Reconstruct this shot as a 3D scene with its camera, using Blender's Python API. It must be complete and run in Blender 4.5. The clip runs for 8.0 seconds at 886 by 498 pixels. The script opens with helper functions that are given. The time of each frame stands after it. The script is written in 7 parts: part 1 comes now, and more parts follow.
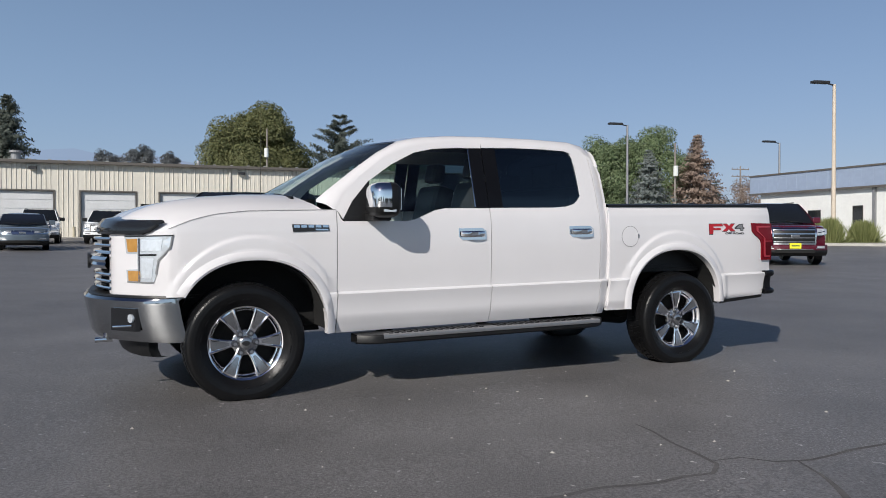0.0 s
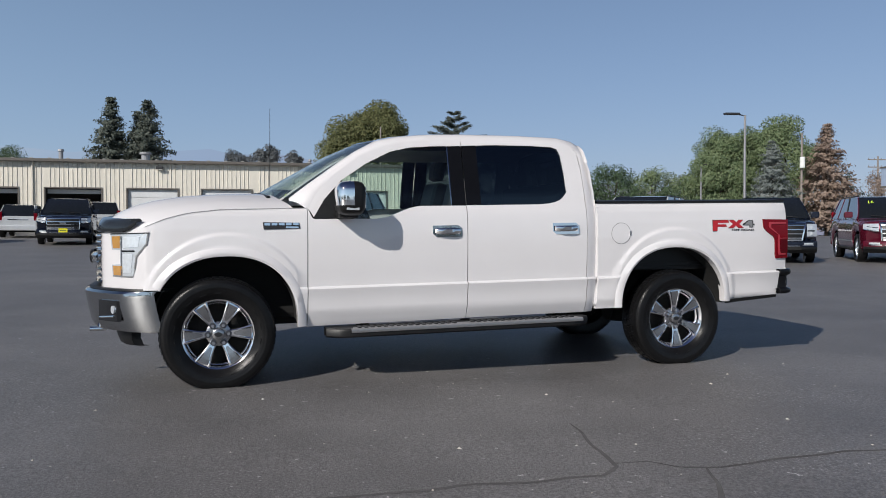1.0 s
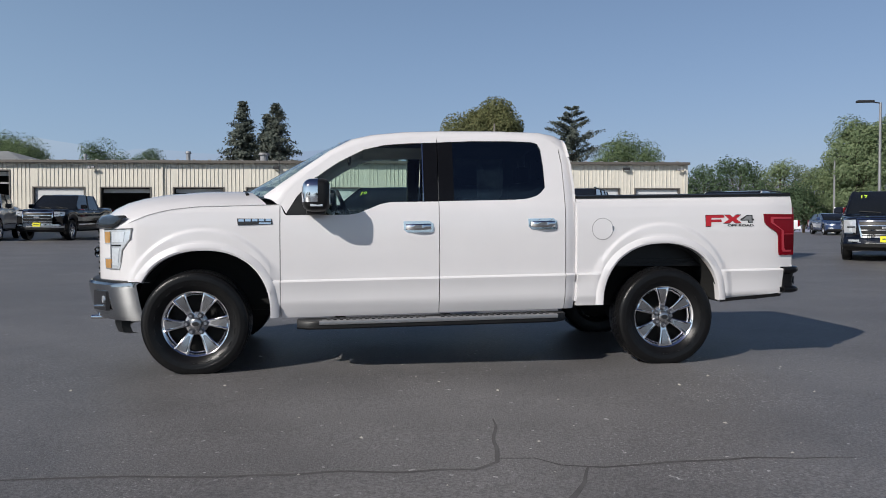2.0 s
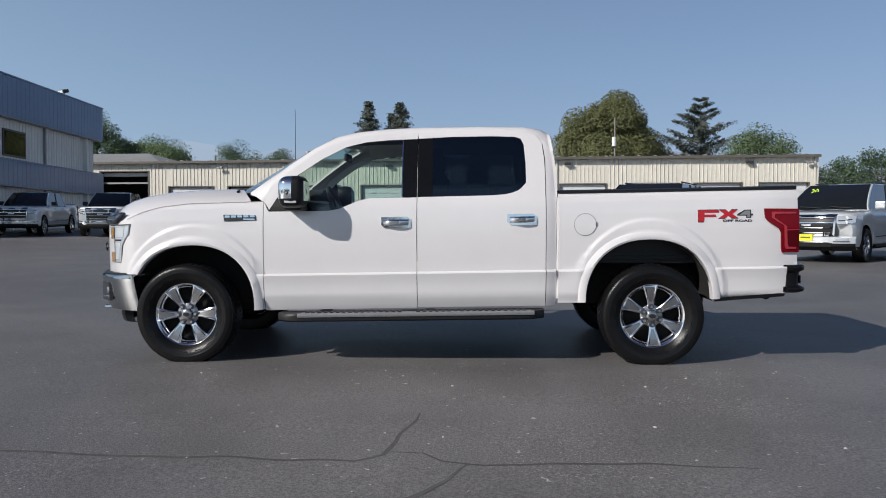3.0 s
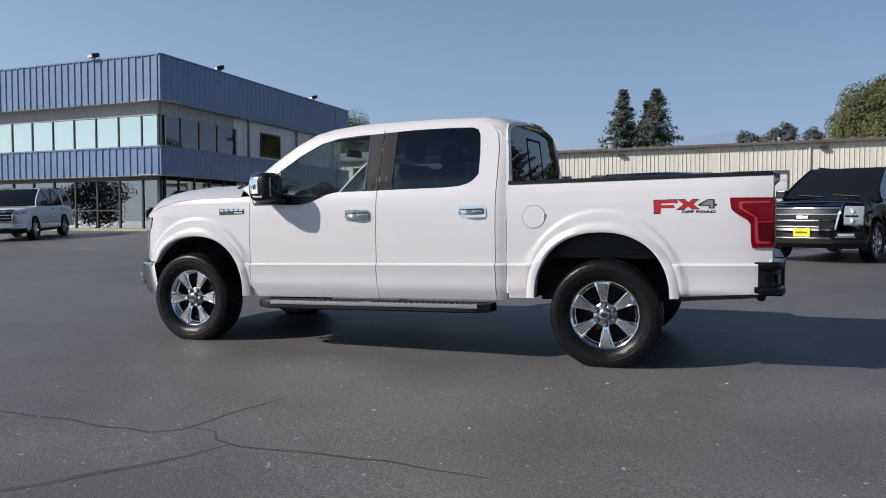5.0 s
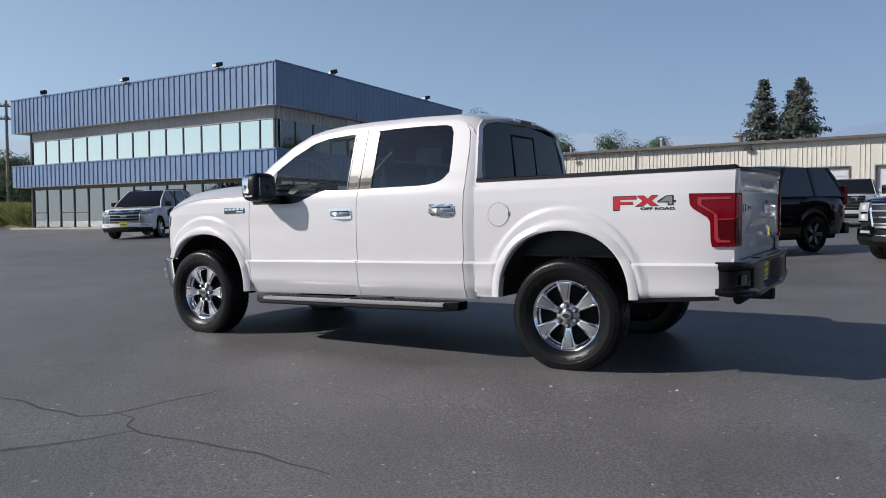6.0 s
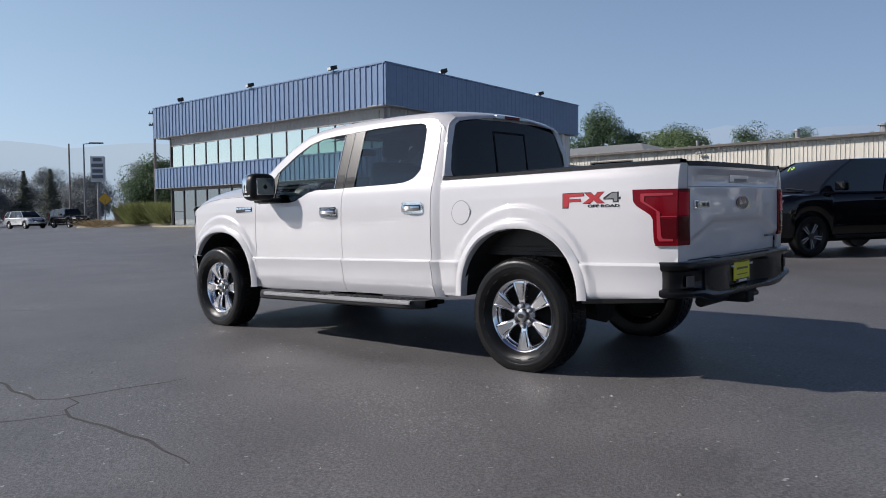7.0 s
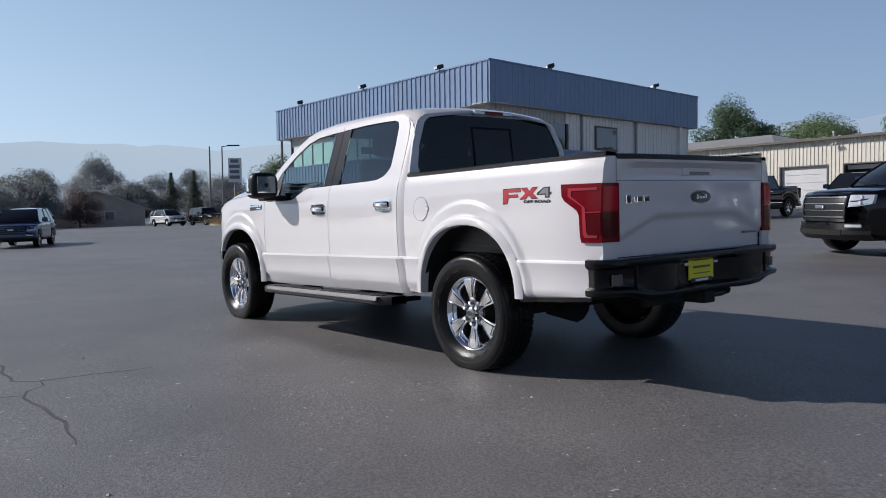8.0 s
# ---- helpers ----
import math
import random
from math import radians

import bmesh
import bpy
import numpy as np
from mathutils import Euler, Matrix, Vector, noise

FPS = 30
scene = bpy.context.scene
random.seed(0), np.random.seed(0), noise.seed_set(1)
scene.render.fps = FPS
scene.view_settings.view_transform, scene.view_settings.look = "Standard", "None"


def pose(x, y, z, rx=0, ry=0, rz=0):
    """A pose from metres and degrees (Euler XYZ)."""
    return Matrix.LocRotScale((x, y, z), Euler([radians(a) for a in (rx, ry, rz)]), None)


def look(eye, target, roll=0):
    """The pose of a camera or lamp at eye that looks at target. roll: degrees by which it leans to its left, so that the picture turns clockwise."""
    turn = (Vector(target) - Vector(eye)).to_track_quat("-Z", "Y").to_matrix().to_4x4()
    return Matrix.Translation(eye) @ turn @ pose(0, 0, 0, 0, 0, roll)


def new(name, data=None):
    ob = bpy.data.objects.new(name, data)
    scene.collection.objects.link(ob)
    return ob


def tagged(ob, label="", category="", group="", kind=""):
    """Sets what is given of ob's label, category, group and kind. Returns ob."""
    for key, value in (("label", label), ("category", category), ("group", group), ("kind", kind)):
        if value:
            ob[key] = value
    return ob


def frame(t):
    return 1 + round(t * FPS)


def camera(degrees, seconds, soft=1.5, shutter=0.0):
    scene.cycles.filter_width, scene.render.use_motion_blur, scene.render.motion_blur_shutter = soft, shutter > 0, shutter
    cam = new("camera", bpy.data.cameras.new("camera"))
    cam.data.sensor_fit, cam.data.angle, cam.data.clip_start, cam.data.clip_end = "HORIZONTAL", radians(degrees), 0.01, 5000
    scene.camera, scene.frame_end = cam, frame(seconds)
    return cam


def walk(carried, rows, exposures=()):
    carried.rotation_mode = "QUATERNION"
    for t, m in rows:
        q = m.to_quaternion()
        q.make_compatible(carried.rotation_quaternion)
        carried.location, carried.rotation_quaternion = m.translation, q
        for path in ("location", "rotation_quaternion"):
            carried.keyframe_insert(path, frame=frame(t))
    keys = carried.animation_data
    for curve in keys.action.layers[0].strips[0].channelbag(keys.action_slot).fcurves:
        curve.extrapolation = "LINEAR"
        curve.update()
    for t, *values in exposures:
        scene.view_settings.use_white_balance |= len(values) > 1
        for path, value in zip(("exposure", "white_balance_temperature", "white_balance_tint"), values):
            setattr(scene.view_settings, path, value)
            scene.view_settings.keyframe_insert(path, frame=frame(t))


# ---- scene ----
cam = camera(60.1, 8.0, soft=0.95)
PATH = [
    (0, (0.382, 0.007, 1.084), (0.275, 2.004, 1.059), 0.0),
    (0.5, (0.918, -0.022, 1.072), (0.66, 1.961, 1.04), 0.0),
    (1, (1.457, 0.063, 1.097), (1.046, 2.02, 1.06), 0.0),
    (1.5, (2.026, 0.159, 1.093), (1.463, 2.078, 1.052), -0.0),
    (3, (3.622, 0.78, 1.08), (2.615, 2.507, 1.026), 0.0),
    (3.5, (4.122, 1.072, 1.098), (2.973, 2.708, 1.039), -0.0),
    (4, (4.575, 1.438, 1.084), (3.292, 2.97, 1.02), -0.1),
    (4.5, (5.04, 1.834, 1.087), (3.633, 3.254, 1.016), -0.1),
    (6, (6.163, 3.253, 1.08), (4.445, 4.274, 1.001), -0.3),
    (6.5, (6.471, 3.806, 1.079), (4.672, 4.676, 0.998), -0.4),
    (7, (6.696, 4.352, 1.079), (4.829, 5.064, 0.995), -0.5),
    (7.5, (6.913, 4.928, 1.061), (4.993, 5.48, 0.976), -0.5),
    (8, (7.026, 5.514, 1.062), (5.066, 5.905, 0.974), -0.7),
]
walk(cam, [(t, look(eye, target, roll)) for t, eye, target, roll in PATH],
     [(0, 0.13, 6500, 10), (3, 0.13, 6500, 10), (6, 0.12, 6420, 12.0), (8, 0.12, 6390, 13.0)])

# ---- light: clear, slightly hazy morning; the sun stands ahead of the truck on its driver's side ----
FWD = Vector((-0.8854, -0.4648, 0.0))      # the truck's heading
LAT = Vector((0.4648, -0.8854, 0.0))       # to its driver's side
SUN_DIR = (FWD * 1.22 + LAT * 0.98 + Vector((0, 0, 1.0))).normalized()
sun_el = math.asin(SUN_DIR.z)
sun_az = math.atan2(SUN_DIR.x, SUN_DIR.y)
world = bpy.data.worlds.new("World")
scene.world = world
world.use_nodes = True
wn = world.node_tree.nodes
sky = wn.new("ShaderNodeTexSky")
sky.sky_type = "NISHITA"
sky.sun_disc = False
sky.sun_elevation, sky.sun_rotation = sun_el, sun_az
sky.air_density, sky.dust_density, sky.ozone_density = 1.4, 0.5, 3.0
wl = world.node_tree.links


def world_math(kind, *inputs, node="ShaderNodeMath"):
    k = wn.new(node)
    k.operation = kind
    for i, v in enumerate(inputs):
        if isinstance(v, bpy.types.NodeSocket):
            wl.new(v, k.inputs[i])
        elif node == "ShaderNodeVectorMath" and not isinstance(v, (tuple, Vector)):
            k.inputs["Scale"].default_value = v
        else:
            k.inputs[i].default_value = v
    return k


# smoke haze: strongest at the horizon and on the sun's side, thinning out upwards
way = wn.new("ShaderNodeTexCoord").outputs["Generated"]
parts_ = wn.new("ShaderNodeSeparateXYZ")
wl.new(way, parts_.inputs[0])
rise = world_math("MAXIMUM", parts_.outputs[2], 0.0).outputs[0]
low_haze = world_math("MULTIPLY_ADD", rise, -1.0 / 0.8, 1.0).outputs[0]
layer_top = world_math("MULTIPLY_ADD", rise, -2.2, 1.32).outputs[0]
depth_ = world_math("MINIMUM", low_haze, layer_top)
depth_.use_clamp = True
flat_sun = Vector((SUN_DIR.x, SUN_DIR.y, 0)).normalized()
sunward = world_math("DOT_PRODUCT", way, flat_sun, node="ShaderNodeVectorMath").outputs["Value"]
sunward = world_math("MULTIPLY_ADD", sunward, 0.5, 0.5)
sunward.use_clamp = True
glow = world_math("POWER", sunward.outputs[0], 2.0).outputs[0]
warm = world_math("MULTIPLY", (3.70, 4.85, 4.77), (1, 1, 1), node="ShaderNodeVectorMath")
wl.new(glow, warm.inputs[1])
veil = world_math("ADD", warm.outputs[0], (2.05, 3.33, 5.02), node="ShaderNodeVectorMath")
veil_at = world_math("MULTIPLY", veil.outputs[0], (1, 1, 1), node="ShaderNodeVectorMath")
wl.new(depth_.outputs[0], veil_at.inputs[1])
clear = world_math("MULTIPLY", sky.outputs[0], (0.343, 0.309, 0.40), node="ShaderNodeVectorMath")
total = world_math("ADD", clear.outputs[0], veil_at.outputs[0], node="ShaderNodeVectorMath")
wl.new(total.outputs[0], wn["Background"].inputs[0])
wn["Background"].inputs[1].default_value = 0.080
sun = new("sun", bpy.data.lights.new("sun", "SUN"))
sun.data.energy, sun.data.angle, sun.data.color = 4.2, radians(0.6), (1.0, 0.955, 0.89)
sun.matrix_world = look(SUN_DIR * 60, (0, 0, 0))


# ---- materials ----
def material(name, color, rough=0.5, metal=0.0, vary=0.12, scale=8.0, bump=0.0, bump_scale=60.0, coat=0.0, random_tone=0.0, spec=0.5):
    """A procedural surface: two scales of tone, a fine relief, and a tone of its own for each object."""
    m = bpy.data.materials.new(name)
    m.use_nodes = True
    nt = m.node_tree
    n, l = nt.nodes, nt.links
    b = n["Principled BSDF"]
    b.inputs["Roughness"].default_value = rough
    b.inputs["Metallic"].default_value = metal
    b.inputs["Coat Weight"].default_value = coat
    b.inputs["Coat Roughness"].default_value = 0.04
    b.inputs["Specular IOR Level"].default_value = spec
    tc = n.new("ShaderNodeTexCoord")
    big, fine = n.new("ShaderNodeTexNoise"), n.new("ShaderNodeTexNoise")
    big.inputs["Scale"].default_value, big.inputs["Detail"].default_value = scale * 0.12, 4
    fine.inputs["Scale"].default_value, fine.inputs["Detail"].default_value = scale, 6
    for t in (big, fine):
        l.new(tc.outputs["Object"], t.inputs["Vector"])
    add = n.new("ShaderNodeMath")
    add.operation = "ADD"
    l.new(big.outputs["Fac"], add.inputs[0])
    l.new(fine.outputs["Fac"], add.inputs[1])
    rng = n.new("ShaderNodeMapRange")
    rng.inputs["From Min"].default_value, rng.inputs["From Max"].default_value = 0.7, 1.3
    rng.inputs["To Min"].default_value, rng.inputs["To Max"].default_value = 1 - vary, 1 + vary
    l.new(add.outputs[0], rng.inputs["Value"])
    val = rng.outputs[0]
    if random_tone:
        oi = n.new("ShaderNodeObjectInfo")
        r2 = n.new("ShaderNodeMapRange")
        r2.inputs["To Min"].default_value, r2.inputs["To Max"].default_value = 1 - random_tone, 1 + random_tone
        l.new(oi.outputs["Random"], r2.inputs["Value"])
        mul = n.new("ShaderNodeMath")
        mul.operation = "MULTIPLY"
        l.new(val, mul.inputs[0])
        l.new(r2.outputs[0], mul.inputs[1])
        val = mul.outputs[0]
    mix = n.new("ShaderNodeVectorMath")
    mix.operation = "SCALE"
    mix.inputs[0].default_value = color
    l.new(val, mix.inputs["Scale"])
    l.new(mix.outputs[0], b.inputs["Base Color"])
    if bump:
        bt = n.new("ShaderNodeTexNoise")
        bt.inputs["Scale"].default_value, bt.inputs["Detail"].default_value = bump_scale, 5
        l.new(tc.outputs["Object"], bt.inputs["Vector"])
        bp = n.new("ShaderNodeBump")
        bp.inputs["Strength"].default_value, bp.inputs["Distance"].default_value = bump, 0.01
        l.new(bt.outputs["Fac"], bp.inputs["Height"])
        l.new(bp.outputs[0], b.inputs["Normal"])
    return m


def glass_material(name, tint, f0=0.045, rough=0.0, sheen=(1, 1, 1)):
    """A thin pane: tinted see-through, with a mirror gloss that grows at grazing angles."""
    m = bpy.data.materials.new(name)
    m.use_nodes = True
    n, l = m.node_tree.nodes, m.node_tree.links
    n.remove(n["Principled BSDF"])
    out = n["Material Output"]
    tr, gl, lw, mx = n.new("ShaderNodeBsdfTransparent"), n.new("ShaderNodeBsdfGlossy"), n.new("ShaderNodeLayerWeight"), n.new("ShaderNodeMixShader")
    tr.inputs["Color"].default_value = (*tint, 1)
    gl.inputs["Roughness"].default_value = rough
    # sheen paints a tint into the reflection itself
    gl.inputs["Color"].default_value = (*sheen, 1)
    lw.inputs["Blend"].default_value = 0.5
    p5, sc = n.new("ShaderNodeMath"), n.new("ShaderNodeMath")
    p5.operation, sc.operation = "POWER", "MULTIPLY_ADD"
    p5.inputs[1].default_value = 5.0
    sc.inputs[1].default_value, sc.inputs[2].default_value = 0.92 - f0, f0
    l.new(lw.outputs["Facing"], p5.inputs[0])
    l.new(p5.outputs[0], sc.inputs[0])
    l.new(sc.outputs[0], mx.inputs[0])
    l.new(tr.outputs[0], mx.inputs[1])
    l.new(gl.outputs[0], mx.inputs[2])
    l.new(mx.outputs[0], out.inputs["Surface"])
    return m


def asphalt_material():
    m = material("asphalt", (0.045, 0.045, 0.05), 0.50, vary=0.0, spec=0.62)
    n, l = m.node_tree.nodes, m.node_tree.links
    b = n["Principled BSDF"]
    tc = n.new("ShaderNodeTexCoord")

    def tex(scale, detail, lo, hi, a, z):
        t = n.new("ShaderNodeTexNoise")
        t.inputs["Scale"].default_value, t.inputs["Detail"].default_value = scale, detail
        l.new(tc.outputs["Object"], t.inputs["Vector"])
        r = n.new("ShaderNodeMapRange")
        r.inputs["From Min"].default_value, r.inputs["From Max"].default_value = lo, hi
        r.inputs["To Min"].default_value, r.inputs["To Max"].default_value = a, z
        l.new(t.outputs["Fac"], r.inputs["Value"])
        return t, r.outputs[0]

    def times(a, c):
        k = n.new("ShaderNodeMath")
        k.operation = "MULTIPLY"
        l.new(a, k.inputs[0])
        l.new(c, k.inputs[1])
        return k.outputs[0]

    broad = tex(0.16, 3, 0.35, 0.65, 0.86, 1.14)[1]
    patch = tex(1.1, 6, 0.35, 0.7, 0.88, 1.2)[1]
    stone = tex(70, 5, 0.36, 0.66, 0.62, 1.42)[1]
    rough_area = tex(0.55, 5, 0.50, 0.64, 0.0, 1.0)[1]
    chips = tex(78, 3, 0.58, 0.68, -0.16, 1.5)[1]
    sp_add = n.new("ShaderNodeMath")
    sp_add.operation = "MULTIPLY_ADD"
    sp_add.inputs[2].default_value = 1.0
    l.new(rough_area, sp_add.inputs[0])
    l.new(chips, sp_add.inputs[1])
    stray = tex(21, 1, 0.745, 0.775, 1.0, 3.0)[1]
    speck = times(sp_add.outputs[0], stray)
    vor = n.new("ShaderNodeTexVoronoi")
    vor.feature = "DISTANCE_TO_EDGE"
    vor.inputs["Scale"].default_value = 0.30
    warp = n.new("ShaderNodeTexNoise")
    warp.inputs["Scale"].default_value, warp.inputs["Detail"].default_value = 1.3, 6
    l.new(tc.outputs["Object"], warp.inputs["Vector"])
    wadd = n.new("ShaderNodeMixRGB")
    wadd.blend_type = "ADD"
    wadd.inputs[0].default_value = 0.9
    l.new(tc.outputs["Object"], wadd.inputs[1])
    l.new(warp.outputs["Color"], wadd.inputs[2])
    l.new(wadd.outputs[0], vor.inputs["Vector"])
    thin = n.new("ShaderNodeMapRange")
    thin.inputs["From Min"].default_value, thin.inputs["From Max"].default_value = 0.0, 0.012
    l.new(vor.outputs["Distance"], thin.inputs["Value"])
    where = tex(0.23, 2, 0.60, 0.66, 0.0, 1.0)[1]
    crack = n.new("ShaderNodeMath")
    crack.operation = "MAXIMUM"
    l.new(thin.outputs[0], crack.inputs[0])
    inv = n.new("ShaderNodeMath")
    inv.operation = "SUBTRACT"
    inv.inputs[0].default_value = 1.0
    l.new(where, inv.inputs[1])
    l.new(inv.outputs[0], crack.inputs[1])
    dark = n.new("ShaderNodeMapRange")
    dark.inputs["To Min"].default_value = 0.55
    l.new(crack.outputs[0], dark.inputs["Value"])
    v = times(times(times(broad, patch), times(stone, speck)), dark.outputs[0])
    mix = n.new("ShaderNodeVectorMath")
    mix.operation = "SCALE"
    mix.inputs[0].default_value = (0.127, 0.1215, 0.1215)
    l.new(v, mix.inputs["Scale"])
    l.new(mix.outputs[0], b.inputs["Base Color"])
    bt = n.new("ShaderNodeTexNoise")
    bt.inputs["Scale"].default_value, bt.inputs["Detail"].default_value = 110, 4
    l.new(tc.outputs["Object"], bt.inputs["Vector"])
    bp = n.new("ShaderNodeBump")
    bp.inputs["Strength"].default_value, bp.inputs["Distance"].default_value = 0.6, 0.006
    l.new(times(bt.outputs["Fac"], crack.outputs[0]), bp.inputs["Height"])
    l.new(bp.outputs[0], b.inputs["Normal"])
    return m


ASPHALT = asphalt_material()
CONCRETE = material("concrete", (0.40, 0.385, 0.35), 0.85, vary=0.16, scale=14, bump=0.3)
YELLOW_PAINT = material("worn_yellow_paint", (0.42, 0.38, 0.28), 0.7, vary=0.25, scale=12)
PEARL = material("pearl_white_paint", (0.648, 0.630, 0.638), 0.34, vary=0.02, scale=3, coat=1.0, spec=0.2)
CHROME = material("chrome", (0.78, 0.79, 0.80), 0.07, 1.0, vary=0.03)
SATIN_ALLOY = material("satin_aluminium", (0.36, 0.36, 0.37), 0.40, 0.8, vary=0.08, scale=20)
BRIGHT_ALLOY = material("bright_alloy", (0.78, 0.78, 0.80), 0.11, 1.0, vary=0.06, scale=20)
# chrome copy darkened to paint the dark ground reflection on the bumper
CHROME_BUMPER = material("reflection_dark_chrome", (0.46, 0.47, 0.48), 0.09, 1.0, vary=0.03)
GREY_ALLOY = material("grey_alloy_pocket", (0.36, 0.36, 0.37), 0.24, 0.9, vary=0.08, scale=20)
DARK_ALLOY = material("dark_alloy_pocket", (0.10, 0.10, 0.11), 0.35, 0.8, vary=0.1)
STEEL = material("galvanised_steel", (0.27, 0.27, 0.28), 0.5, 0.4, vary=0.12, scale=10)
BLACK_PLASTIC = material("black_plastic", (0.009, 0.009, 0.0095), 0.44, spec=0.3, vary=0.2, scale=30, bump=0.05, bump_scale=300)
BUMPER_BLACK = material("black_coated_steel", (0.005, 0.005, 0.006), 0.24, vary=0.15, scale=20, spec=0.22)
GLOSS_BLACK = material("gloss_black", (0.008, 0.008, 0.009), 0.08, vary=0.05, coat=0.6)
SMOKED = material("smoked_acrylic", (0.016, 0.018, 0.021), 0.10, vary=0.05, coat=0.15, spec=0.3)
RUBBER = material("tyre_rubber", (0.007, 0.007, 0.0075), 0.30, spec=0.2, vary=0.25, scale=16, bump=0.15, bump_scale=120)
UNDER = material("black_underbody", (0.006, 0.006, 0.006), 0.9, vary=0.3, scale=10)
LENS_RED = material("red_lamp_lens", (0.15, 0.001, 0.006), 0.16, vary=0.08, coat=0.10, spec=0.16)
# brighter copy of LENS_RED, lifted in colour against the shade at the tail
LENS_RED_REAR = material("shade_lifted_red_lens", (0.48, 0.003, 0.018), 0.16, vary=0.10, coat=0.12, spec=0.18)
LENS_RED_DARK = material("dark_red_lamp_lens", (0.075, 0.001, 0.004), 0.16, vary=0.06, coat=0.10, spec=0.16)
LENS_PINK = material("pale_red_light_bar", (0.36, 0.035, 0.05), 0.16, vary=0.05, coat=0.12, spec=0.18)
LENS_CLEAR = material("clear_lamp_lens", (0.60, 0.64, 0.68), 0.12, 0.35, vary=0.08, scale=26, coat=1.0)
LAMP_INNER = material("pale_lamp_reflector", (0.66, 0.70, 0.74), 0.28, 0.3, vary=0.12, scale=40, coat=1.0)
BADGE_BLUE = material("dark_blue_enamel", (0.012, 0.018, 0.035), 0.2, vary=0.05, coat=0.8)
LENS_AMBER = material("amber_lamp_lens", (0.42, 0.22, 0.06), 0.12, vary=0.15, scale=30, coat=1.0)
DECAL_RED = material("red_decal", (0.40, 0.012, 0.02), 0.4, vary=0.05)
DECAL_GREY = material("grey_decal", (0.19, 0.195, 0.20), 0.4, vary=0.05)
SHUT_GREY = material("shut_line_grey", (0.20, 0.20, 0.20), 0.5, vary=0.05)
DECAL_BLACK = material("black_decal", (0.015, 0.015, 0.016), 0.4, vary=0.05)
PLATE_YELLOW = material("yellow_plate", (0.75, 0.68, 0.03), 0.45, vary=0.06)
PLATE_INK = material("dark_plate_ink", (0.09, 0.13, 0.03), 0.5)
STICKER = material("paper_sticker", (0.70, 0.72, 0.70), 0.6, vary=0.06)
CLOTH = material("dark_grey_leather", (0.03, 0.03, 0.033), 0.55, vary=0.2, scale=20, bump=0.1)
BEIGE = material("light_grey_trim", (0.34, 0.33, 0.31), 0.6, vary=0.1)
CLEAR_GLASS = glass_material("clear_glass", (0.72, 0.84, 0.80), 0.055)
TINT_GLASS = glass_material("privacy_glass", (0.09, 0.12, 0.14), 0.10, sheen=(0.78, 0.93, 1.0))
BACK_GLASS = glass_material("dark_rear_glass", (0.02, 0.025, 0.03), 0.03)
# upper glazing as MIRROR_GLASS, its reflection dimmed by hand for the side
SIDE_GLASS = glass_material("reflection_dimmed_window", (0.20, 0.22, 0.21), 0.15, sheen=(0.9, 0.95, 1.0))
TAN_METAL = material("tan_ribbed_metal", (0.635, 0.60, 0.525), 0.5, 0.0, vary=0.07, scale=3)
CREAM_METAL = material("cream_ribbed_metal", (0.74, 0.72, 0.69), 0.5, vary=0.07, scale=3)
TRIM_BROWN = material("dark_brown_trim", (0.10, 0.09, 0.08), 0.6, vary=0.1)
BLUE_METAL = material("blue_ribbed_metal", (0.138, 0.214, 0.355), 0.42, 0.0, vary=0.10, scale=3, coat=0.2)
ROOF_METAL = material("weathered_grey_roof", (0.30, 0.30, 0.29), 0.55, 0.2, vary=0.12, scale=3)
DOOR_WHITE = material("white_overhead_door", (0.58, 0.59, 0.60), 0.5, vary=0.06)
# cream walls and soffits greyed to paint in the overhang's shade
SOFFIT_SHADE = material("shade_greyed_cream", (0.43, 0.42, 0.40), 0.7, vary=0.12, scale=4)
INSIDE_SHADE = material("workshop_inside_shade", (0.03, 0.03, 0.032), 0.9, vary=0.4, scale=2)
WHITE_WALL = material("white_wall", (0.71, 0.71, 0.69), 0.6, vary=0.05)
# floor colour set dark to paint a dim showroom interior
FLOOR_DIM = material("dim_inside_floor", (0.06, 0.065, 0.07), 0.9, vary=0.15, scale=10)
FRAME_DARK = material("dark_bronze_frame", (0.05, 0.048, 0.045), 0.4, 0.4, vary=0.1)
# gloss raised and tinted to paint the front panes' bright mint reflection
MIRROR_GLASS = glass_material("reflective_window", (0.16, 0.19, 0.18), 0.82, sheen=(0.89, 0.97, 0.89))
STORE_GLASS = glass_material("storefront_glass", (0.16, 0.20, 0.20), 0.28, sheen=(0.88, 0.96, 1.0))
BARK = material("bark", (0.10, 0.075, 0.055), 0.9, vary=0.3, scale=12, bump=0.5, bump_scale=20)
POLE_WOOD = material("weathered_pole_wood", (0.24, 0.215, 0.195), 0.9, vary=0.2, scale=10)
POLE_TAN = material("tan_pole_paint", (0.55, 0.47, 0.38), 0.6, vary=0.12)
LAMP_DARK = material("dark_lamp_head", (0.022, 0.022, 0.024), 0.5, vary=0.1)


def leaf_material(name, color, tip, thin=0.45):
    m = material(name, color, 0.6, vary=0.3, scale=3, spec=0.25)
    n, l = m.node_tree.nodes, m.node_tree.links
    b = n["Principled BSDF"]
    g = n.new("ShaderNodeNewGeometry")
    mx = n.new("ShaderNodeMixRGB")
    mx.inputs[1].default_value, mx.inputs[2].default_value = (*color, 1), (*tip, 1)
    l.new(g.outputs["Random Per Island"], mx.inputs[0])
    l.new(mx.outputs[0], b.inputs["Base Color"])
    tl, ms = n.new("ShaderNodeBsdfTranslucent"), n.new("ShaderNodeMixShader")
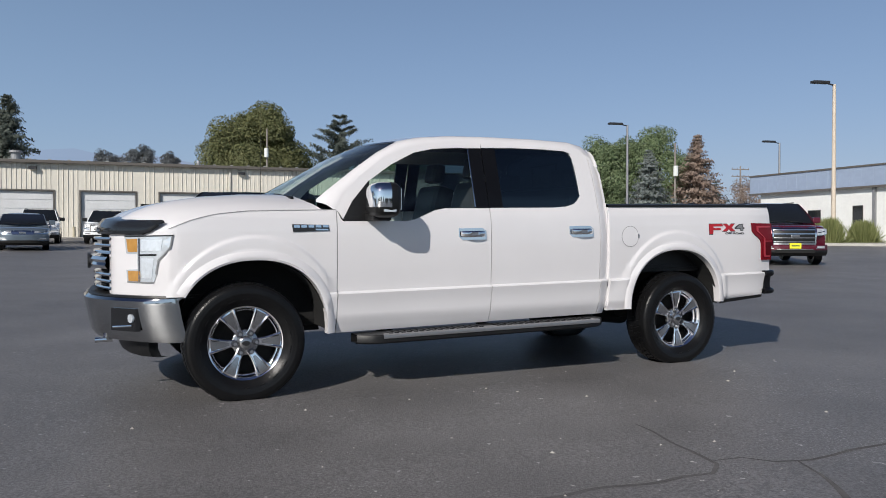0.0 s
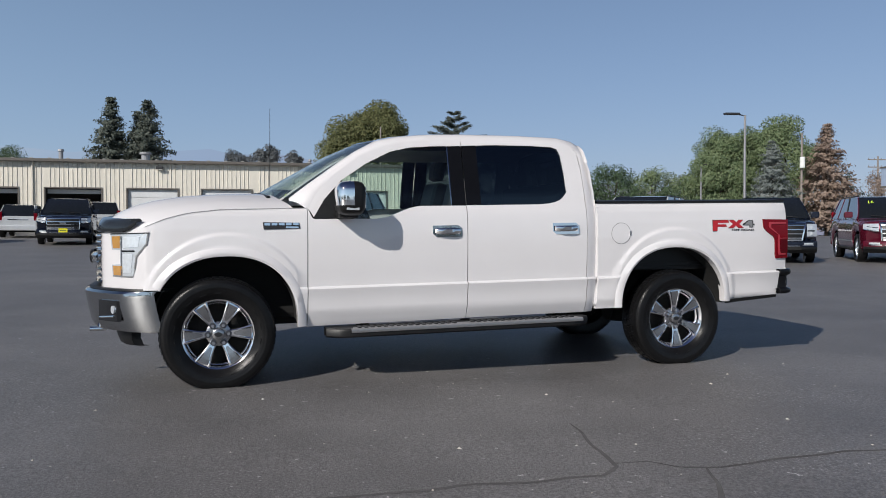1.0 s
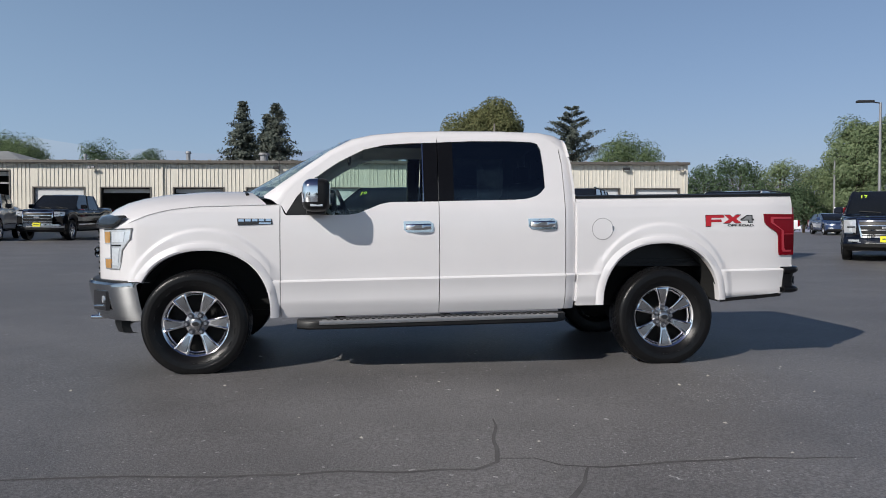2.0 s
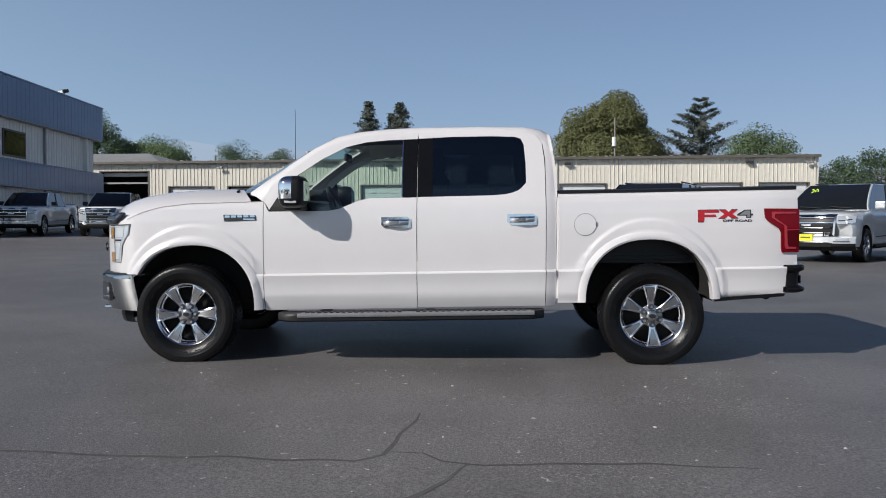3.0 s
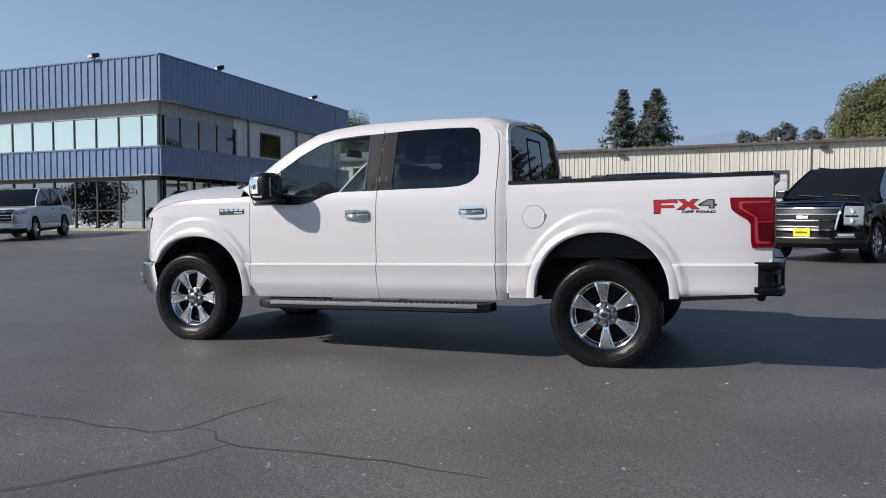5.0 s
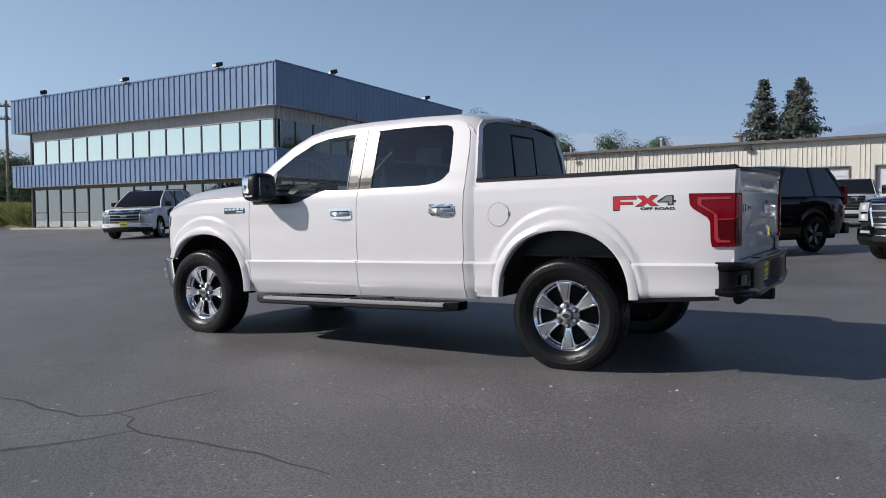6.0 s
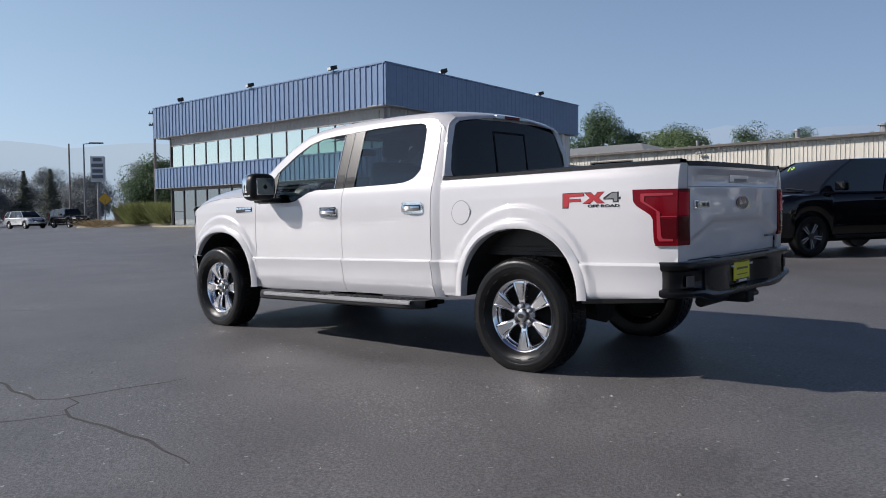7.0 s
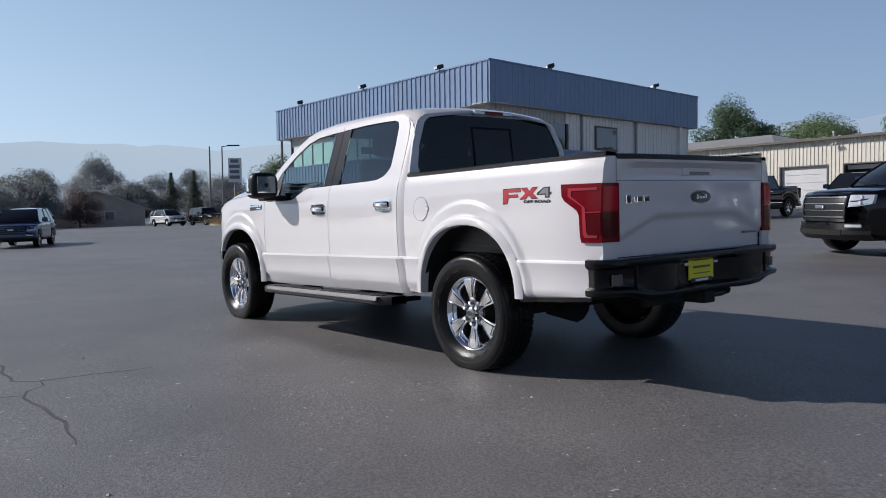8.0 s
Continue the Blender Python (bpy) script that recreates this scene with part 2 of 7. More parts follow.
    ms.inputs[0].default_value = thin
    l.new(mx.outputs[0], tl.inputs["Color"])
    l.new(b.outputs[0], ms.inputs[1])
    l.new(tl.outputs[0], ms.inputs[2])
    l.new(ms.outputs[0], n["Material Output"].inputs["Surface"])
    return m


LEAF_OLIVE = leaf_material("olive_leaves", (0.115, 0.13, 0.058), (0.23, 0.235, 0.11))
LEAF_GREEN = leaf_material("green_leaves", (0.14, 0.20, 0.105), (0.30, 0.36, 0.20))
LEAF_DEEP = leaf_material("deep_green_leaves", (0.078, 0.125, 0.072), (0.135, 0.195, 0.105))
LEAF_PALE = leaf_material("pale_green_leaves", (0.115, 0.165, 0.085), (0.20, 0.265, 0.13))
NEEDLE = leaf_material("dark_needles", (0.09, 0.11, 0.095), (0.17, 0.19, 0.16))
NEEDLE_BLUE = leaf_material("blue_grey_needles", (0.18, 0.21, 0.20), (0.33, 0.36, 0.35))
NEEDLE_BROWN = leaf_material("brown_dead_needles", (0.27, 0.20, 0.16), (0.44, 0.35, 0.29))
# paler than the tree's own green, with distance haze mixed into the tone
NEEDLE_HAZY = leaf_material("haze_paled_needles", (0.13, 0.145, 0.15), (0.20, 0.21, 0.22))
# leaf colour paled to paint haze over the far street trees
LEAF_STREET = leaf_material("haze_paled_leaves", (0.265, 0.29, 0.31), (0.305, 0.33, 0.345), 0.7)
# leaves of the unseen added trees, darkened so their reflection stays dim
LEAF_UNSEEN = leaf_material("reflection_dark_leaves", (0.045, 0.058, 0.05), (0.08, 0.095, 0.085), 0.08)
PAPER = leaf_material("thin_window_paper", (0.70, 0.72, 0.70), (0.70, 0.72, 0.70), 0.6)
REED = leaf_material("yellow_green_reeds", (0.18, 0.21, 0.08), (0.34, 0.36, 0.16))
LEAF_PLUM = leaf_material("purple_brown_leaves", (0.13, 0.105, 0.105), (0.19, 0.155, 0.145))
DRY_GRASS = leaf_material("dry_grass", (0.26, 0.20, 0.12), (0.38, 0.30, 0.18))


# ---- mesh helpers ----
def part(name, bm, mat, parent=None, label="", smooth=False):
    """Links a bmesh as one mesh object, under a thing or a part."""
    me = bpy.data.meshes.new(name)
    bmesh.ops.recalc_face_normals(bm, faces=bm.faces)
    bm.to_mesh(me)
    bm.free()
    me.materials.append(mat)
    if smooth:
        me.polygons.foreach_set("use_smooth", [True] * len(me.polygons))
        me.set_sharp_from_angle(angle=radians(38))
    ob = new(name, me)
    if parent:
        ob.parent = parent
    if label:
        ob["label"] = label
    return ob


def thing(name, label, category, m=None, group="", kind=""):
    ob = tagged(new(name), label, category, group, kind)
    ob.empty_display_size = 0.2
    if m is not None:
        ob.matrix_basis = m
    return ob


def box(bm, lo, hi, bevel=0.0, m=None):
    """A box from corner to corner, with its edges rounded off."""
    v = [bm.verts.new((x, y, z)) for x in (lo[0], hi[0]) for y in (lo[1], hi[1]) for z in (lo[2], hi[2])]
    f = [bm.faces.new([v[i] for i in q]) for q in ((0, 1, 3, 2), (4, 6, 7, 5), (0, 4, 5, 1), (2, 3, 7, 6), (0, 2, 6, 4), (1, 5, 7, 3))]
    if bevel:
        e = list({e for q in f for e in q.edges})
        r = bmesh.ops.bevel(bm, geom=e, offset=bevel, segments=2, affect="EDGES", profile=0.6)
        v = list({x for q in r["faces"] for x in q.verts} | {x for x in v if x.is_valid})
    if m is not None:
        bmesh.ops.transform(bm, matrix=m, verts=v)
    return v


def boxed(lo, hi, bevel=0.0, m=None):
    bm = bmesh.new()
    box(bm, lo, hi, bevel, m)
    return bm


def rod(bm, a, b, r0, r1=None, n=12, cap=True):
    """A round bar from a to b, tapered from r0 to r1."""
    a, b = Vector(a), Vector(b)
    r1 = r0 if r1 is None else r1
    q = (b - a).to_track_quat("Z", "Y")
    rings = []
    for p, r in ((a, r0), (b, r1)):
        rings.append([bm.verts.new(p + q @ Vector((r * math.cos(2 * math.pi * i / n), r * math.sin(2 * math.pi * i / n), 0))) for i in range(n)])
    for i in range(n):
        bm.faces.new((rings[0][i], rings[0][(i + 1) % n], rings[1][(i + 1) % n], rings[1][i]))
    if cap:
        bm.faces.new(rings[0][::-1])
        bm.faces.new(rings[1])


def rodded(a, b, r0, r1=None, n=12):
    bm = bmesh.new()
    rod(bm, a, b, r0, r1, n)
    return bm


def lathe(bm, profile, n, centre=(0, 0, 0), axis="y"):
    """Turns a profile of (radius, along) round an axis."""
    c = Vector(centre)
    rings = []
    for r, h in profile:
        ring = []
        for i in range(n):
            a = 2 * math.pi * i / n
            p = Vector((r * math.cos(a), h, r * math.sin(a))) if axis == "y" else Vector((r * math.cos(a), r * math.sin(a), h))
            ring.append(bm.verts.new(c + p))
        rings.append(ring)
    for p, q in zip(rings, rings[1:]):
        for i in range(n):
            bm.faces.new((p[i], p[(i + 1) % n], q[(i + 1) % n], q[i]))
    return rings


def sheet(bm, rows):
    """A skin over rows of points, all of one length."""
    vs = [[bm.verts.new(p) for p in row] for row in rows]
    for a, b in zip(vs, vs[1:]):
        for i in range(len(a) - 1):
            bm.faces.new((a[i], a[i + 1], b[i + 1], b[i]))
    return vs


def skin(rows, depth=None):
    """A sheet, with its rim turned in by the vector depth."""
    bm = bmesh.new()
    vs = sheet(bm, rows)
    if depth is not None:
        d = Vector(depth)
        loop = vs[0] + [r[-1] for r in vs[1:-1]] + vs[-1][::-1] + [r[0] for r in vs[-2:0:-1]]
        inner = [bm.verts.new(v.co + d) for v in loop]
        for i in range(len(loop)):
            j = (i + 1) % len(loop)
            bm.faces.new((loop[i], inner[i], inner[j], loop[j]))
    return bm


def lerp_table(table, x):
    """Reads a value off a table of (x, value), straight between its rows."""
    if x <= table[0][0]:
        return table[0][1]
    for (x0, v0), (x1, v1) in zip(table, table[1:]):
        if x <= x1:
            return v0 + (v1 - v0) * (x - x0) / (x1 - x0)
    return table[-1][1]


def smooth01(a, b, x):
    t = min(1.0, max(0.0, (x - a) / (b - a)))
    return t * t * (3 - 2 * t)


def steps(a, b, n):
    return [a + (b - a) * i / n for i in range(n + 1)]


def words(name, text, size, m, mat, parent=None, extrude=0.001, label="", bold=0.0):
    """Lettering with thickness, as a mesh."""
    cu = bpy.data.curves.new(name, "FONT")
    cu.body, cu.size, cu.extrude, cu.align_x, cu.align_y = text, size, extrude, "CENTER", "CENTER"
    cu.offset = bold
    tmp = bpy.data.objects.new(name, cu)
    me = bpy.data.meshes.new_from_object(tmp)
    bpy.data.objects.remove(tmp)
    bpy.data.curves.remove(cu)
    me.transform(m)
    me.materials.append(mat)
    ob = new(name, me)
    ob.parent = parent
    if label:
        ob["label"] = label
    return ob


# ---- ground ----
def ground_z(x, y):
    """The lot falls gently from the workshop towards the street."""
    xx = max(-55.0, min(45.0, x))
    yy = max(-25.0, min(62.0, y))
    z = 0.043 - 0.0072 * max(-4.0, min(xx, 3.0)) + 0.0166 * max(0.0, -4.0 - xx) + 0.0170 * (yy - 6.6)
    return z - 0.42 * smooth01(-10, -30, x) * smooth01(16, -6, y)


def leaning(x, y, heading):
    """A pose on the ground that follows its fall."""
    e = 1.0
    n = Vector((ground_z(x - e, y) - ground_z(x + e, y), ground_z(x, y - e) - ground_z(x, y + e), 2 * e)).normalized()
    f = Vector((math.cos(radians(heading)), math.sin(radians(heading)), 0))
    f = (f - n * f.dot(n)).normalized()
    s = n.cross(f)
    m = Matrix(((f.x, s.x, n.x, x), (f.y, s.y, n.y, y), (f.z, s.z, n.z, ground_z(x, y)), (0, 0, 0, 1)))
    return m


gx = sorted(set([-2500, -1200, -700, -400, -250, -160] + list(range(-120, 121, 4)) + list(range(-30, 12)) + [160, 250, 400, 700, 1200, 2500]))
gy = sorted(set([-2500, -1200, -500, -200, -100, -60] + list(range(-40, 121, 4)) + list(range(-7, 18)) + [160, 250, 400, 700, 1200, 2500]))
ground = part("ground", skin([[(x, y, ground_z(x, y)) for x in gx] for y in gy]), ASPHALT, smooth=True)
tagged(ground, "dark grey sealed asphalt lot with faint cracks", "ground", kind="structure")


# ---- ribbed metal walls ----
def ribbed(length, z0, z1, pitch, depth, width, holes=()):
    """A wall skin along +x with standing ribs; holes are (s0, s1, top) cut up from the base."""
    bm = bmesh.new()
    cuts = sorted({0.0, length} | {s for h in holes for s in h[:2]})
    for a, b in zip(cuts, cuts[1:]):
        lo = z0
        for s0, s1, top in holes:
            if a >= s0 - 1e-6 and b <= s1 + 1e-6:
                lo = top
        if lo >= z1:
            continue
        xs = [a]
        k = math.ceil(a / pitch)
        while k * pitch < b - width:
            c = k * pitch
            if c - width > a:
                xs += [c - width, c - width * 0.5, c + width * 0.5, c + width]
            k += 1
        xs.append(b)
        prof = []
        for i, x in enumerate(xs):
            j = (i - 1) % 4
            prof.append((x, -depth if 0 < i < len(xs) - 1 and j in (1, 2) else 0.0))
        sheet(bm, [[(x, y, lo) for x, y in prof], [(x, y, z1) for x, y in prof]])
    return bm


# ---- workshop: a long tan metal building with overhead doors ----
# local frame: x along the front from its far right end, y into the building
SHED_D = Vector((-0.91687, -0.39919, 0))
SHED_P = Vector((-17.58, 56.27, 0))


def frame_of(origin, along, z):
    """x runs along, y points to the right of it when seen from above, so that z stays up."""
    a = Vector(along).normalized()
    n = Vector((-a.y, a.x, 0))
    return Matrix(((a.x, n.x, 0, origin[0]), (a.y, n.y, 0, origin[1]), (0, 0, 1, z), (0, 0, 0, 1)))


S0 = -17.95
shed_len = 66.0
shed_o = SHED_P + SHED_D * (S0 + shed_len)
SHED_M = frame_of(shed_o, -SHED_D, 0.0)     # x from the far left end to the right end, y away from the lot
shed = thing("workshop", "long tan ribbed-metal workshop with white overhead doors", "building", SHED_M)


def sx(s):
    return shed_len - (s - S0)


SHED_DOORS = [(-17.4, -14.0, 0), (-12.65, -9.3, 0), (-8.1, -4.35, 1), (-2.75, 0.66, 0), (2.33, 5.8, 0), (7.42, 10.96, 0),
              (12.67, 16.15, 0), (17.94, 21.65, 1), (23.45, 27.1, 1), (28.4, 32.1, 0), (33.92, 38.0, 2)]
holes = [(sx(b), sx(a), 5.70 if k == 2 else 4.42) for a, b, k in SHED_DOORS] + [(sx(7.1), sx(6.1), 3.52)]
ZB, ZT = 0.4, 6.35
edges_ = sorted({0.0, shed_len} | {e for h in holes for e in h[:2]})
for a, b in zip(edges_, edges_[1:]):
    lo_ = max([h[2] + 0.09 for h in holes if a >= h[0] - 1e-6 and b <= h[1] + 1e-6] or [ZB])
    part("wall", ribbed(b - a, lo_, ZT, 0.30, 0.040, 0.035), TAN_METAL, shed).matrix_basis = pose(a, 0, 0)
part("back_wall", boxed((0, 13.8, ZB), (shed_len, 14.0, ZT)), TAN_METAL, shed)
for nm, x0 in (("end_wall", shed_len - 0.002), ("end_wall", 0.0)):
    bm = ribbed(14.0, ZB, ZT, 0.30, 0.040, 0.035)
    part(nm, bm, TAN_METAL, shed).matrix_basis = pose(x0, 0, 0, 0, 0, 90)
bm = bmesh.new()
sheet(bm, [[(-0.4, y, z) for y, z in ((-0.35, 6.36), (7.0, 7.0), (14.3, 6.36))], [(shed_len + 0.22, y, z) for y, z in ((-0.35, 6.36), (7.0, 7.0), (14.3, 6.36))]])
sheet(bm, [[(-0.4, y, z) for y, z in ((-0.35, 6.48), (7.0, 7.12), (14.3, 6.48))], [(shed_len + 0.22, y, z) for y, z in ((-0.35, 6.48), (7.0, 7.12), (14.3, 6.48))]])
part("roof", bm, ROOF_METAL, shed)
part("eave_gutter", boxed((-0.4, -0.46, 6.30), (shed_len + 0.22, -0.32, 6.50), 0.02), TRIM_BROWN, shed)
bm = bmesh.new()
for i in range(int(shed_len / 1.2)):
    box(bm, (i * 1.2 + 0.3, -0.44, 6.50), (i * 1.2 + 0.5, -0.30, 6.56))
part("eave_clips", bm, ROOF_METAL, shed)["kind"] = "stuff"
bm = bmesh.new()
box(bm, (0, 0.25, 0.2), (shed_len, 13.7, 0.42))
part("floor", bm, CONCRETE, shed)
# near-black wall added to paint the shade behind the open doors
part("inner_wall", boxed((0.3, 6.0, 0.4), (shed_len - 0.3, 6.1, 6.3)), INSIDE_SHADE, shed)
for a, b, k in SHED_DOORS:
    xa, xb, top = sx(b), sx(a), (5.70 if k == 2 else 4.42)
    fr = bmesh.new()
    box(fr, (xa - 0.10, -0.05, ZB), (xa, 0.16, top))
    box(fr, (xb, -0.05, ZB), (xb + 0.10, 0.16, top))
    box(fr, (xa - 0.10, -0.05, top), (xb + 0.10, 0.16, top + 0.09))
    part("door_frame", fr, TRIM_BROWN, shed)
    if k == 0:
        door = part("overhead_door", boxed((xa, 0.20, ZB), (xb, 0.23, top)), DOOR_WHITE, shed)
        hgt = (top - 0.75) / 6
        for i in range(6):
            part("door_panel", boxed((xa + 0.05, 0.165, 0.75 + i * hgt + 0.02), (xb - 0.05, 0.198, 0.75 + (i + 1) * hgt - 0.02), 0.008), DOOR_WHITE, door)
    else:
        part("raised_door", boxed((xa, 0.5, top - 0.35), (xb, 0.6, top - 0.05)), DOOR_WHITE, shed)
        if k == 2:
            part("door_rail", boxed((xa, 0.3, 4.72), (xb, 0.36, 4.86)), STEEL, shed)
win = part("window", boxed((sx(7.1), 0.05, 1.0), (sx(6.1), 0.08, 3.52)), FRAME_DARK, shed)
part("pane", boxed((sx(7.03), 0.03, 2.35), (sx(6.17), 0.048, 3.44)), MIRROR_GLASS, win)
for s in (0.95, 22.5, 11.8 + 32):
    part("downspout", boxed((sx(s) - 0.06, -0.14, 0.6), (sx(s) + 0.06, -0.037, 6.3), 0.01), TAN_METAL, shed)
part("downspout", boxed((shed_len - 0.16, -0.14, 0.6), (shed_len - 0.04, -0.037, 6.3), 0.01), TAN_METAL, shed)
part("corner_trim", boxed((shed_len - 0.02, -0.06, ZB), (shed_len + 0.16, 0.10, 6.33)), TAN_METAL, shed)
for s in (-13.2, 0.1, 13.9):
    lamp = thing("wall_lamp", "dark flat wall-pack lamp under the workshop eave", "wall lamp", SHED_M @ pose(sx(s), 0, 5.98), group="workshop wall lamps")
    part("housing", boxed((-0.24, -0.36, -0.11), (0.24, -0.04, 0.10), 0.03), LAMP_DARK, lamp)
    part("lens", boxed((-0.19, -0.33, -0.130), (0.19, -0.10, -0.114), 0.0), STICKER, lamp)
for s in (27.7, S0 + 0.55):
    cam_ob = thing("security_lamp", "small grey double floodlight on the workshop wall", "flood light", SHED_M @ pose(sx(s), 0, 5.95), group="security floodlights")
    part("bracket", rodded((0, -0.037, 0), (0, -0.30, 0.03), 0.03), STEEL, cam_ob)
    part("head", boxed((-0.22, -0.46, -0.12), (0.0, -0.26, 0.04), 0.03), STEEL, cam_ob)
    part("head", boxed((0.06, -0.46, -0.08), (0.26, -0.26, 0.08), 0.03), STEEL, cam_ob)
for s, h, r in ((21.4, 0.75, 0.16), (15.4, 0.65, 0.32), (3.0, 0.35, 0.1), (29.5, 0.5, 0.1)):
    chim = thing("roof_vent", "galvanised round vent pipe with a cap on the workshop roof", "roof vent", SHED_M @ pose(sx(s), 3.0, 6.60), group="roof vents")
    part("pipe", rodded((0, 0, 0), (0, 0, h), r, n=14), STEEL, chim)
    part("cap", rodded((0, 0, h), (0, 0, h + 0.16), r * 1.5, r * 1.2, 14), STEEL, chim)
bol = thing("bollard", "yellow painted steel bollard beside a workshop door", "bollard", SHED_M @ pose(sx(11.35), -0.5, 0.9))
part("post", rodded((0, 0, -0.1), (0, 0, 1.05), 0.10, n=16), YELLOW_PAINT, bol, smooth=True)

# ---- apron of the workshop ----
rows = []
for i in range(60):
    x = 20 + i * 0.79
    row = []
    for y in (-1.5, 0.3):
        w = SHED_M @ Vector((x, y, 0))
        row.append((w.x, w.y, ground_z(w.x, w.y) + 0.012))
    rows.append(row)
tagged(part("apron", skin(rows, (0, 0, -0.15)), CONCRETE), "pale concrete apron along the workshop doors", "pavement", kind="structure")


# ---- tar-sealed cracks across the asphalt ----
TAR = material("smooth_crack_tar", (0.098, 0.094, 0.094), 0.8, vary=0.25, scale=14, spec=0.2)


def sealed_crack(points, width, seed):
    rng = random.Random(seed)
    fine = []
    for (x0, y0_), (x1, y1_) in zip(points, points[1:]):
        n = max(2, int(math.hypot(x1 - x0, y1_ - y0_) / 0.05))
        for i in range(n):
            k = i / n
            fine.append(Vector((x0 + (x1 - x0) * k, y0_ + (y1_ - y0_) * k, 0)))
    fine = [p + Vector((0.035 * noise.noise(p * 3.1), 0.035 * noise.noise(p * 3.1 + Vector((9, 4, 2))), 0)) for p in fine]
    rows = []
    for i, p in enumerate(fine):
        d = (fine[min(i + 1, len(fine) - 1)] - fine[max(i - 1, 0)]).normalized()
        w = Vector((-d.y, d.x, 0)) * width * (0.9 + 0.5 * noise.noise(p * 2.2 + Vector((3, 1, 5)))) * (0.35 + 0.65 * min(1, min(i, len(fine) - 1 - i) / 12))
        rows.append([(q.x, q.y, ground_z(q.x, q.y) + 0.0015) for q in (p - w, p + w)])
    c = tagged(part("sealed_crack", skin(rows), TAR), "dark smooth tar-sealed crack in the asphalt", "pavement crack", kind="structure")
    return c


sealed_crack([(-0.6, 2.7), (0.0, 3.0), (0.5, 3.2), (0.95, 3.42), (1.25, 3.57), (1.46, 3.67), (1.52, 3.82), (1.46, 4.03), (1.25, 4.6)], 0.013, 1)
sealed_crack([(1.5, 3.86), (1.68, 3.92), (1.82, 3.87), (2.0, 3.9), (2.32, 4.1), (2.65, 4.3), (3.2, 4.5)], 0.013, 2)
sealed_crack([(1.94, 3.88), (1.97, 3.66), (1.96, 3.48), (1.9, 3.1), (1.8, 2.6), (1.9, 1.9)], 0.018, 3)

# pale grit and leaf scraps lying about the truck
rng_g = random.Random(77)
gv, gf = [], []
for _ in range(230):
    x, y = rng_g.uniform(-5.0, 6.5), rng_g.uniform(1.2, 7.2)
    r = 0.006 + 0.012 * rng_g.random() ** 3
    a0 = rng_g.uniform(0, 6.28)
    ring = [(x + r * rng_g.uniform(0.6, 1.2) * math.cos(a0 + 1.257 * k), y + r * rng_g.uniform(0.6, 1.2) * math.sin(a0 + 1.257 * k)) for k in range(5)]
    i = len(gv)
    gv += [(px_, py_, ground_z(px_, py_) + 0.001) for px_, py_ in ring] + [(x, y, ground_z(x, y) + 0.002 + r * 0.5)]
    gf += [(i + k, i + (k + 1) % 5, i + 5) for k in range(5)]
gm = bpy.data.meshes.new("grit")
gm.from_pydata(gv, [], gf)
gm.materials.append(material("pale_grit", (0.36, 0.34, 0.31), 0.8, vary=0.3, scale=9))
tagged(new("grit", gm), "pale grit and scraps scattered on the asphalt", "grit", kind="stuff")

# ---- showroom: two storeys, blue ribbed fascia, cream ribbed walls, strip windows ----
DC = Vector((-29.63, 15.27, 0))
DL = Vector((-0.88667, -0.46240, 0))       # along the street front
DR = Vector((-0.51517, 0.85709, 0))        # along the side towards the workshop
LEN_L, LEN_R = 22.85, 19.75
show = thing("showroom", "two-storey showroom with blue ribbed fascia and strip windows", "building")
Z0, Z1, Z2, Z3, Z4 = 0.60, 3.20, 4.47, 6.62, 8.65
SET = 1.0           # walls stand back behind the fascia
MF = frame_of(DC + DL * LEN_L, -DL, 0)     # street front: x runs to the corner, y into the building
MS = frame_of(DC, DR, 0)                   # side: x runs away from the corner, y into the building


def facade(name, bm, mat, m, label=""):
    bmesh.ops.transform(bm, matrix=m, verts=bm.verts)
    return part(name, bm, mat, show, label)


def inward(m):
    """+1 where local y points into the building."""
    c = DC + DL * 10 + DR * 10
    return 1 if (m.inverted() @ c).y > 0 else -1


for m, length, pitch, rib in ((MF, LEN_L, 0.42, 0.045), (MS, LEN_R, 0.42, 0.014)):
    s = inward(m)
    flip = m @ Matrix.Diagonal((1, s, 1, 1))
    for nm, za, zb in (("fascia", Z3, Z4), ("band", Z1, Z2)):
        facade(nm, ribbed(length, za, zb, pitch, rib, 0.05), BLUE_METAL, flip)
        bm = bmesh.new()
        lift = 0.0 if m is MF else 0.005
        box(bm, (0, 0.02, zb - 0.02 + lift), (length, SET + 0.4, zb + 0.05 + lift))
        box(bm, (0, -0.05, zb + lift), (length, 0.03, zb + 0.07 + lift))
        facade("coping", bm, BLUE_METAL, flip)
        bm = bmesh.new()
        drop = 0.0 if m is MF else 0.006
        box(bm, (0.02, 0.01, za - 0.03 + drop), (length - 0.02, SET + 0.3, za + 0.03 + drop))
        facade("soffit", bm, SOFFIT_SHADE, flip)
bm = bmesh.new()
q = [DC, DC + DL * LEN_L, DC + DL * LEN_L + DR * LEN_R, DC + DR * LEN_R]
vs = [bm.verts.new((p.x, p.y, Z4 - 0.35)) for p in q]
bm.faces.new(vs)
part("roof", bm, ROOF_METAL, show)


def flipped(m):
    return m @ Matrix.Diagonal((1, inward(m), 1, 1))


FF, FS = flipped(MF), flipped(MS)
# the street front: glass above and below
xl, xr = LEN_L - 21.50, LEN_L - 0.26
facade("upper_wall", ribbed(xr - xl, 6.02, Z3, 0.30, 0.012, 0.04), SOFFIT_SHADE, FF @ pose(xl, SET * 0.5 + 0.02, 0))
facade("west_wall", boxed((xl - 0.12, SET * 0.5 + 0.02, Z0), (xl - 0.002, 18.0, Z3)), CREAM_METAL, FF)
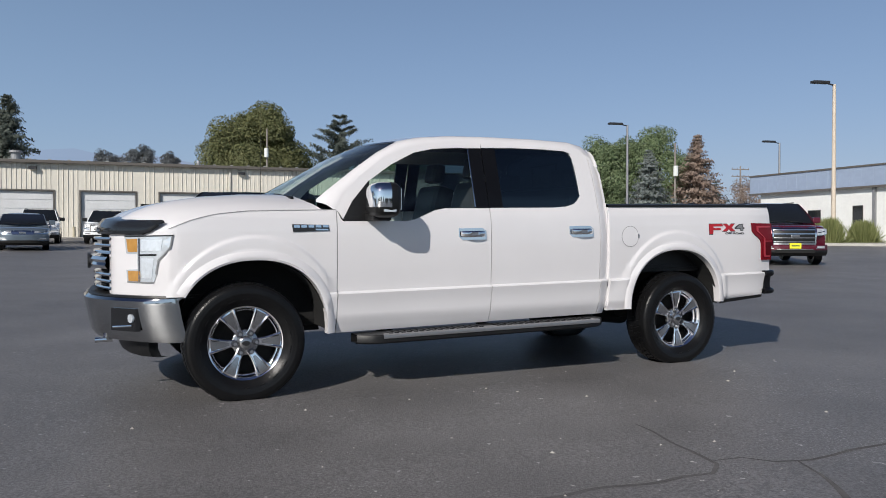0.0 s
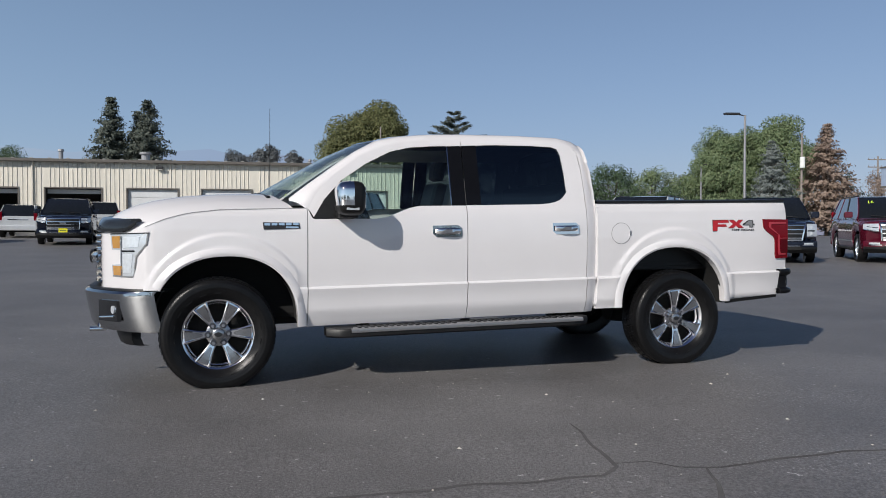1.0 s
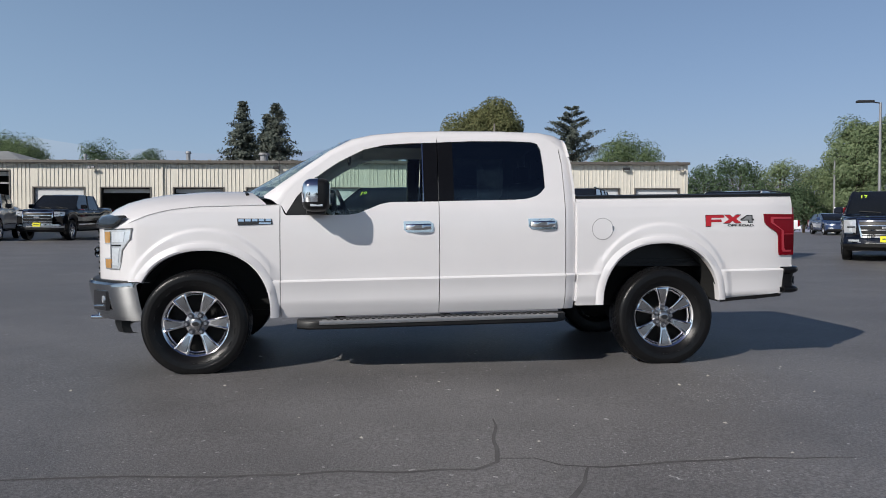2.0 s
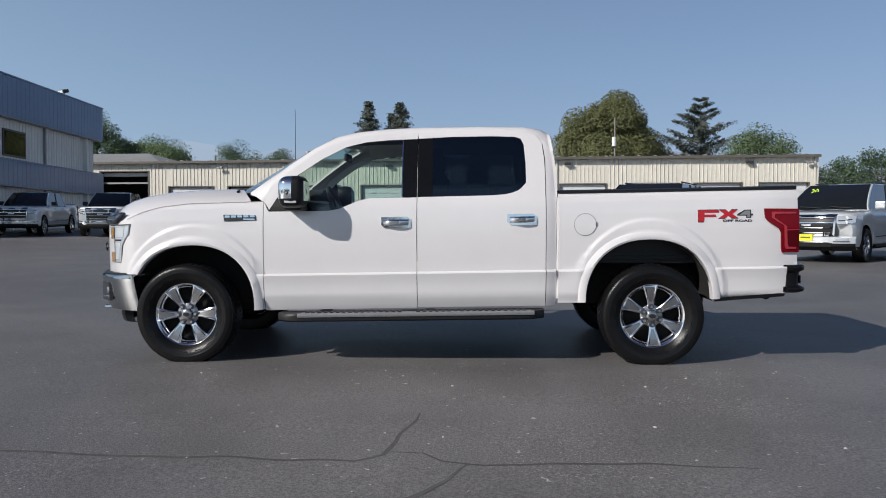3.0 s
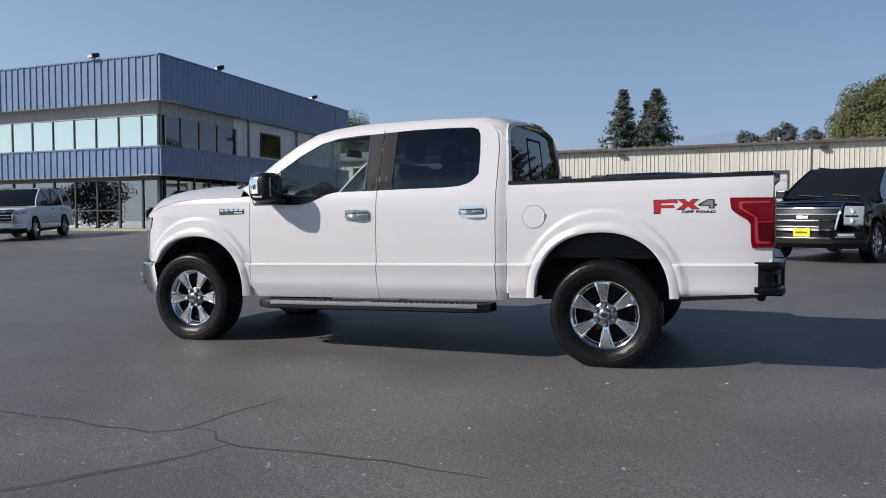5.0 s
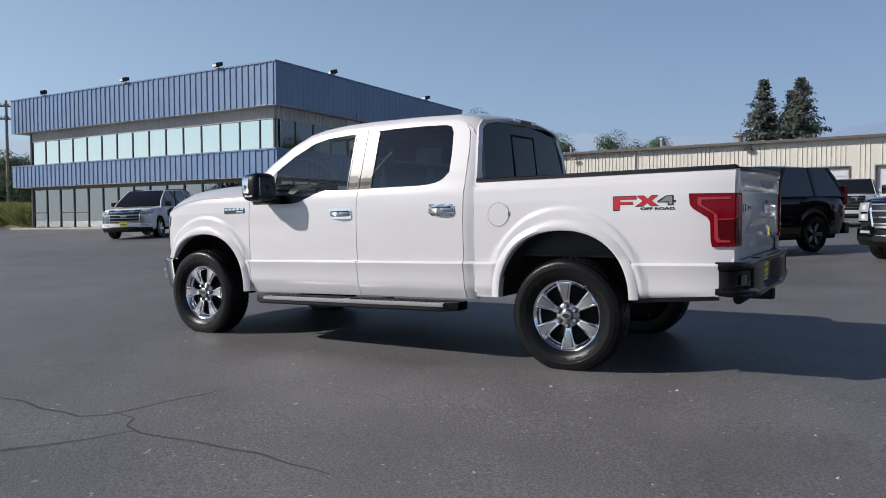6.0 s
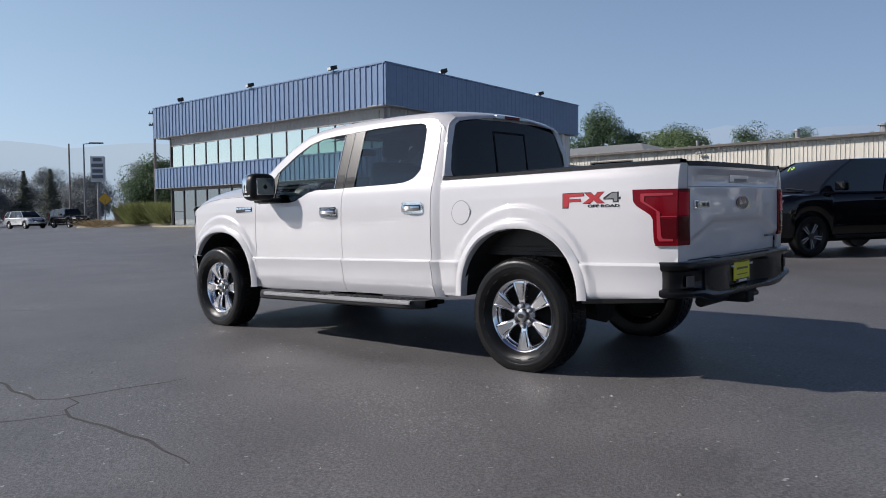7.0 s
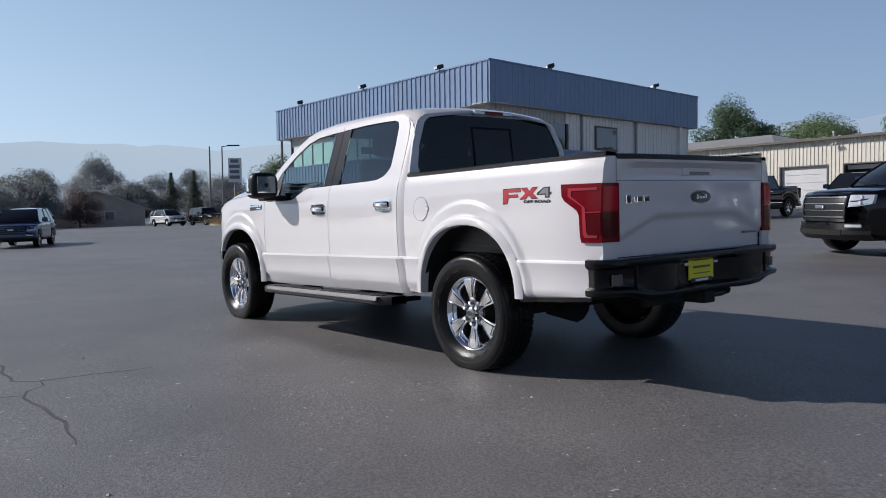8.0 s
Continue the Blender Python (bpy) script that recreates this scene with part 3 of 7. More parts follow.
facade("end_post", boxed((xl - 0.13, SET * 0.5 - 0.02, Z0), (xl + 0.01, SET * 0.5 + 0.015, Z3)), FRAME_DARK, FF)
facade("back_wall", boxed((xl, 17.8, Z0), (xr - 1.0, 18.0, Z3)), CREAM_METAL, FF)
n_up = 15
wu = (xr - xl) / n_up
for i in range(n_up):
    x = xl + i * wu
    w = facade("window", boxed((x, SET * 0.5 + 0.02, 4.40), (x + 0.07, SET * 0.5 + 0.16, 6.03)), FRAME_DARK, FF)
    bm = boxed((x + 0.07, SET * 0.5 + 0.06, 4.45), (x + wu, SET * 0.5 + 0.075, 6.0))
    bmesh.ops.transform(bm, matrix=FF, verts=bm.verts)
    part("pane", bm, MIRROR_GLASS, w)
for i in range(n_up):
    x = xl + i * wu
    w = facade("shop_window", boxed((x, SET * 0.5 + 0.02, Z0), (x + 0.09, SET * 0.5 + 0.18, Z1)), FRAME_DARK, FF)
    bm = boxed((x + 0.09, SET * 0.5 + 0.07, Z0 + 0.1), (x + wu, SET * 0.5 + 0.085, 2.98))
    bmesh.ops.transform(bm, matrix=FF, verts=bm.verts)
    part("pane", bm, STORE_GLASS, w)
    bars = [((x + 0.09, SET * 0.5 + 0.03, 2.98), (x + wu, SET * 0.5 + 0.16, Z1)), ((x + 0.09, SET * 0.5 + 0.03, Z0), (x + wu, SET * 0.5 + 0.16, Z0 + 0.1))]
    if i % 3 != 1:
        bars.append(((x + 0.09, SET * 0.5 + 0.03, 1.55), (x + wu, SET * 0.5 + 0.14, 1.61)))
    for lo_, hi_ in bars:
        bm = boxed(lo_, hi_)
        bmesh.ops.transform(bm, matrix=FF, verts=bm.verts)
        part("mullion", bm, FRAME_DARK, w)
# the side
y0 = SET * 0.35
xe = 19.35
facade("side_wall", ribbed(xe - 6.5, 3.0, Z3, 0.30, 0.03, 0.04), CREAM_METAL, FS @ pose(6.5, y0 + 0.1, 0))
facade("side_wall", ribbed(xe - 6.6, Z0 - 0.3, Z1, 0.30, 0.03, 0.04), CREAM_METAL, FS @ pose(6.6, y0 + 0.1, 0))
facade("side_head", ribbed(6.15, 6.0, Z3, 0.30, 0.03, 0.04), SOFFIT_SHADE, FS @ pose(0.35, y0 + 0.1, 0))
facade("corner_post", boxed((0.34, y0 + 0.04, Z0), (0.44, y0 + 0.14, 6.02)), FRAME_DARK, FS)
for a, b in ((0.42, 1.95), (1.95, 3.4), (3.4, 4.9), (4.9, 6.45)):
    w = facade("window", boxed((a, y0 + 0.08, 4.40), (a + 0.07, y0 + 0.2, 6.02)), FRAME_DARK, FS)
    bm = boxed((a + 0.07, y0 + 0.11, 4.45), (b, y0 + 0.125, 6.0))
    bmesh.ops.transform(bm, matrix=FS, verts=bm.verts)
    part("pane", bm, SIDE_GLASS, w)
for a, b in ((0.42, 1.75), (1.75, 2.95), (2.95, 4.2), (4.2, 5.4), (5.4, 6.55)):
    w = facade("shop_window", boxed((a, y0 + 0.06, Z0), (a + 0.10, y0 + 0.24, Z1)), FRAME_DARK, FS)
    bm = boxed((a + 0.10, y0 + 0.11, Z0 + 0.08), (b, y0 + 0.125, 3.0))
    bmesh.ops.transform(bm, matrix=FS, verts=bm.verts)
    part("pane", bm, STORE_GLASS, w)
facade("end_mullion", boxed((6.45, y0 + 0.05, Z0), (6.62, y0 + 0.26, 6.02)), FRAME_DARK, FS)
w = facade("window", boxed((9.05, y0 + 0.04, 4.72), (11.2, y0 + 0.09, 6.10)), FRAME_DARK, FS)
bm = boxed((9.15, y0 + 0.02, 4.82), (11.1, y0 + 0.036, 6.0))
bmesh.ops.transform(bm, matrix=FS, verts=bm.verts)
part("pane", bm, SIDE_GLASS, w)
for x in (7.75, 13.1):
    facade("downspout", boxed((x - 0.06, y0 - 0.06, Z0), (x + 0.06, y0 + 0.06, Z3)), STEEL, FS)
facade("end_wall", boxed((xe - 0.1, y0 + 0.1, Z0), (xe, 12.0, Z3)), CREAM_METAL, FS)
# floors and a made-up inner wall, coloured dark so the inside reads dim
for z in (0.92, 3.75):
    bm = bmesh.new()
    pts = [DC + DL * 0.7 + DR * 0.6, DC + DL * 21 + DR * 0.6, DC + DL * 21 + DR * 18, DC + DL * 0.7 + DR * 18]
    bm.faces.new([bm.verts.new((p.x, p.y, z)) for p in pts])
    part("inner_floor", bm, FLOOR_DIM, show)
bm = bmesh.new()
pa, pb = DC + DL * 1 + DR * 8, DC + DL * 21 + DR * 8
bm.faces.new([bm.verts.new((p.x, p.y, z)) for p, z in ((pa, Z0), (pb, Z0), (pb, Z3), (pa, Z3))])
part("inner_wall", bm, CLOTH, show)
# raised walk round the showroom
walkway = thing("showroom_walk", "pale concrete walk with a yellow edge round the showroom", "pavement", kind="structure")
for a, along, out, far in ((DC - DL * 0.9 - DR * 0.9, DL, DR, 22.6), (DC - DL * 0.9 + DR * 0.35, DR, DL, 19.0)):
    slab, edge = [], []
    for v in steps(0, far, 30):
        p = a + along * v
        g = ground_z(p.x, p.y)
        slab.append([(p.x, p.y, g - 0.15), (p.x, p.y, g + 0.10), (p.x + out.x * 1.3, p.y + out.y * 1.3, g + 0.10)])
        edge.append([(p.x - out.x * 0.004, p.y - out.y * 0.004, g), (p.x - out.x * 0.004, p.y - out.y * 0.004, g + 0.104), (p.x + out.x * 0.16, p.y + out.y * 0.16, g + 0.104)])
    part("slab", skin(slab), CONCRETE, walkway)
    part("edge_paint", skin(edge), YELLOW_PAINT, walkway)
# floodlights on the fascia
for base, s in [(DC + DL * v, Z4 + 0.07) for v in (3.9, 11.3, 19.1)] + [(DC + DR * v, Z4 + 0.07) for v in (4.7, 14.7)]:
    fl = thing("roof_floodlight", "small floodlight on a stem above the blue fascia", "flood light", pose(base.x, base.y, s, 0, 0, random.uniform(-20, 20)), group="fascia floodlights")
    part("stem", rodded((0, 0, -0.05), (0, 0, 0.12), 0.035), STEEL, fl)
    part("head", boxed((-0.24, -0.20, 0.08), (0.24, 0.18, 0.28), 0.06, pose(0, 0, 0, 14)), LAMP_DARK, fl)
    part("lens", boxed((-0.19, -0.222, 0.11), (0.19, -0.203, 0.25), 0, pose(0, 0, 0, 14)), STICKER, fl)


# ---- the pickup truck: x forward, y to the driver's side, z up; its body stands nose-down by the rake ----
RAKE = 0.0160
truck_origin = Vector((-0.0200, 6.6774, 0))
heading = math.degrees(math.atan2(FWD.y, FWD.x))
truck = thing("pickup_truck", "pearl white crew-cab pickup truck with chrome wheels and running boards", "pickup truck",
              Matrix.Translation((0, 0, -0.026)) @ leaning(truck_origin.x, truck_origin.y, heading))
ARCH_F, ARCH_R = (1.765, 0.48, 0.497), (-1.805, 0.48, 0.483)


def B(x, y, z):
    """From the body's own level to the raked stance."""
    return (x, y, z - RAKE * x)


SIDE = [(0.44, 0.884), (0.48, 0.906), (0.518, 0.914), (0.526, 0.929), (0.54, 0.934), (0.60, 0.938), (0.66, 0.946), (0.724, 0.962), (0.732, 0.957), (0.740, 0.936), (0.90, 0.944), (1.05, 0.944),
        (1.17, 0.938), (1.26, 0.926), (1.30, 0.913), (1.325, 0.900), (1.40, 0.880), (1.82, 0.742), (1.9, 0.70)]


TAPER = [(1.95, 0.0), (2.15, 0.006), (2.24, 0.014), (2.30, 0.030), (2.34, 0.058), (2.40, 0.106), (2.45, 0.155), (2.49, 0.204), (2.53, 0.254), (2.57, 0.306), (2.608, 0.362), (2.637, 0.444)]
NOSE = [(0.0, 2.690), (0.30, 2.675), (0.50, 2.637), (0.594, 2.608), (0.644, 2.57), (0.694, 2.53), (0.744, 2.49), (0.794, 2.45), (0.844, 2.401), (0.890, 2.34), (0.914, 2.30)]


def side_y(x, z, bulge=True):
    y = lerp_table(SIDE, z)
    if bulge:
        if 0.56 < z < 0.90:
            near = max(smooth01(r + 0.17, r + 0.06, math.hypot((x - cx) * 1.08, z - cz)) for cx, cz, r in (ARCH_F, ARCH_R))
            y += near * (0.934 + 0.010 * (z - 0.56) / 0.34 - y)
        for cx, cz, r in (ARCH_F, ARCH_R):
            d = math.hypot((x - cx) * 1.08, z - cz)
            k = smooth01(1.205, 1.28, x) if cx > 0 else smooth01(-1.13, -1.22, x)
            y += k * (0.015 * smooth01(r + 0.170, r + 0.142, d) + 0.010 * smooth01(r + 0.078, r + 0.052, d))
    if x > 1.95:
        y -= lerp_table(TAPER, x)
    if x < -2.6:
        y -= 0.035 * ((-x - 2.6) / 0.35) ** 2
    if x < -1.0 and x > -1.12 and not bulge:
        y -= 0.03 * ((-1.0 - x) / 0.11) ** 2
    return y


def arch_lo(x, arch, base):
    cx, cz, r = arch
    u = abs(x - cx) / r
    return max(base, cz + r * (1 - u ** 2.25) ** (1 / 2.25)) if u < 1 else base


CREASE = (0.724, 0.732, 0.740)


def side_panel(name, s, xs, lo, hi, bulge, parent, mat=PEARL, nz=None, out=0.0, label="", depth=0.03, zlist=None):
    """A stretch of the truck's side between two heights that vary along it."""
    rows = []
    nz = nz or 22
    for x in xs:
        a, b = lo(x), hi(x)
        k0 = max(CREASE[0], a + 0.012)
        k1, k2 = k0 + CREASE[1] - CREASE[0], k0 + CREASE[2] - CREASE[0]
        zs = steps(a, k0, 8) + [k1, k2] + steps(k2, b, nz - 10)[1:]
        rows.append([B(x, s * (side_y(x, z, bulge) + out), z) for z in zs])
    return part(name, skin(rows, (0, -s * depth, 0)), mat, parent, label, smooth=True)


def ring_panel(name, s, outer, inner, parent, mat=PEARL, out=0.0, depth=0.02):
    rows = []
    for (x0, z0), (x1, z1) in zip(outer, inner):
        rows.append([B(x0 + (x1 - x0) * k, s * (side_y(x0 + (x1 - x0) * k, z0 + (z1 - z0) * k, False) + out), z0 + (z1 - z0) * k) for k in (0, 0.33, 0.67, 1)])
    return part(name, skin(rows, (0, -s * depth, 0)), mat, parent, smooth=True)


def fill_side(s, outline, out, bulge=False, thick=0.004, cuts=4):
    """A thin plate of any outline that follows the side."""
    bm = bmesh.new()
    vs = [bm.verts.new((x, 0, z)) for x, z in outline]
    f = bm.faces.new(vs)
    f.normal_update()
    bmesh.ops.triangulate(bm, faces=[f])
    for _ in range(cuts):
        long = [e for e in bm.edges if e.calc_length() > 0.06]
        if not long:
            break
        bmesh.ops.subdivide_edges(bm, edges=long, cuts=1)
        bmesh.ops.triangulate(bm, faces=bm.faces[:])
    for v in bm.verts:
        v.co = B(v.co.x, s * (side_y(v.co.x, v.co.z, bulge) + out), v.co.z)
    if not thick:
        return bm
    r = bmesh.ops.extrude_face_region(bm, geom=bm.faces[:])
    bmesh.ops.translate(bm, vec=(0, -s * thick, 0), verts=[g for g in r["geom"] if isinstance(g, bmesh.types.BMVert)])
    return bm


arch_x = lambda arch: [arch[0] + arch[2] * k for k in (-1.36, -1.30, -1.24, -1.18, -1.12, -1.06, 1.06, 1.12, 1.18, -0.3, -0.1, 0.1, 0.3, -0.48, 0.48, -0.61, 0.61, -0.72, 0.72, -0.81, 0.81, -0.88, 0.88, -1.001, -0.999, -0.99, -0.975, -0.95, -0.91, -0.85, -0.77, -0.67, -0.55, -0.4, -0.2, 0, 0.2, 0.4, 0.55, 0.67, 0.77, 0.85, 0.91, 0.95, 0.975, 0.99, 0.999, 1.001)]
fender_xs = sorted([1.199] + [x for x in arch_x(ARCH_F) if 1.21 < x < 2.268] + [2.28, 2.30, 2.32, 2.34, 2.37, 2.40, 2.425, 2.45, 2.47, 2.49, 2.51, 2.53, 2.55, 2.57, 2.59, 2.608, 2.622, 2.637])
bed_xs = sorted([-1.114] + [x for x in arch_x(ARCH_R) if x < -1.13] + [-2.31, -2.36, -2.42, -2.5, -2.6, -2.7, -2.78, -2.86, -2.91, -2.94])
fender_hi = lambda x: lerp_table([(1.155, 1.312), (1.8, 1.304), (2.0, 1.285), (2.15, 1.250), (2.30, 1.190), (2.47, 1.157), (2.65, 1.150)], x)
fender_lo = lambda x: arch_lo(x, ARCH_F, lerp_table([(1.155, 0.455), (2.0, 0.455), (2.001, 0.752), (2.65, 0.752)], x))
bed_lo = lambda x: arch_lo(x, ARCH_R, lerp_table([(-2.94, 0.534), (-2.36, 0.505), (-2.3, 0.492), (-1.7, 0.48), (-1.114, 0.478)], x))
FRONT_BELT = [(-0.013, 1.320), (0.36, 1.320), (0.44, 1.304), (0.52, 1.272), (0.60, 1.240), (0.68, 1.227), (1.15, 1.230), (1.165, 1.245), (1.192, 1.31)]
CUT = [(1.192, 1.312), (1.135, 1.41), (1.0, 1.555), (0.8, 1.69), (0.6, 1.775), (0.42, 1.808), (0.2, 1.826), (-0.013, 1.829)]
WIN_F = [(1.150, 1.245), (1.070, 1.375), (0.94, 1.515), (0.75, 1.642), (0.56, 1.736), (0.40, 1.772), (0.2, 1.785), (-0.013, 1.789)]
CUT_R = [(-0.019, 1.829), (-0.3, 1.832), (-0.6, 1.830), (-0.86, 1.818), (-0.95, 1.792), (-0.995, 1.73), (-1.013, 1.6), (-1.016, 1.42)]
WIN_R = [(-0.019, 1.791), (-0.3, 1.800), (-0.6, 1.798), (-0.78, 1.790), (-0.83, 1.773), (-0.853, 1.725), (-0.866, 1.58), (-0.868, 1.42)]
EDGE = [(1.32, 0.84, 1.385), (1.20, 0.80, 1.475), (1.02, 0.745, 1.605), (0.83, 0.70, 1.735), (0.66, 0.665, 1.825), (0.50, 0.65, 1.862),
        (0.25, 0.64, 1.885), (-0.06, 0.64, 1.892), (-0.5, 0.64, 1.888), (-0.85, 0.64, 1.876), (-0.99, 0.645, 1.852), (-1.078, 0.655, 1.800)]
EDGE_CUT = CUT + [(-0.5, 1.831), (-0.86, 1.818), (-0.975, 1.772), (-1.06, 1.68)]

cab = part("cab_shell", bmesh.new(), PEARL, truck)
for s in (1, -1):
    fender = side_panel("front_fender", s, fender_xs, fender_lo, fender_hi, True, truck, nz=46)
    door = side_panel("front_door", s, steps(-0.013, 0.3, 4) + [0.36, 0.40, 0.44, 0.48, 0.52, 0.56, 0.60, 0.64, 0.68] + steps(0.78, 1.08, 3) + [1.13, 1.15, 1.165, 1.18, 1.192],
                      lambda x: lerp_table([(-0.013, 0.452), (1.192, 0.447)], x), lambda x: lerp_table(FRONT_BELT, x), False, truck, nz=24)
    ring_panel("door_frame", s, CUT, WIN_F, door)
    rear = side_panel("rear_door", s, [-1.016, -0.96, -0.91, -0.868, -0.83, -0.80, -0.76, -0.71] + steps(-0.6, -0.019, 5), lambda x: 0.455,
                      lambda x: lerp_table([(-1.016, 1.42), (-0.868, 1.42), (-0.83, 1.378), (-0.79, 1.350), (-0.71, 1.332), (-0.6, 1.325), (-0.019, 1.322)], x), False, truck, nz=24)
    ring_panel("door_frame", s, CUT_R, WIN_R, rear)
    # glass and black pillar trim
    gf = [(0.098, 1.786), (0.098, 1.318), (0.36, 1.318), (0.44, 1.302), (0.52, 1.270), (0.60, 1.238), (0.68, 1.225), (0.94, 1.229)] + [(0.94, 1.514), (0.75, 1.642), (0.56, 1.736), (0.40, 1.772), (0.2, 1.784)]
    g = part("side_window", fill_side(s, gf, -0.012, thick=0), CLEAR_GLASS, door)
    g.visible_shadow = False
    part("mirror_sail", fill_side(s, [(1.150, 1.245), (1.070, 1.375), (0.94, 1.514), (0.93, 1.52), (0.93, 1.231), (1.135, 1.232)], -0.004), BLACK_PLASTIC, door)
    part("pillar_trim", fill_side(s, [(0.100, 1.786), (-0.013, 1.789), (-0.013, 1.320), (0.100, 1.320)], -0.003), BUMPER_BLACK, door)
    gr = [(-0.135, 1.322), (-0.6, 1.325), (-0.71, 1.332), (-0.79, 1.350), (-0.83, 1.378), (-0.868, 1.42)] + WIN_R[::-1][1:-1] + [(-0.135, 1.795)]
    part("side_window", fill_side(s, gr, -0.012, thick=0), TINT_GLASS, rear)
    part("pillar_trim", fill_side(s, [(-0.019, 1.791), (-0.137, 1.795), (-0.137, 1.322), (-0.019, 1.322)], -0.003), BUMPER_BLACK, rear)
    for x in (0.104,):
        part("chrome_strip", fill_side(s, [(x - 0.004, 1.776), (x + 0.004, 1.776), (x + 0.004, 1.33), (x - 0.004, 1.33)], 0.002), CHROME, door if x > 0 else rear)
    # handles: chrome grip on a chrome cup
    for d, x0, x1, zc in ((door, 0.262, 0.030, 1.128), (rear, -0.718, -0.948, 1.134)):
        cup = fill_side(s, [(x0, zc + 0.043), (x1 + 0.03, zc + 0.043), (x1, zc + 0.02), (x1, zc - 0.045), (x0 - 0.03, zc - 0.045), (x0, zc - 0.02)], 0.004)
        c = part("handle_cup", cup, CHROME, d, "chrome handle cup")
        bm = bmesh.new()
        rows = []
        for k in steps(0, 1, 8):
            x = x0 - 0.02 + (x1 + 0.02 - x0 + 0.02) * k
            y = 0.945 + 0.012 + 0.028 * math.sin(math.pi * min(1, max(0, k))) ** 0.6
            rows.append([B(x, s * (y + dy), zc + dz) for dy, dz in ((0, -0.022), (0.008, -0.012), (0.008, 0.012), (0, 0.022), (-0.012, 0.016), (-0.012, -0.016), (0, -0.022))])
        part("grip", skin(rows), CHROME, c, "chrome grip", smooth=True)
    # cab corner behind the rear door
    side_panel("cab_corner", s, [-1.098, -1.085, -1.06, -1.04, -1.022], lambda x: 0.455, lambda x: lerp_table([(-1.098, 1.58), (-1.06, 1.685), (-1.022, 1.735)], x), False, cab, nz=24)
    # roof rail and windscreen pillar
    rows = []
    for (cx, cz), (ex, ey, ez) in zip(EDGE_CUT, EDGE):
        p0, p1 = Vector((cx, side_y(cx, cz, False), cz)), Vector((ex, ey, ez))
        row = []
        for k in (0, 0.25, 0.5, 0.75, 1):
            p = p0.lerp(p1, k)
            p += Vector((0, 0.4, 0.9)).normalized() * 0.018 * math.sin(math.pi * k)
            row.append(B(p.x, s * p.y, p.z))
        rows.append(row)
    part("roof_rail", skin(rows, (0, 0, -0.02)), PEARL, cab, smooth=True)
    rim_ = [B(-1.112 + 0.05 * smooth01(1.45, 1.85, z), s * y, z) for y, z in ((0.800, 1.665), (0.778, 1.715), (0.755, 1.76), (0.715, 1.793), (0.66, 1.806))]
    part("cab_rim", skin([rows[-1], rim_], (0.012, 0, -0.004)), PEARL, cab, smooth=True)
    part("pillar_filler", fill_side(s, [(-1.022, 1.42), (-1.020, 1.60), (-1.002, 1.735), (-0.955, 1.797), (-0.87, 1.822), (-0.86, 1.828), (-0.975, 1.782), (-1.028, 1.735), (-1.030, 1.42)], -0.0015, thick=0.012), PEARL, cab)
    # white filler added in the cab-to-bed gap so it reads less dark
    part("bed_gap_filler", boxed((-1.135, min(s * 0.885, s * 0.915), 0.53), (-1.10, max(s * 0.885, s * 0.915), 1.32)), PEARL, cab)
    # bed side
    bed = side_panel("bed_side", s, bed_xs, bed_lo, lambda x: 1.328, True, truck, nz=46)
    part("rail_cap", skin([[B(x, s * y, z) for y, z in ((side_y(x, 1.318) + 0.002, 1.327), (side_y(x, 1.318) + 0.001, 1.346), (0.86, 1.356), (0.78, 1.350), (0.775, 1.30))] for x in steps(-2.94, -1.118, 18)]), BLACK_PLASTIC, bed, "black plastic bed rail cap", smooth=True)
    part("bed_inner_wall", skin([[B(x, s * 0.79, z) for z in (0.80, 1.32)] for x in steps(-2.93, -1.13, 6)], (0, s * 0.02, 0)), BLACK_PLASTIC, bed)
    # wheel arch flares and liners
    for arch, owner, base in ((ARCH_F, fender, 0.455), (ARCH_R, bed, 0.48)):
        cx, cz, r = arch
        rows = []
        for k in steps(0.165 if cx > 0 else -0.02, 1.02, 40):
            a = math.pi * k
            ca, sa = math.cos(a), math.sin(a)
            ux, uz = (abs(ca) ** (2 / 2.25)) * (1 if ca > 0 else -1), (abs(sa) ** (2 / 2.25)) * (1 if sa > 0 else -1)
            row = []
            for dr, dy in ((0.060, 0.001), (0.048, 0.008), (0.014, 0.013), (0.0, 0.006), (-0.004, -0.06)):
                x, z = cx + (r + dr) * ux, cz + (r + dr) * uz
                z = max(z, 0.456 if cx > 0 else 0.484 if x > cx else 0.496)
                row.append(B(x, s * (side_y(x, max(z, 0.6)) + dy), z))
            rows.append(row)
        part("arch_flare", skin(rows), PEARL, owner, smooth=True)
        rows = [[B(cx + (r + 0.005) * math.cos(a), s * y, cz + (r + 0.005) * math.sin(a)) for y in (0.93, 0.55)] for a in [math.pi * k for k in steps(0.0, 1.0, 24)]]
        bm = skin(rows)
        vs = [bm.verts.new(B(cx + r * 1.1 * math.cos(a), s * 0.55, cz - 0.05 + r * 1.1 * math.sin(a))) for a in [math.pi * k for k in steps(0, 1, 12)]]
        bm.faces.new(vs)
        part("arch_liner", bm, UNDER, owner)
    # fuel door, decal, badge, running board
    if s == 1:
        fuel = part("fuel_door", fill_side(s, [(-1.319 + 0.083 * math.cos(2 * math.pi * i / 28), 1.085 + 0.083 * math.sin(2 * math.pi * i / 28)) for i in range(28)], 0.003, True), PEARL, bed, smooth=True)
        bm = bmesh.new()
        ring = [(-1.319 + r_ * math.cos(2 * math.pi * i / 36), 1.085 + r_ * math.sin(2 * math.pi * i / 36)) for i in range(36) for r_ in (0.083, 0.087)]
        vs = [bm.verts.new(B(x, side_y(x, z) + 0.0025, z)) for x, z in ring]
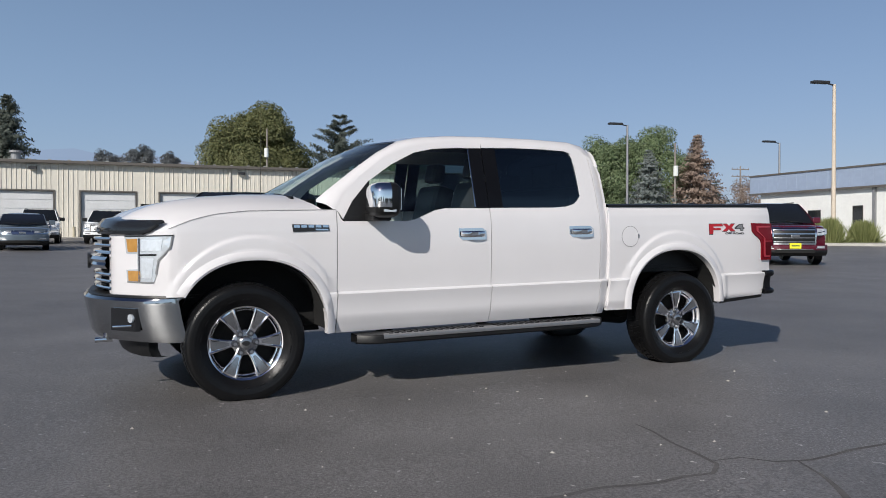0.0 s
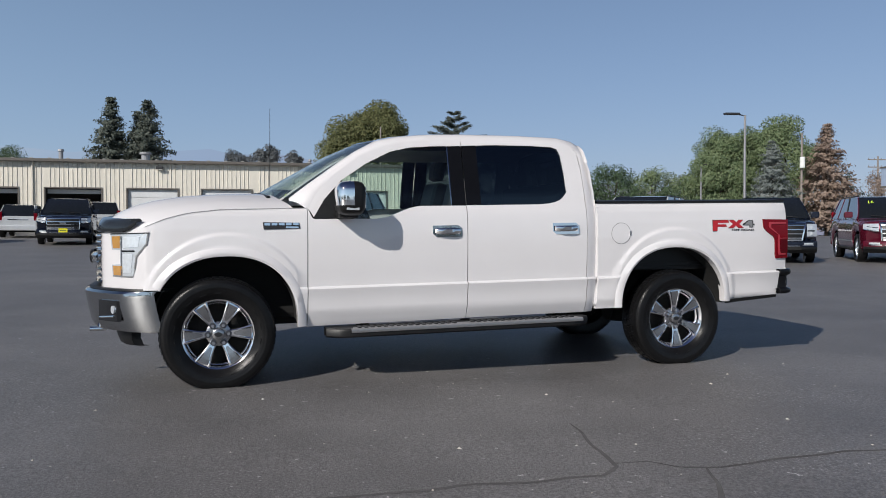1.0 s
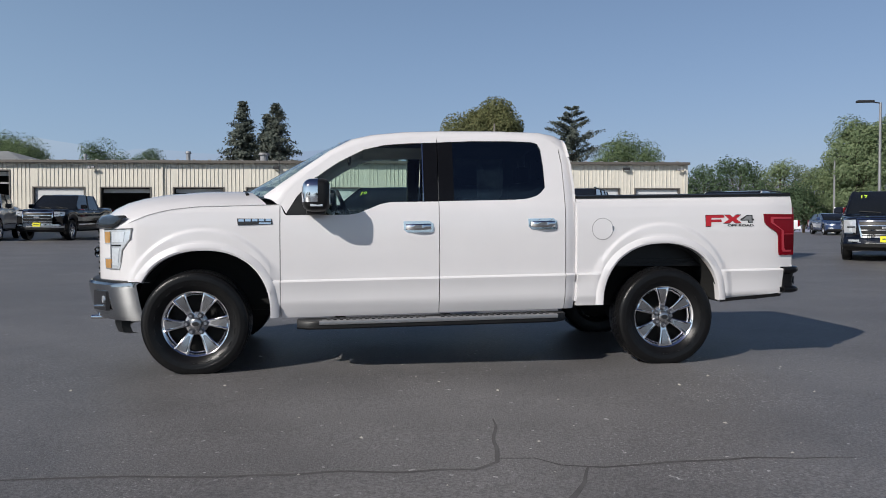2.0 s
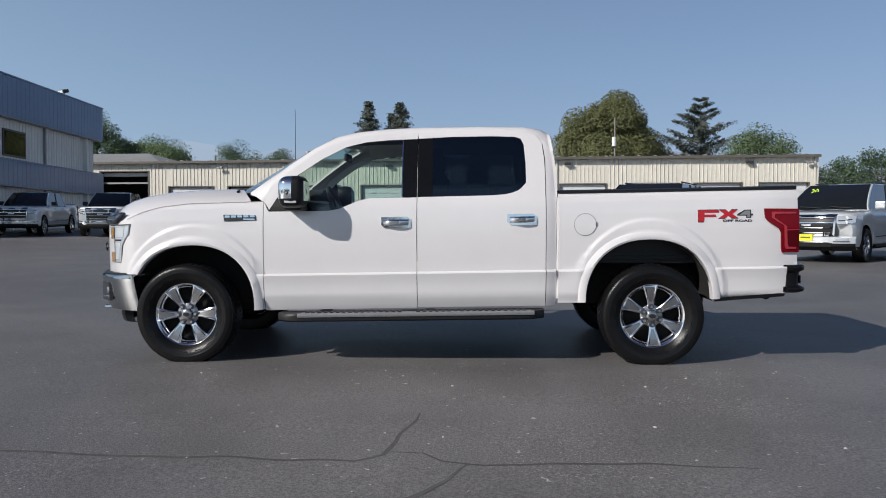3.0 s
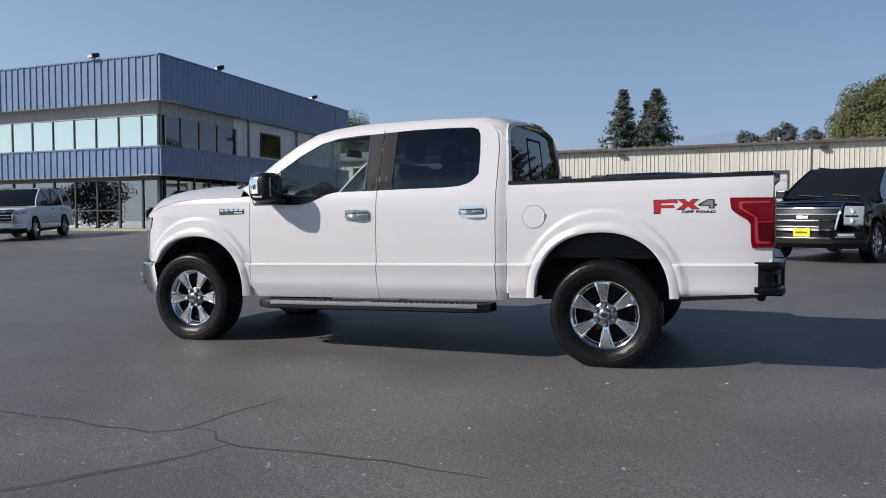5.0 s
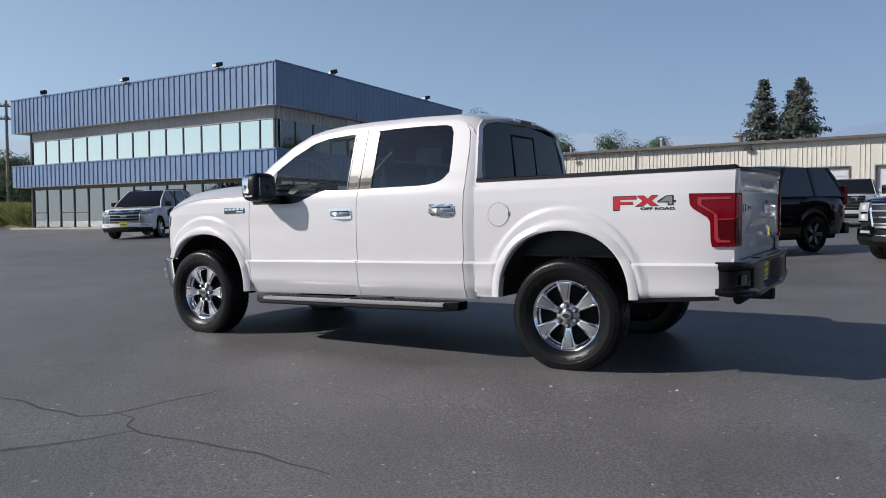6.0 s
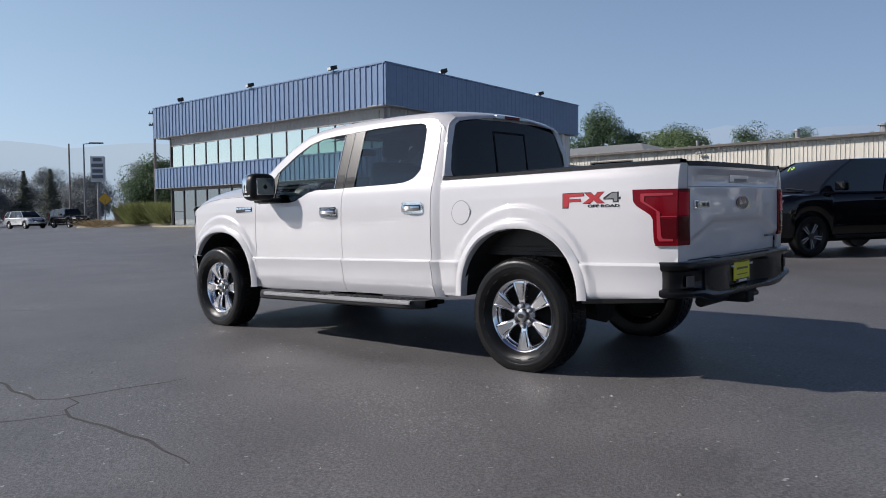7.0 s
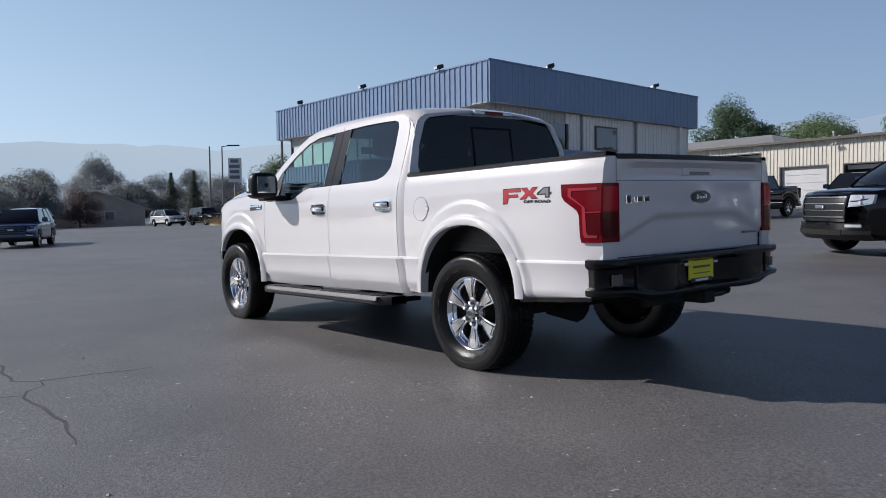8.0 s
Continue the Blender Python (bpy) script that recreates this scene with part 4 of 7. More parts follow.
        for i in range(36):
            j = (i + 1) % 36
            bm.faces.new((vs[2 * i], vs[2 * i + 1], vs[2 * j + 1], vs[2 * j]))
        part("seam", bm, SHUT_GREY, fuel)
        part("latch", boxed((-1.408, side_y(-1.4, 1.085), 1.092), (-1.396, side_y(-1.4, 1.085) + 0.008, 1.128), 0.003), CHROME, fuel)
    dec = part("decal", fill_side(s, [(-2.36, 1.075), (-2.36, 1.092), (-2.58, 1.092), (-2.58, 1.075)], 0.0005, True, 0.0004), PEARL, bed)
    lift = lambda z: 1.176 - (1.176 - z) * 0.74
    for u in ([(-2.178, 1.176), (-2.325, 1.176), (-2.334, 1.156), (-2.225, 1.156), (-2.225, 1.142), (-2.305, 1.142), (-2.314, 1.124), (-2.224, 1.124), (-2.222, 1.090), (-2.180, 1.090)],
              [(x, lift(z)) for x, z in ((-2.335, 1.176), (-2.385, 1.176), (-2.408, 1.150), (-2.430, 1.176), (-2.475, 1.176), (-2.436, 1.133), (-2.480, 1.090), (-2.428, 1.090), (-2.404, 1.116), (-2.380, 1.090), (-2.328, 1.090), (-2.376, 1.133))]):
        part("letter", fill_side(s, [(x, z + 0.002) for x, z in u], 0.003, True, 0.002), DECAL_RED, dec, "red letter with dark outline")
        cx_, cz_ = sum(p[0] for p in u) / len(u), sum(p[1] for p in u) / len(u)
        part("outline", fill_side(s, [(cx_ + (x - cx_) * 1.05, cz_ + (z - cz_) * 1.14 + 0.002) for x, z in u], 0.0016, True, 0.001), DECAL_BLACK, dec)
    four = [(-2.472, 1.118), (-2.472, 1.134), (-2.528, 1.178), (-2.576, 1.178), (-2.576, 1.136), (-2.590, 1.136), (-2.590, 1.116), (-2.576, 1.116), (-2.576, 1.092), (-2.538, 1.092), (-2.538, 1.116)]
    part("numeral", fill_side(s, [(x, lift(z)) for x, z in four], 0.0022, True, 0.001), DECAL_BLACK, dec)
    part("numeral_face", fill_side(s, [(x, lift(z)) for x, z in ((-2.486, 1.124), (-2.530, 1.168), (-2.566, 1.170), (-2.568, 1.100), (-2.546, 1.100), (-2.546, 1.126))], 0.0034, True, 0.001), DECAL_GREY, dec)
    y = side_y(-2.47, 1.08) + 0.002
    words("caption", "OFF ROAD", 0.0235, Matrix.Translation(B(-2.473, s * y, 1.0935)) @ pose(0, 0, 0, 90, 0, 180 if s > 0 else 0) @ Matrix.Diagonal((1.95, 1, 1, 1)), DECAL_BLACK, dec, bold=0.0008)
    badge = part("fender_badge", fill_side(s, [(1.512, 1.212), (1.258, 1.206), (1.250, 1.165), (1.505, 1.160)], 0.006, True, 0.005), DECAL_BLACK, fender, "black and chrome fender badge")
    for i in range(5):
        x = 1.500 - i * 0.050
        part("badge_bar", fill_side(s, [(x, 1.207), (x - 0.040, 1.206), (x - 0.040, 1.188), (x, 1.189)], 0.010, True, 0.004), CHROME, badge)
    part("badge_bar", fill_side(s, [(1.350, 1.180), (1.262, 1.178), (1.260, 1.168), (1.350, 1.169)], 0.009, True, 0.003), CHROME, badge)
    board = thing("running_board", "", "")
    board.parent = truck
    rows = []
    for x in steps(-1.0, 1.07, 24):
        c = min(1.0, min(abs(x + 1.0), abs(1.07 - x)) / 0.12)
        o = 0.93 + 0.15 * (0.45 + 0.55 * c ** 0.5)
        rows.append([B(x, s * yy, zz) for yy, zz in ((0.86, 0.435), (o - 0.01, 0.437), (o, 0.425), (o, 0.385), (o - 0.02, 0.372), (0.86, 0.372), (0.86, 0.435))])
    part("board", skin(rows), BLACK_PLASTIC, board, smooth=True)
    part("edge_trim", skin([[B(x, s * yy, zz) for yy, zz in ((1.066, 0.4385), (1.080, 0.438), (1.0875, 0.432), (1.089, 0.419), (1.086, 0.410))] for x in steps(-0.92, 0.90, 12)], (0, -s * 0.01, 0)), SATIN_ALLOY, board, "satin metal edge strip", smooth=True)
    part("tread_plate", skin([[B(x, s * yy, 0.4384) for yy in (1.0, 1.060)] for x in steps(-0.90, 0.88, 8)], (0, 0, -0.002)), SATIN_ALLOY, board, "satin metal tread plate")
    for i in range(36):
        x = -0.86 + i * 0.048
        if -0.02 < x < 0.06:
            continue
        part("tread_pad", boxed((x, min(s * 0.945, s * 1.045), 0.437 - RAKE * x), (x + 0.026, max(s * 0.945, s * 1.045), 0.4435 - RAKE * x), 0.0), RUBBER, board)
    for x in (0.75, -0.1, -0.8):
        part("bracket", boxed((x - 0.04, min(s * 0.6, s * 0.9), 0.38), (x + 0.04, max(s * 0.6, s * 0.9), 0.41)), UNDER, board)

# roof, windscreen
def across(e, bow, crown, n=12):
    x, y, z = e
    return [B(x + bow * (1 - k * k), y * k, z + crown * (1 - k * k)) for k in steps(1, -1, n)]


roof_rows = [across(e, 0.10 * max(0, 1 - i / 3), 0.012 + 0.028 * min(1, i / 2)) for i, e in enumerate(EDGE[4:11])]
roof_rows += [across((-1.050, 0.652, 1.819), -0.01, 0.052), across((-1.078, 0.655, 1.800), -0.01, 0.056), across((-1.084, 0.655, 1.783), -0.01, 0.060)]
part("roof", skin(roof_rows), PEARL, cab, smooth=True)
ws_rows = [across(e, b_, c_) for e, b_, c_ in zip(EDGE[:5], (0.30, 0.25, 0.19, 0.14, 0.10), (0.0, 0.005, 0.01, 0.012, 0.012))]
ws = part("windscreen", skin(ws_rows), CLEAR_GLASS, truck, smooth=True)
ws.visible_shadow = False
rows = [[Vector(p) + Vector((0.004, 0, 0.004)) for p in r] for r in ws_rows]
part("windscreen_band", skin([[rows[4][i].lerp(rows[3][i], k) for i in range(13)] for k in (0, 0.10)]), GLOSS_BLACK, ws, smooth=True)
cowl = [[B(x + 0.30 * (1 - k * k) * q, 0.74 * k, z) for k in steps(1, -1, 12)] for x, q, z in ((1.33, 1.0, 1.378), (1.42, 1.0, 1.372))]
part("cowl", skin(cowl), BLACK_PLASTIC, truck)
for y0_, y1_ in ((0.62, 0.05), (-0.1, -0.62)):
    part("wiper", rodded(B(1.50, y0_, 1.40), B(1.47 + 0.06, y1_, 1.44), 0.010), BLACK_PLASTIC, truck)
part("wiper_arm", rodded(B(1.46, 0.72, 1.395), B(1.52, 0.45, 1.425), 0.013), BLACK_PLASTIC, truck)
aerial = part("aerial", rodded(B(1.365, -0.862, 1.36), B(1.360, -0.868, 2.27), 0.0042, 0.0018, 8), BLACK_PLASTIC, truck, "thin black whip aerial on the passenger-side wing")
part("aerial_foot", rodded(B(1.366, -0.861, 1.34), B(1.365, -0.862, 1.405), 0.020, 0.010, 14), BLACK_PLASTIC, aerial, smooth=True)
# back of the cab with its glass
ob_ = [(-0.89, 0.55), (-0.885, 1.30), (-0.87, 1.40), (-0.82, 1.60), (-0.75, 1.75), (-0.68, 1.812), (-0.4, 1.836), (0.0, 1.845), (0.4, 1.836), (0.68, 1.812), (0.75, 1.75), (0.82, 1.60), (0.87, 1.40), (0.885, 1.30), (0.89, 0.55)]
gb_ = [(-0.72, 1.35), (-0.775, 1.36), (-0.795, 1.41), (-0.768, 1.57), (-0.690, 1.745), (-0.640, 1.797), (-0.4, 1.816), (0.0, 1.823), (0.4, 1.816), (0.640, 1.797), (0.690, 1.745), (0.768, 1.57), (0.795, 1.41), (0.775, 1.36), (0.72, 1.35)]
back_x = lambda z: -1.108 + 0.05 * smooth01(1.45, 1.85, z)
rows = [[B(back_x(z0 + (z1 - z0) * k), y0_ + (y1_ - y0_) * k, z0 + (z1 - z0) * k) for k in (0, 0.5, 1)] for (y0_, z0), (y1_, z1) in zip(ob_, gb_)]
part("cab_back", skin(rows, (0.02, 0, 0)), PEARL, cab, smooth=True)
part("cab_back_lower", skin([[B(-1.108, y, z) for y in (-0.89, 0.89)] for z in (0.5, 1.36)]), PEARL, cab)
bm = bmesh.new()
bm.faces.new([bm.verts.new(B(back_x(z) + 0.006, y, z)) for y, z in gb_])
rw = part("rear_window", bm, BACK_GLASS, truck)
bm = bmesh.new()
for y0_ in (-0.21, 0.21):
    box(bm, (-1.106, y0_ - 0.008, 1.39), (-1.09, y0_ + 0.008, 1.73))
box(bm, (-1.106, -0.21, 1.718), (-1.085, 0.21, 1.734))
for v in bm.verts:
    v.co.x += 0.05 * smooth01(1.45, 1.85, v.co.z)
    v.co = B(*v.co)
part("slider_frame", bm, UNDER, rw)
brake = part("high_brake_lamp", boxed((-1.100, -0.205, 1.830), (-1.03, 0.205, 1.862), 0.008, Matrix.Translation((0, 0, 0.017))), LENS_CLEAR, truck)
part("red_lens", boxed((-1.105, -0.10, 1.833), (-1.03, 0.10, 1.859), 0.005, Matrix.Translation((0, 0, 0.017))), LENS_RED, brake)

# bonnet with its side folds, front deflector
HOOD = [(1.30, 1.395), (1.55, 1.403), (1.8, 1.402), (2.05, 1.386), (2.2, 1.358), (2.3, 1.325), (2.38, 1.283), (2.44, 1.238), (2.475, 1.195)]
rows = []
for x, z in HOOD:
    row = []
    half = side_y(x, fender_hi(x), True) - 0.004
    for k in steps(1, -1, 28):
        a = abs(k)
        bow = 0.19 * (1 - k * k) * smooth01(1.9, 2.47, x) + 0.27 * (1 - k * k) * smooth01(1.45, 1.28, x)
        zz = z - (z - fender_hi(x) - 0.006) * a ** 6 + 0.02 * (1 - a ** 2) + 0.016 * smooth01(0.50, 0.62, a) * smooth01(0.86, 0.66, a)
        row.append(B(x + bow, half * k, zz))
    rows.append(row)
hood = part("bonnet", skin(rows, (0, 0, -0.02)), PEARL, truck, smooth=True)
for s in (1, -1):
    rows = [[B(x, s * (side_y(x, fender_hi(x) + d) + 0.0035), fender_hi(x) + d) for d in (-0.002, 0.002)] for x in steps(1.20, 2.30, 24)]
    part("shut_line", skin(rows), SHUT_GREY, hood)
    part("shut_line", skin([[B(1.199 + d, s * (side_y(1.2, z) - 0.001), z) for d in (-0.006, -0.001)] for z in steps(0.47, 1.30, 20)]), DECAL_GREY, hood)
rows = []
for y in steps(0.885, -0.885, 44):
    a = abs(y)
    x0_ = lerp_table(NOSE, a) + 0.010
    top = 1.262 - 0.030 * smooth01(0.25, 0.75, a)
    low = 1.158 + 0.058 * smooth01(0.825, 0.885, a)
    back = 0.10 * smooth01(0.9, 0.5, a) + 0.02
    rows.append([B(x0_ + dx, y, z) for dx, z in ((-back, top + 0.016), (-0.030, top), (0.0, top - (top - low) * 0.35), (0.012, top - (top - low) * 0.7), (0.006, low))])
part("bonnet_deflector", skin(rows, (-0.01, 0, -0.004)), SMOKED, hood, "smoked acrylic bonnet deflector", smooth=True)

# nose: grille, headlamps, bumper
grille = thing("grille", "", "")
grille.parent = truck
gx_ = lambda y: 2.728 - 0.135 * (y / 0.62) ** 2
part("grille_back", skin([[B(gx_(y) - 0.05, y, z) for z in (0.75, 1.16)] for y in steps(-0.53, 0.53, 14)]), UNDER, grille)
for z in (1.125, 1.08, 1.035, 0.885, 0.84, 0.795):
    part("bar", skin([[B(gx_(y) + dx, y, z + dz) for dx, dz in ((-0.04, 0.012), (0.0, 0.010), (0.006, 0), (0.0, -0.010), (-0.04, -0.012))] for y in steps(-0.53, 0.53, 14)]), CHROME, grille, smooth=True)
for y0_, y1_ in ((-0.53, 0.53),):
    part("centre_bar", skin([[B(gx_(y) + dx, y, z) for dx, z in ((-0.05, 1.012), (0.022, 1.005), (0.038, 0.985), (0.030, 0.967), (0.038, 0.948), (0.022, 0.925), (-0.05, 0.918))] for y in steps(y0_, y1_, 14)]), CHROME, grille, "chrome double centre bar", smooth=True)
part("oval_badge", skin([[B(2.772, 0.13 * r_ * math.cos(a), 0.965 + 0.055 * r_ * math.sin(a)) for a in [2 * math.pi * i / 24 for i in range(25)]] for r_ in (0.01, 1.0)], (-0.02, 0, 0)), DECAL_BLACK, grille, "dark oval badge")
for s in (1, -1):
    head = part("headlamp", fill_side(s, [(2.275, 1.146), (2.55, 1.139), (2.54, 1.032), (2.478, 1.030), (2.476, 0.930), (2.54, 0.925), (2.535, 0.845), (2.385, 0.843), (2.368, 0.90), (2.355, 0.99), (2.29, 1.065)], 0.006, True, 0.02), LENS_CLEAR, truck, "clear headlamp with amber markers")
    part("amber_marker", fill_side(s, [(2.54, 1.125), (2.478, 1.127), (2.478, 1.042), (2.532, 1.042)], 0.010, True, 0.008), LENS_AMBER, head, "amber marker lens")
    part("amber_marker", fill_side(s, [(2.532, 0.918), (2.462, 0.918), (2.462, 0.852), (2.528, 0.852)], 0.010, True, 0.008), LENS_AMBER, head, "amber marker lens")
    part("reflector", fill_side(s, [(2.455, 1.122), (2.335, 1.124), (2.345, 1.052), (2.455, 1.046)], 0.0085, True, 0.004), LAMP_INNER, head)
    part("reflector", fill_side(s, [(2.455, 1.002), (2.385, 1.002), (2.398, 0.872), (2.455, 0.872)], 0.0085, True, 0.004), LAMP_INNER, head)
    part("lamp_trim", fill_side(s, [(2.27, 1.152), (2.55, 1.146), (2.55, 1.138), (2.27, 1.144)], 0.009, True, 0.012), DECAL_BLACK, head)
    for q in ([(2.272, 1.146), (2.282, 1.146), (2.297, 1.065), (2.287, 1.063)], [(2.287, 1.068), (2.297, 1.070), (2.364, 0.992), (2.354, 0.986)], [(2.354, 0.992), (2.364, 0.992), (2.378, 0.90), (2.368, 0.898)], [(2.385, 0.850), (2.535, 0.850), (2.535, 0.842), (2.385, 0.840)]):
        part("lamp_rim", fill_side(s, q, 0.008, True, 0.01), DECAL_GREY, head)
    part("lamp_divider", fill_side(s, [(2.47, 1.028), (2.37, 1.030), (2.37, 1.018), (2.47, 1.016)], 0.010, True, 0.01), GLOSS_BLACK, head)
    part("lamp_divider", fill_side(s, [(2.472, 1.13), (2.464, 1.13), (2.464, 0.85), (2.472, 0.85)], 0.010, True, 0.01), BRIGHT_ALLOY, head)
BUMPER_PLAN = [(0.0, 2.802), (0.22, 2.792), (0.34, 2.774), (0.45, 2.740), (0.53, 2.703), (0.60, 2.664), (0.65, 2.634), (0.70, 2.598), (0.75, 2.558), (0.80, 2.516), (0.85, 2.470), (0.90, 2.402), (0.93, 2.335), (0.945, 2.272)]
BUMP = lambda k: lerp_table(BUMPER_PLAN, abs(k) * 0.945)
rows = []
for k in steps(1, -1, 60):
    rows.append([B(BUMP(k) + dx, 0.945 * k, z) for dx, z in ((-0.10, 0.748), (-0.02, 0.745), (0.0, 0.728), (-0.004, 0.70), (-0.022, 0.60), (-0.045, 0.50), (-0.07, 0.462), (-0.12, 0.455))])
bump = part("front_bumper", skin(rows, (-0.03, 0, 0)), CHROME_BUMPER, truck, "chrome front bumper", smooth=True)
part("bumper_pad", skin([[B(BUMP(k) - 0.03 + dx, 0.935 * k, z) for dx, z in ((0, 0.747), (-0.01, 0.760), (-0.14, 0.764))] for k in steps(1, -1, 30)]), BLACK_PLASTIC, bump, smooth=True)
for s in (1, -1):
    rows = [[B(BUMP(k) + 0.007, s * 0.945 * k, z) for z in (0.535, 0.555, 0.665, 0.680)] for k in (0.700, 0.715, 0.76, 0.81, 0.862, 0.880)]
    fog = part("fog_recess", skin(rows, (-0.03, 0, 0)), GLOSS_BLACK, bump, smooth=True)
    part("fog_lamp", rodded(B(BUMP(0.85) - 0.03, s * 0.945 * 0.83, 0.618), B(BUMP(0.85) + 0.012, s * 0.945 * 0.855, 0.618), 0.030, 0.028, 16), LENS_CLEAR, fog)
    part("fog_trim", rodded(B(BUMP(0.72) + 0.008, s * 0.945 * 0.72, 0.558), B(BUMP(0.86) + 0.008, s * 0.945 * 0.86, 0.572), 0.008), CHROME, fog)
    part("tow_hook", rodded(B(2.62, s * 0.42, 0.442), B(2.73, s * 0.42, 0.442), 0.018), CHROME, bump)
DAM = [(2.34, 0.72), (2.38, 0.74), (2.44, 0.67), (2.50, 0.50), (2.54, 0.25), (2.55, 0.0)]
part("air_dam", skin([[B(x + dx, y, z) for dx, z in ((0.03, 0.49), (0.03, 0.40), (0.012, 0.352), (-0.03, 0.345))] for x, y in DAM + [(x, -y) for x, y in DAM[-2::-1]]], (-0.02, 0, 0)), BLACK_PLASTIC, truck, smooth=True)

# tail: gate, lamps, bumper
TX = lambda y, z: -2.974 + 0.022 * (y / 0.78) ** 2


def gate_relief(y, z):
    """How far the gate's skin stands out: a top lip, a hollow under it, and a fold that sweeps up to the middle."""
    a = abs(y)
    d = 0.026 * smooth01(1.262, 1.300, z) * smooth01(0.80, 0.62, a)
    d -= 0.020 * smooth01(1.186, 1.200, z) * smooth01(0.760, 0.60, a) * smooth01(1.292, 1.255, z)
    fold = 0.978 if a < 0.42 else 0.978 - (a - 0.42) * 0.34
    d -= 0.030 * smooth01(fold + 0.026, fold - 0.026, z)
    return d


ys = sorted(set(steps(-0.790, 0.790, 40)))
zs_ = sorted(set(steps(0.752, 1.332, 34) + [1.180, 1.184, 1.188, 1.192]))
gate = part("tailgate", skin([[B(TX(y, z) - gate_relief(y, z) * 1.0, y, z) for z in zs_] for y in ys], (0.05, 0, 0)), PEARL, truck, smooth=True)
part("gate_cap", skin([[B(x, y, z) for x, z in ((TX(y, 1.31) - gate_relief(y, 1.31) - 0.003, 1.333), (TX(y, 1.31) - gate_relief(y, 1.31) - 0.001, 1.343), (-2.93, 1.344), (-2.87, 1.338))] for y in ys], (0, 0, -0.02)), BLACK_PLASTIC, gate, "black gate top moulding", smooth=True)
UP = Matrix.Translation((0, 0, RAKE * 2.96))
part("gate_seam", skin([[B(TX(y, 1.19) - gate_relief(y, z) - 0.001, y, z) for z in (1.1885, 1.1925)] for y in ys]), DECAL_GREY, gate)
part("gate_inner", boxed((-2.90, -0.76, 0.80), (-2.87, 0.76, 1.33), 0, UP), BLACK_PLASTIC, gate)
hand = part("gate_handle", boxed((-2.963, -0.165, 1.218), (-2.930, 0.165, 1.303), 0.010, UP), PEARL, gate)
# raised grey bars paint the shadow lines of the handle
part("handle_slot_shade", boxed((-2.9650, -0.135, 1.284), (-2.957, 0.135, 1.294), 0.002, UP), DECAL_GREY, hand)
part("handle_slot_shade", boxed((-2.9650, -0.125, 1.226), (-2.957, 0.095, 1.246), 0.002, UP), DECAL_GREY, hand)
ell = lambda a_, b_, x: [[B(x, a_ * r_ * math.cos(t_), 1.088 + b_ * r_ * math.sin(t_)) for t_ in [2 * math.pi * i / 32 for i in range(33)]] for r_ in (0.02, 1.0)]
ov = part("oval_badge", skin(ell(0.114, 0.046, -2.982), (0.02, 0, 0)), CHROME, gate, "dark blue oval badge with chrome rim")
part("oval_face", skin(ell(0.105, 0.039, -2.985), (0.004, 0, 0)), BADGE_BLUE, ov)
for y0_, y1_, z0_, z1_ in ((0.052, 0.030, 1.074, 1.104), (0.022, -0.004, 1.078, 1.092), (-0.012, -0.034, 1.078, 1.092), (-0.042, -0.056, 1.078, 1.104)):
    part("oval_mark", boxed((-2.9875, y1_, z0_), (-2.9845, y0_, z1_), 0.001, UP), CHROME, ov)
for y0_, w_, h_ in ((0.738, 0.045, 0.056), (0.688, 0.018, 0.012), (0.664, 0.020, 0.042), (0.638, 0.055, 0.042), (0.575, 0.055, 0.042)):
    y0_ -= 0.01
    b_ = part("gate_badge", boxed((-2.968, y0_ - w_, 1.082 - h_ / 2), (-2.950, y0_, 1.082 + h_ / 2), 0.004, UP), CHROME, gate, "chrome-edged gate badge")
    if w_ > 0.03:
        part("badge_face", boxed((-2.970, y0_ - w_ + 0.010, 1.082 - h_ / 2 + 0.010), (-2.966, y0_ - 0.010, 1.082 + h_ / 2 - 0.010), 0.001, UP), DECAL_BLACK, b_)
part("gate_badge", boxed((-2.962, -0.70, 0.838), (-2.92, -0.56, 0.852), 0.002, UP), DECAL_GREY, gate)
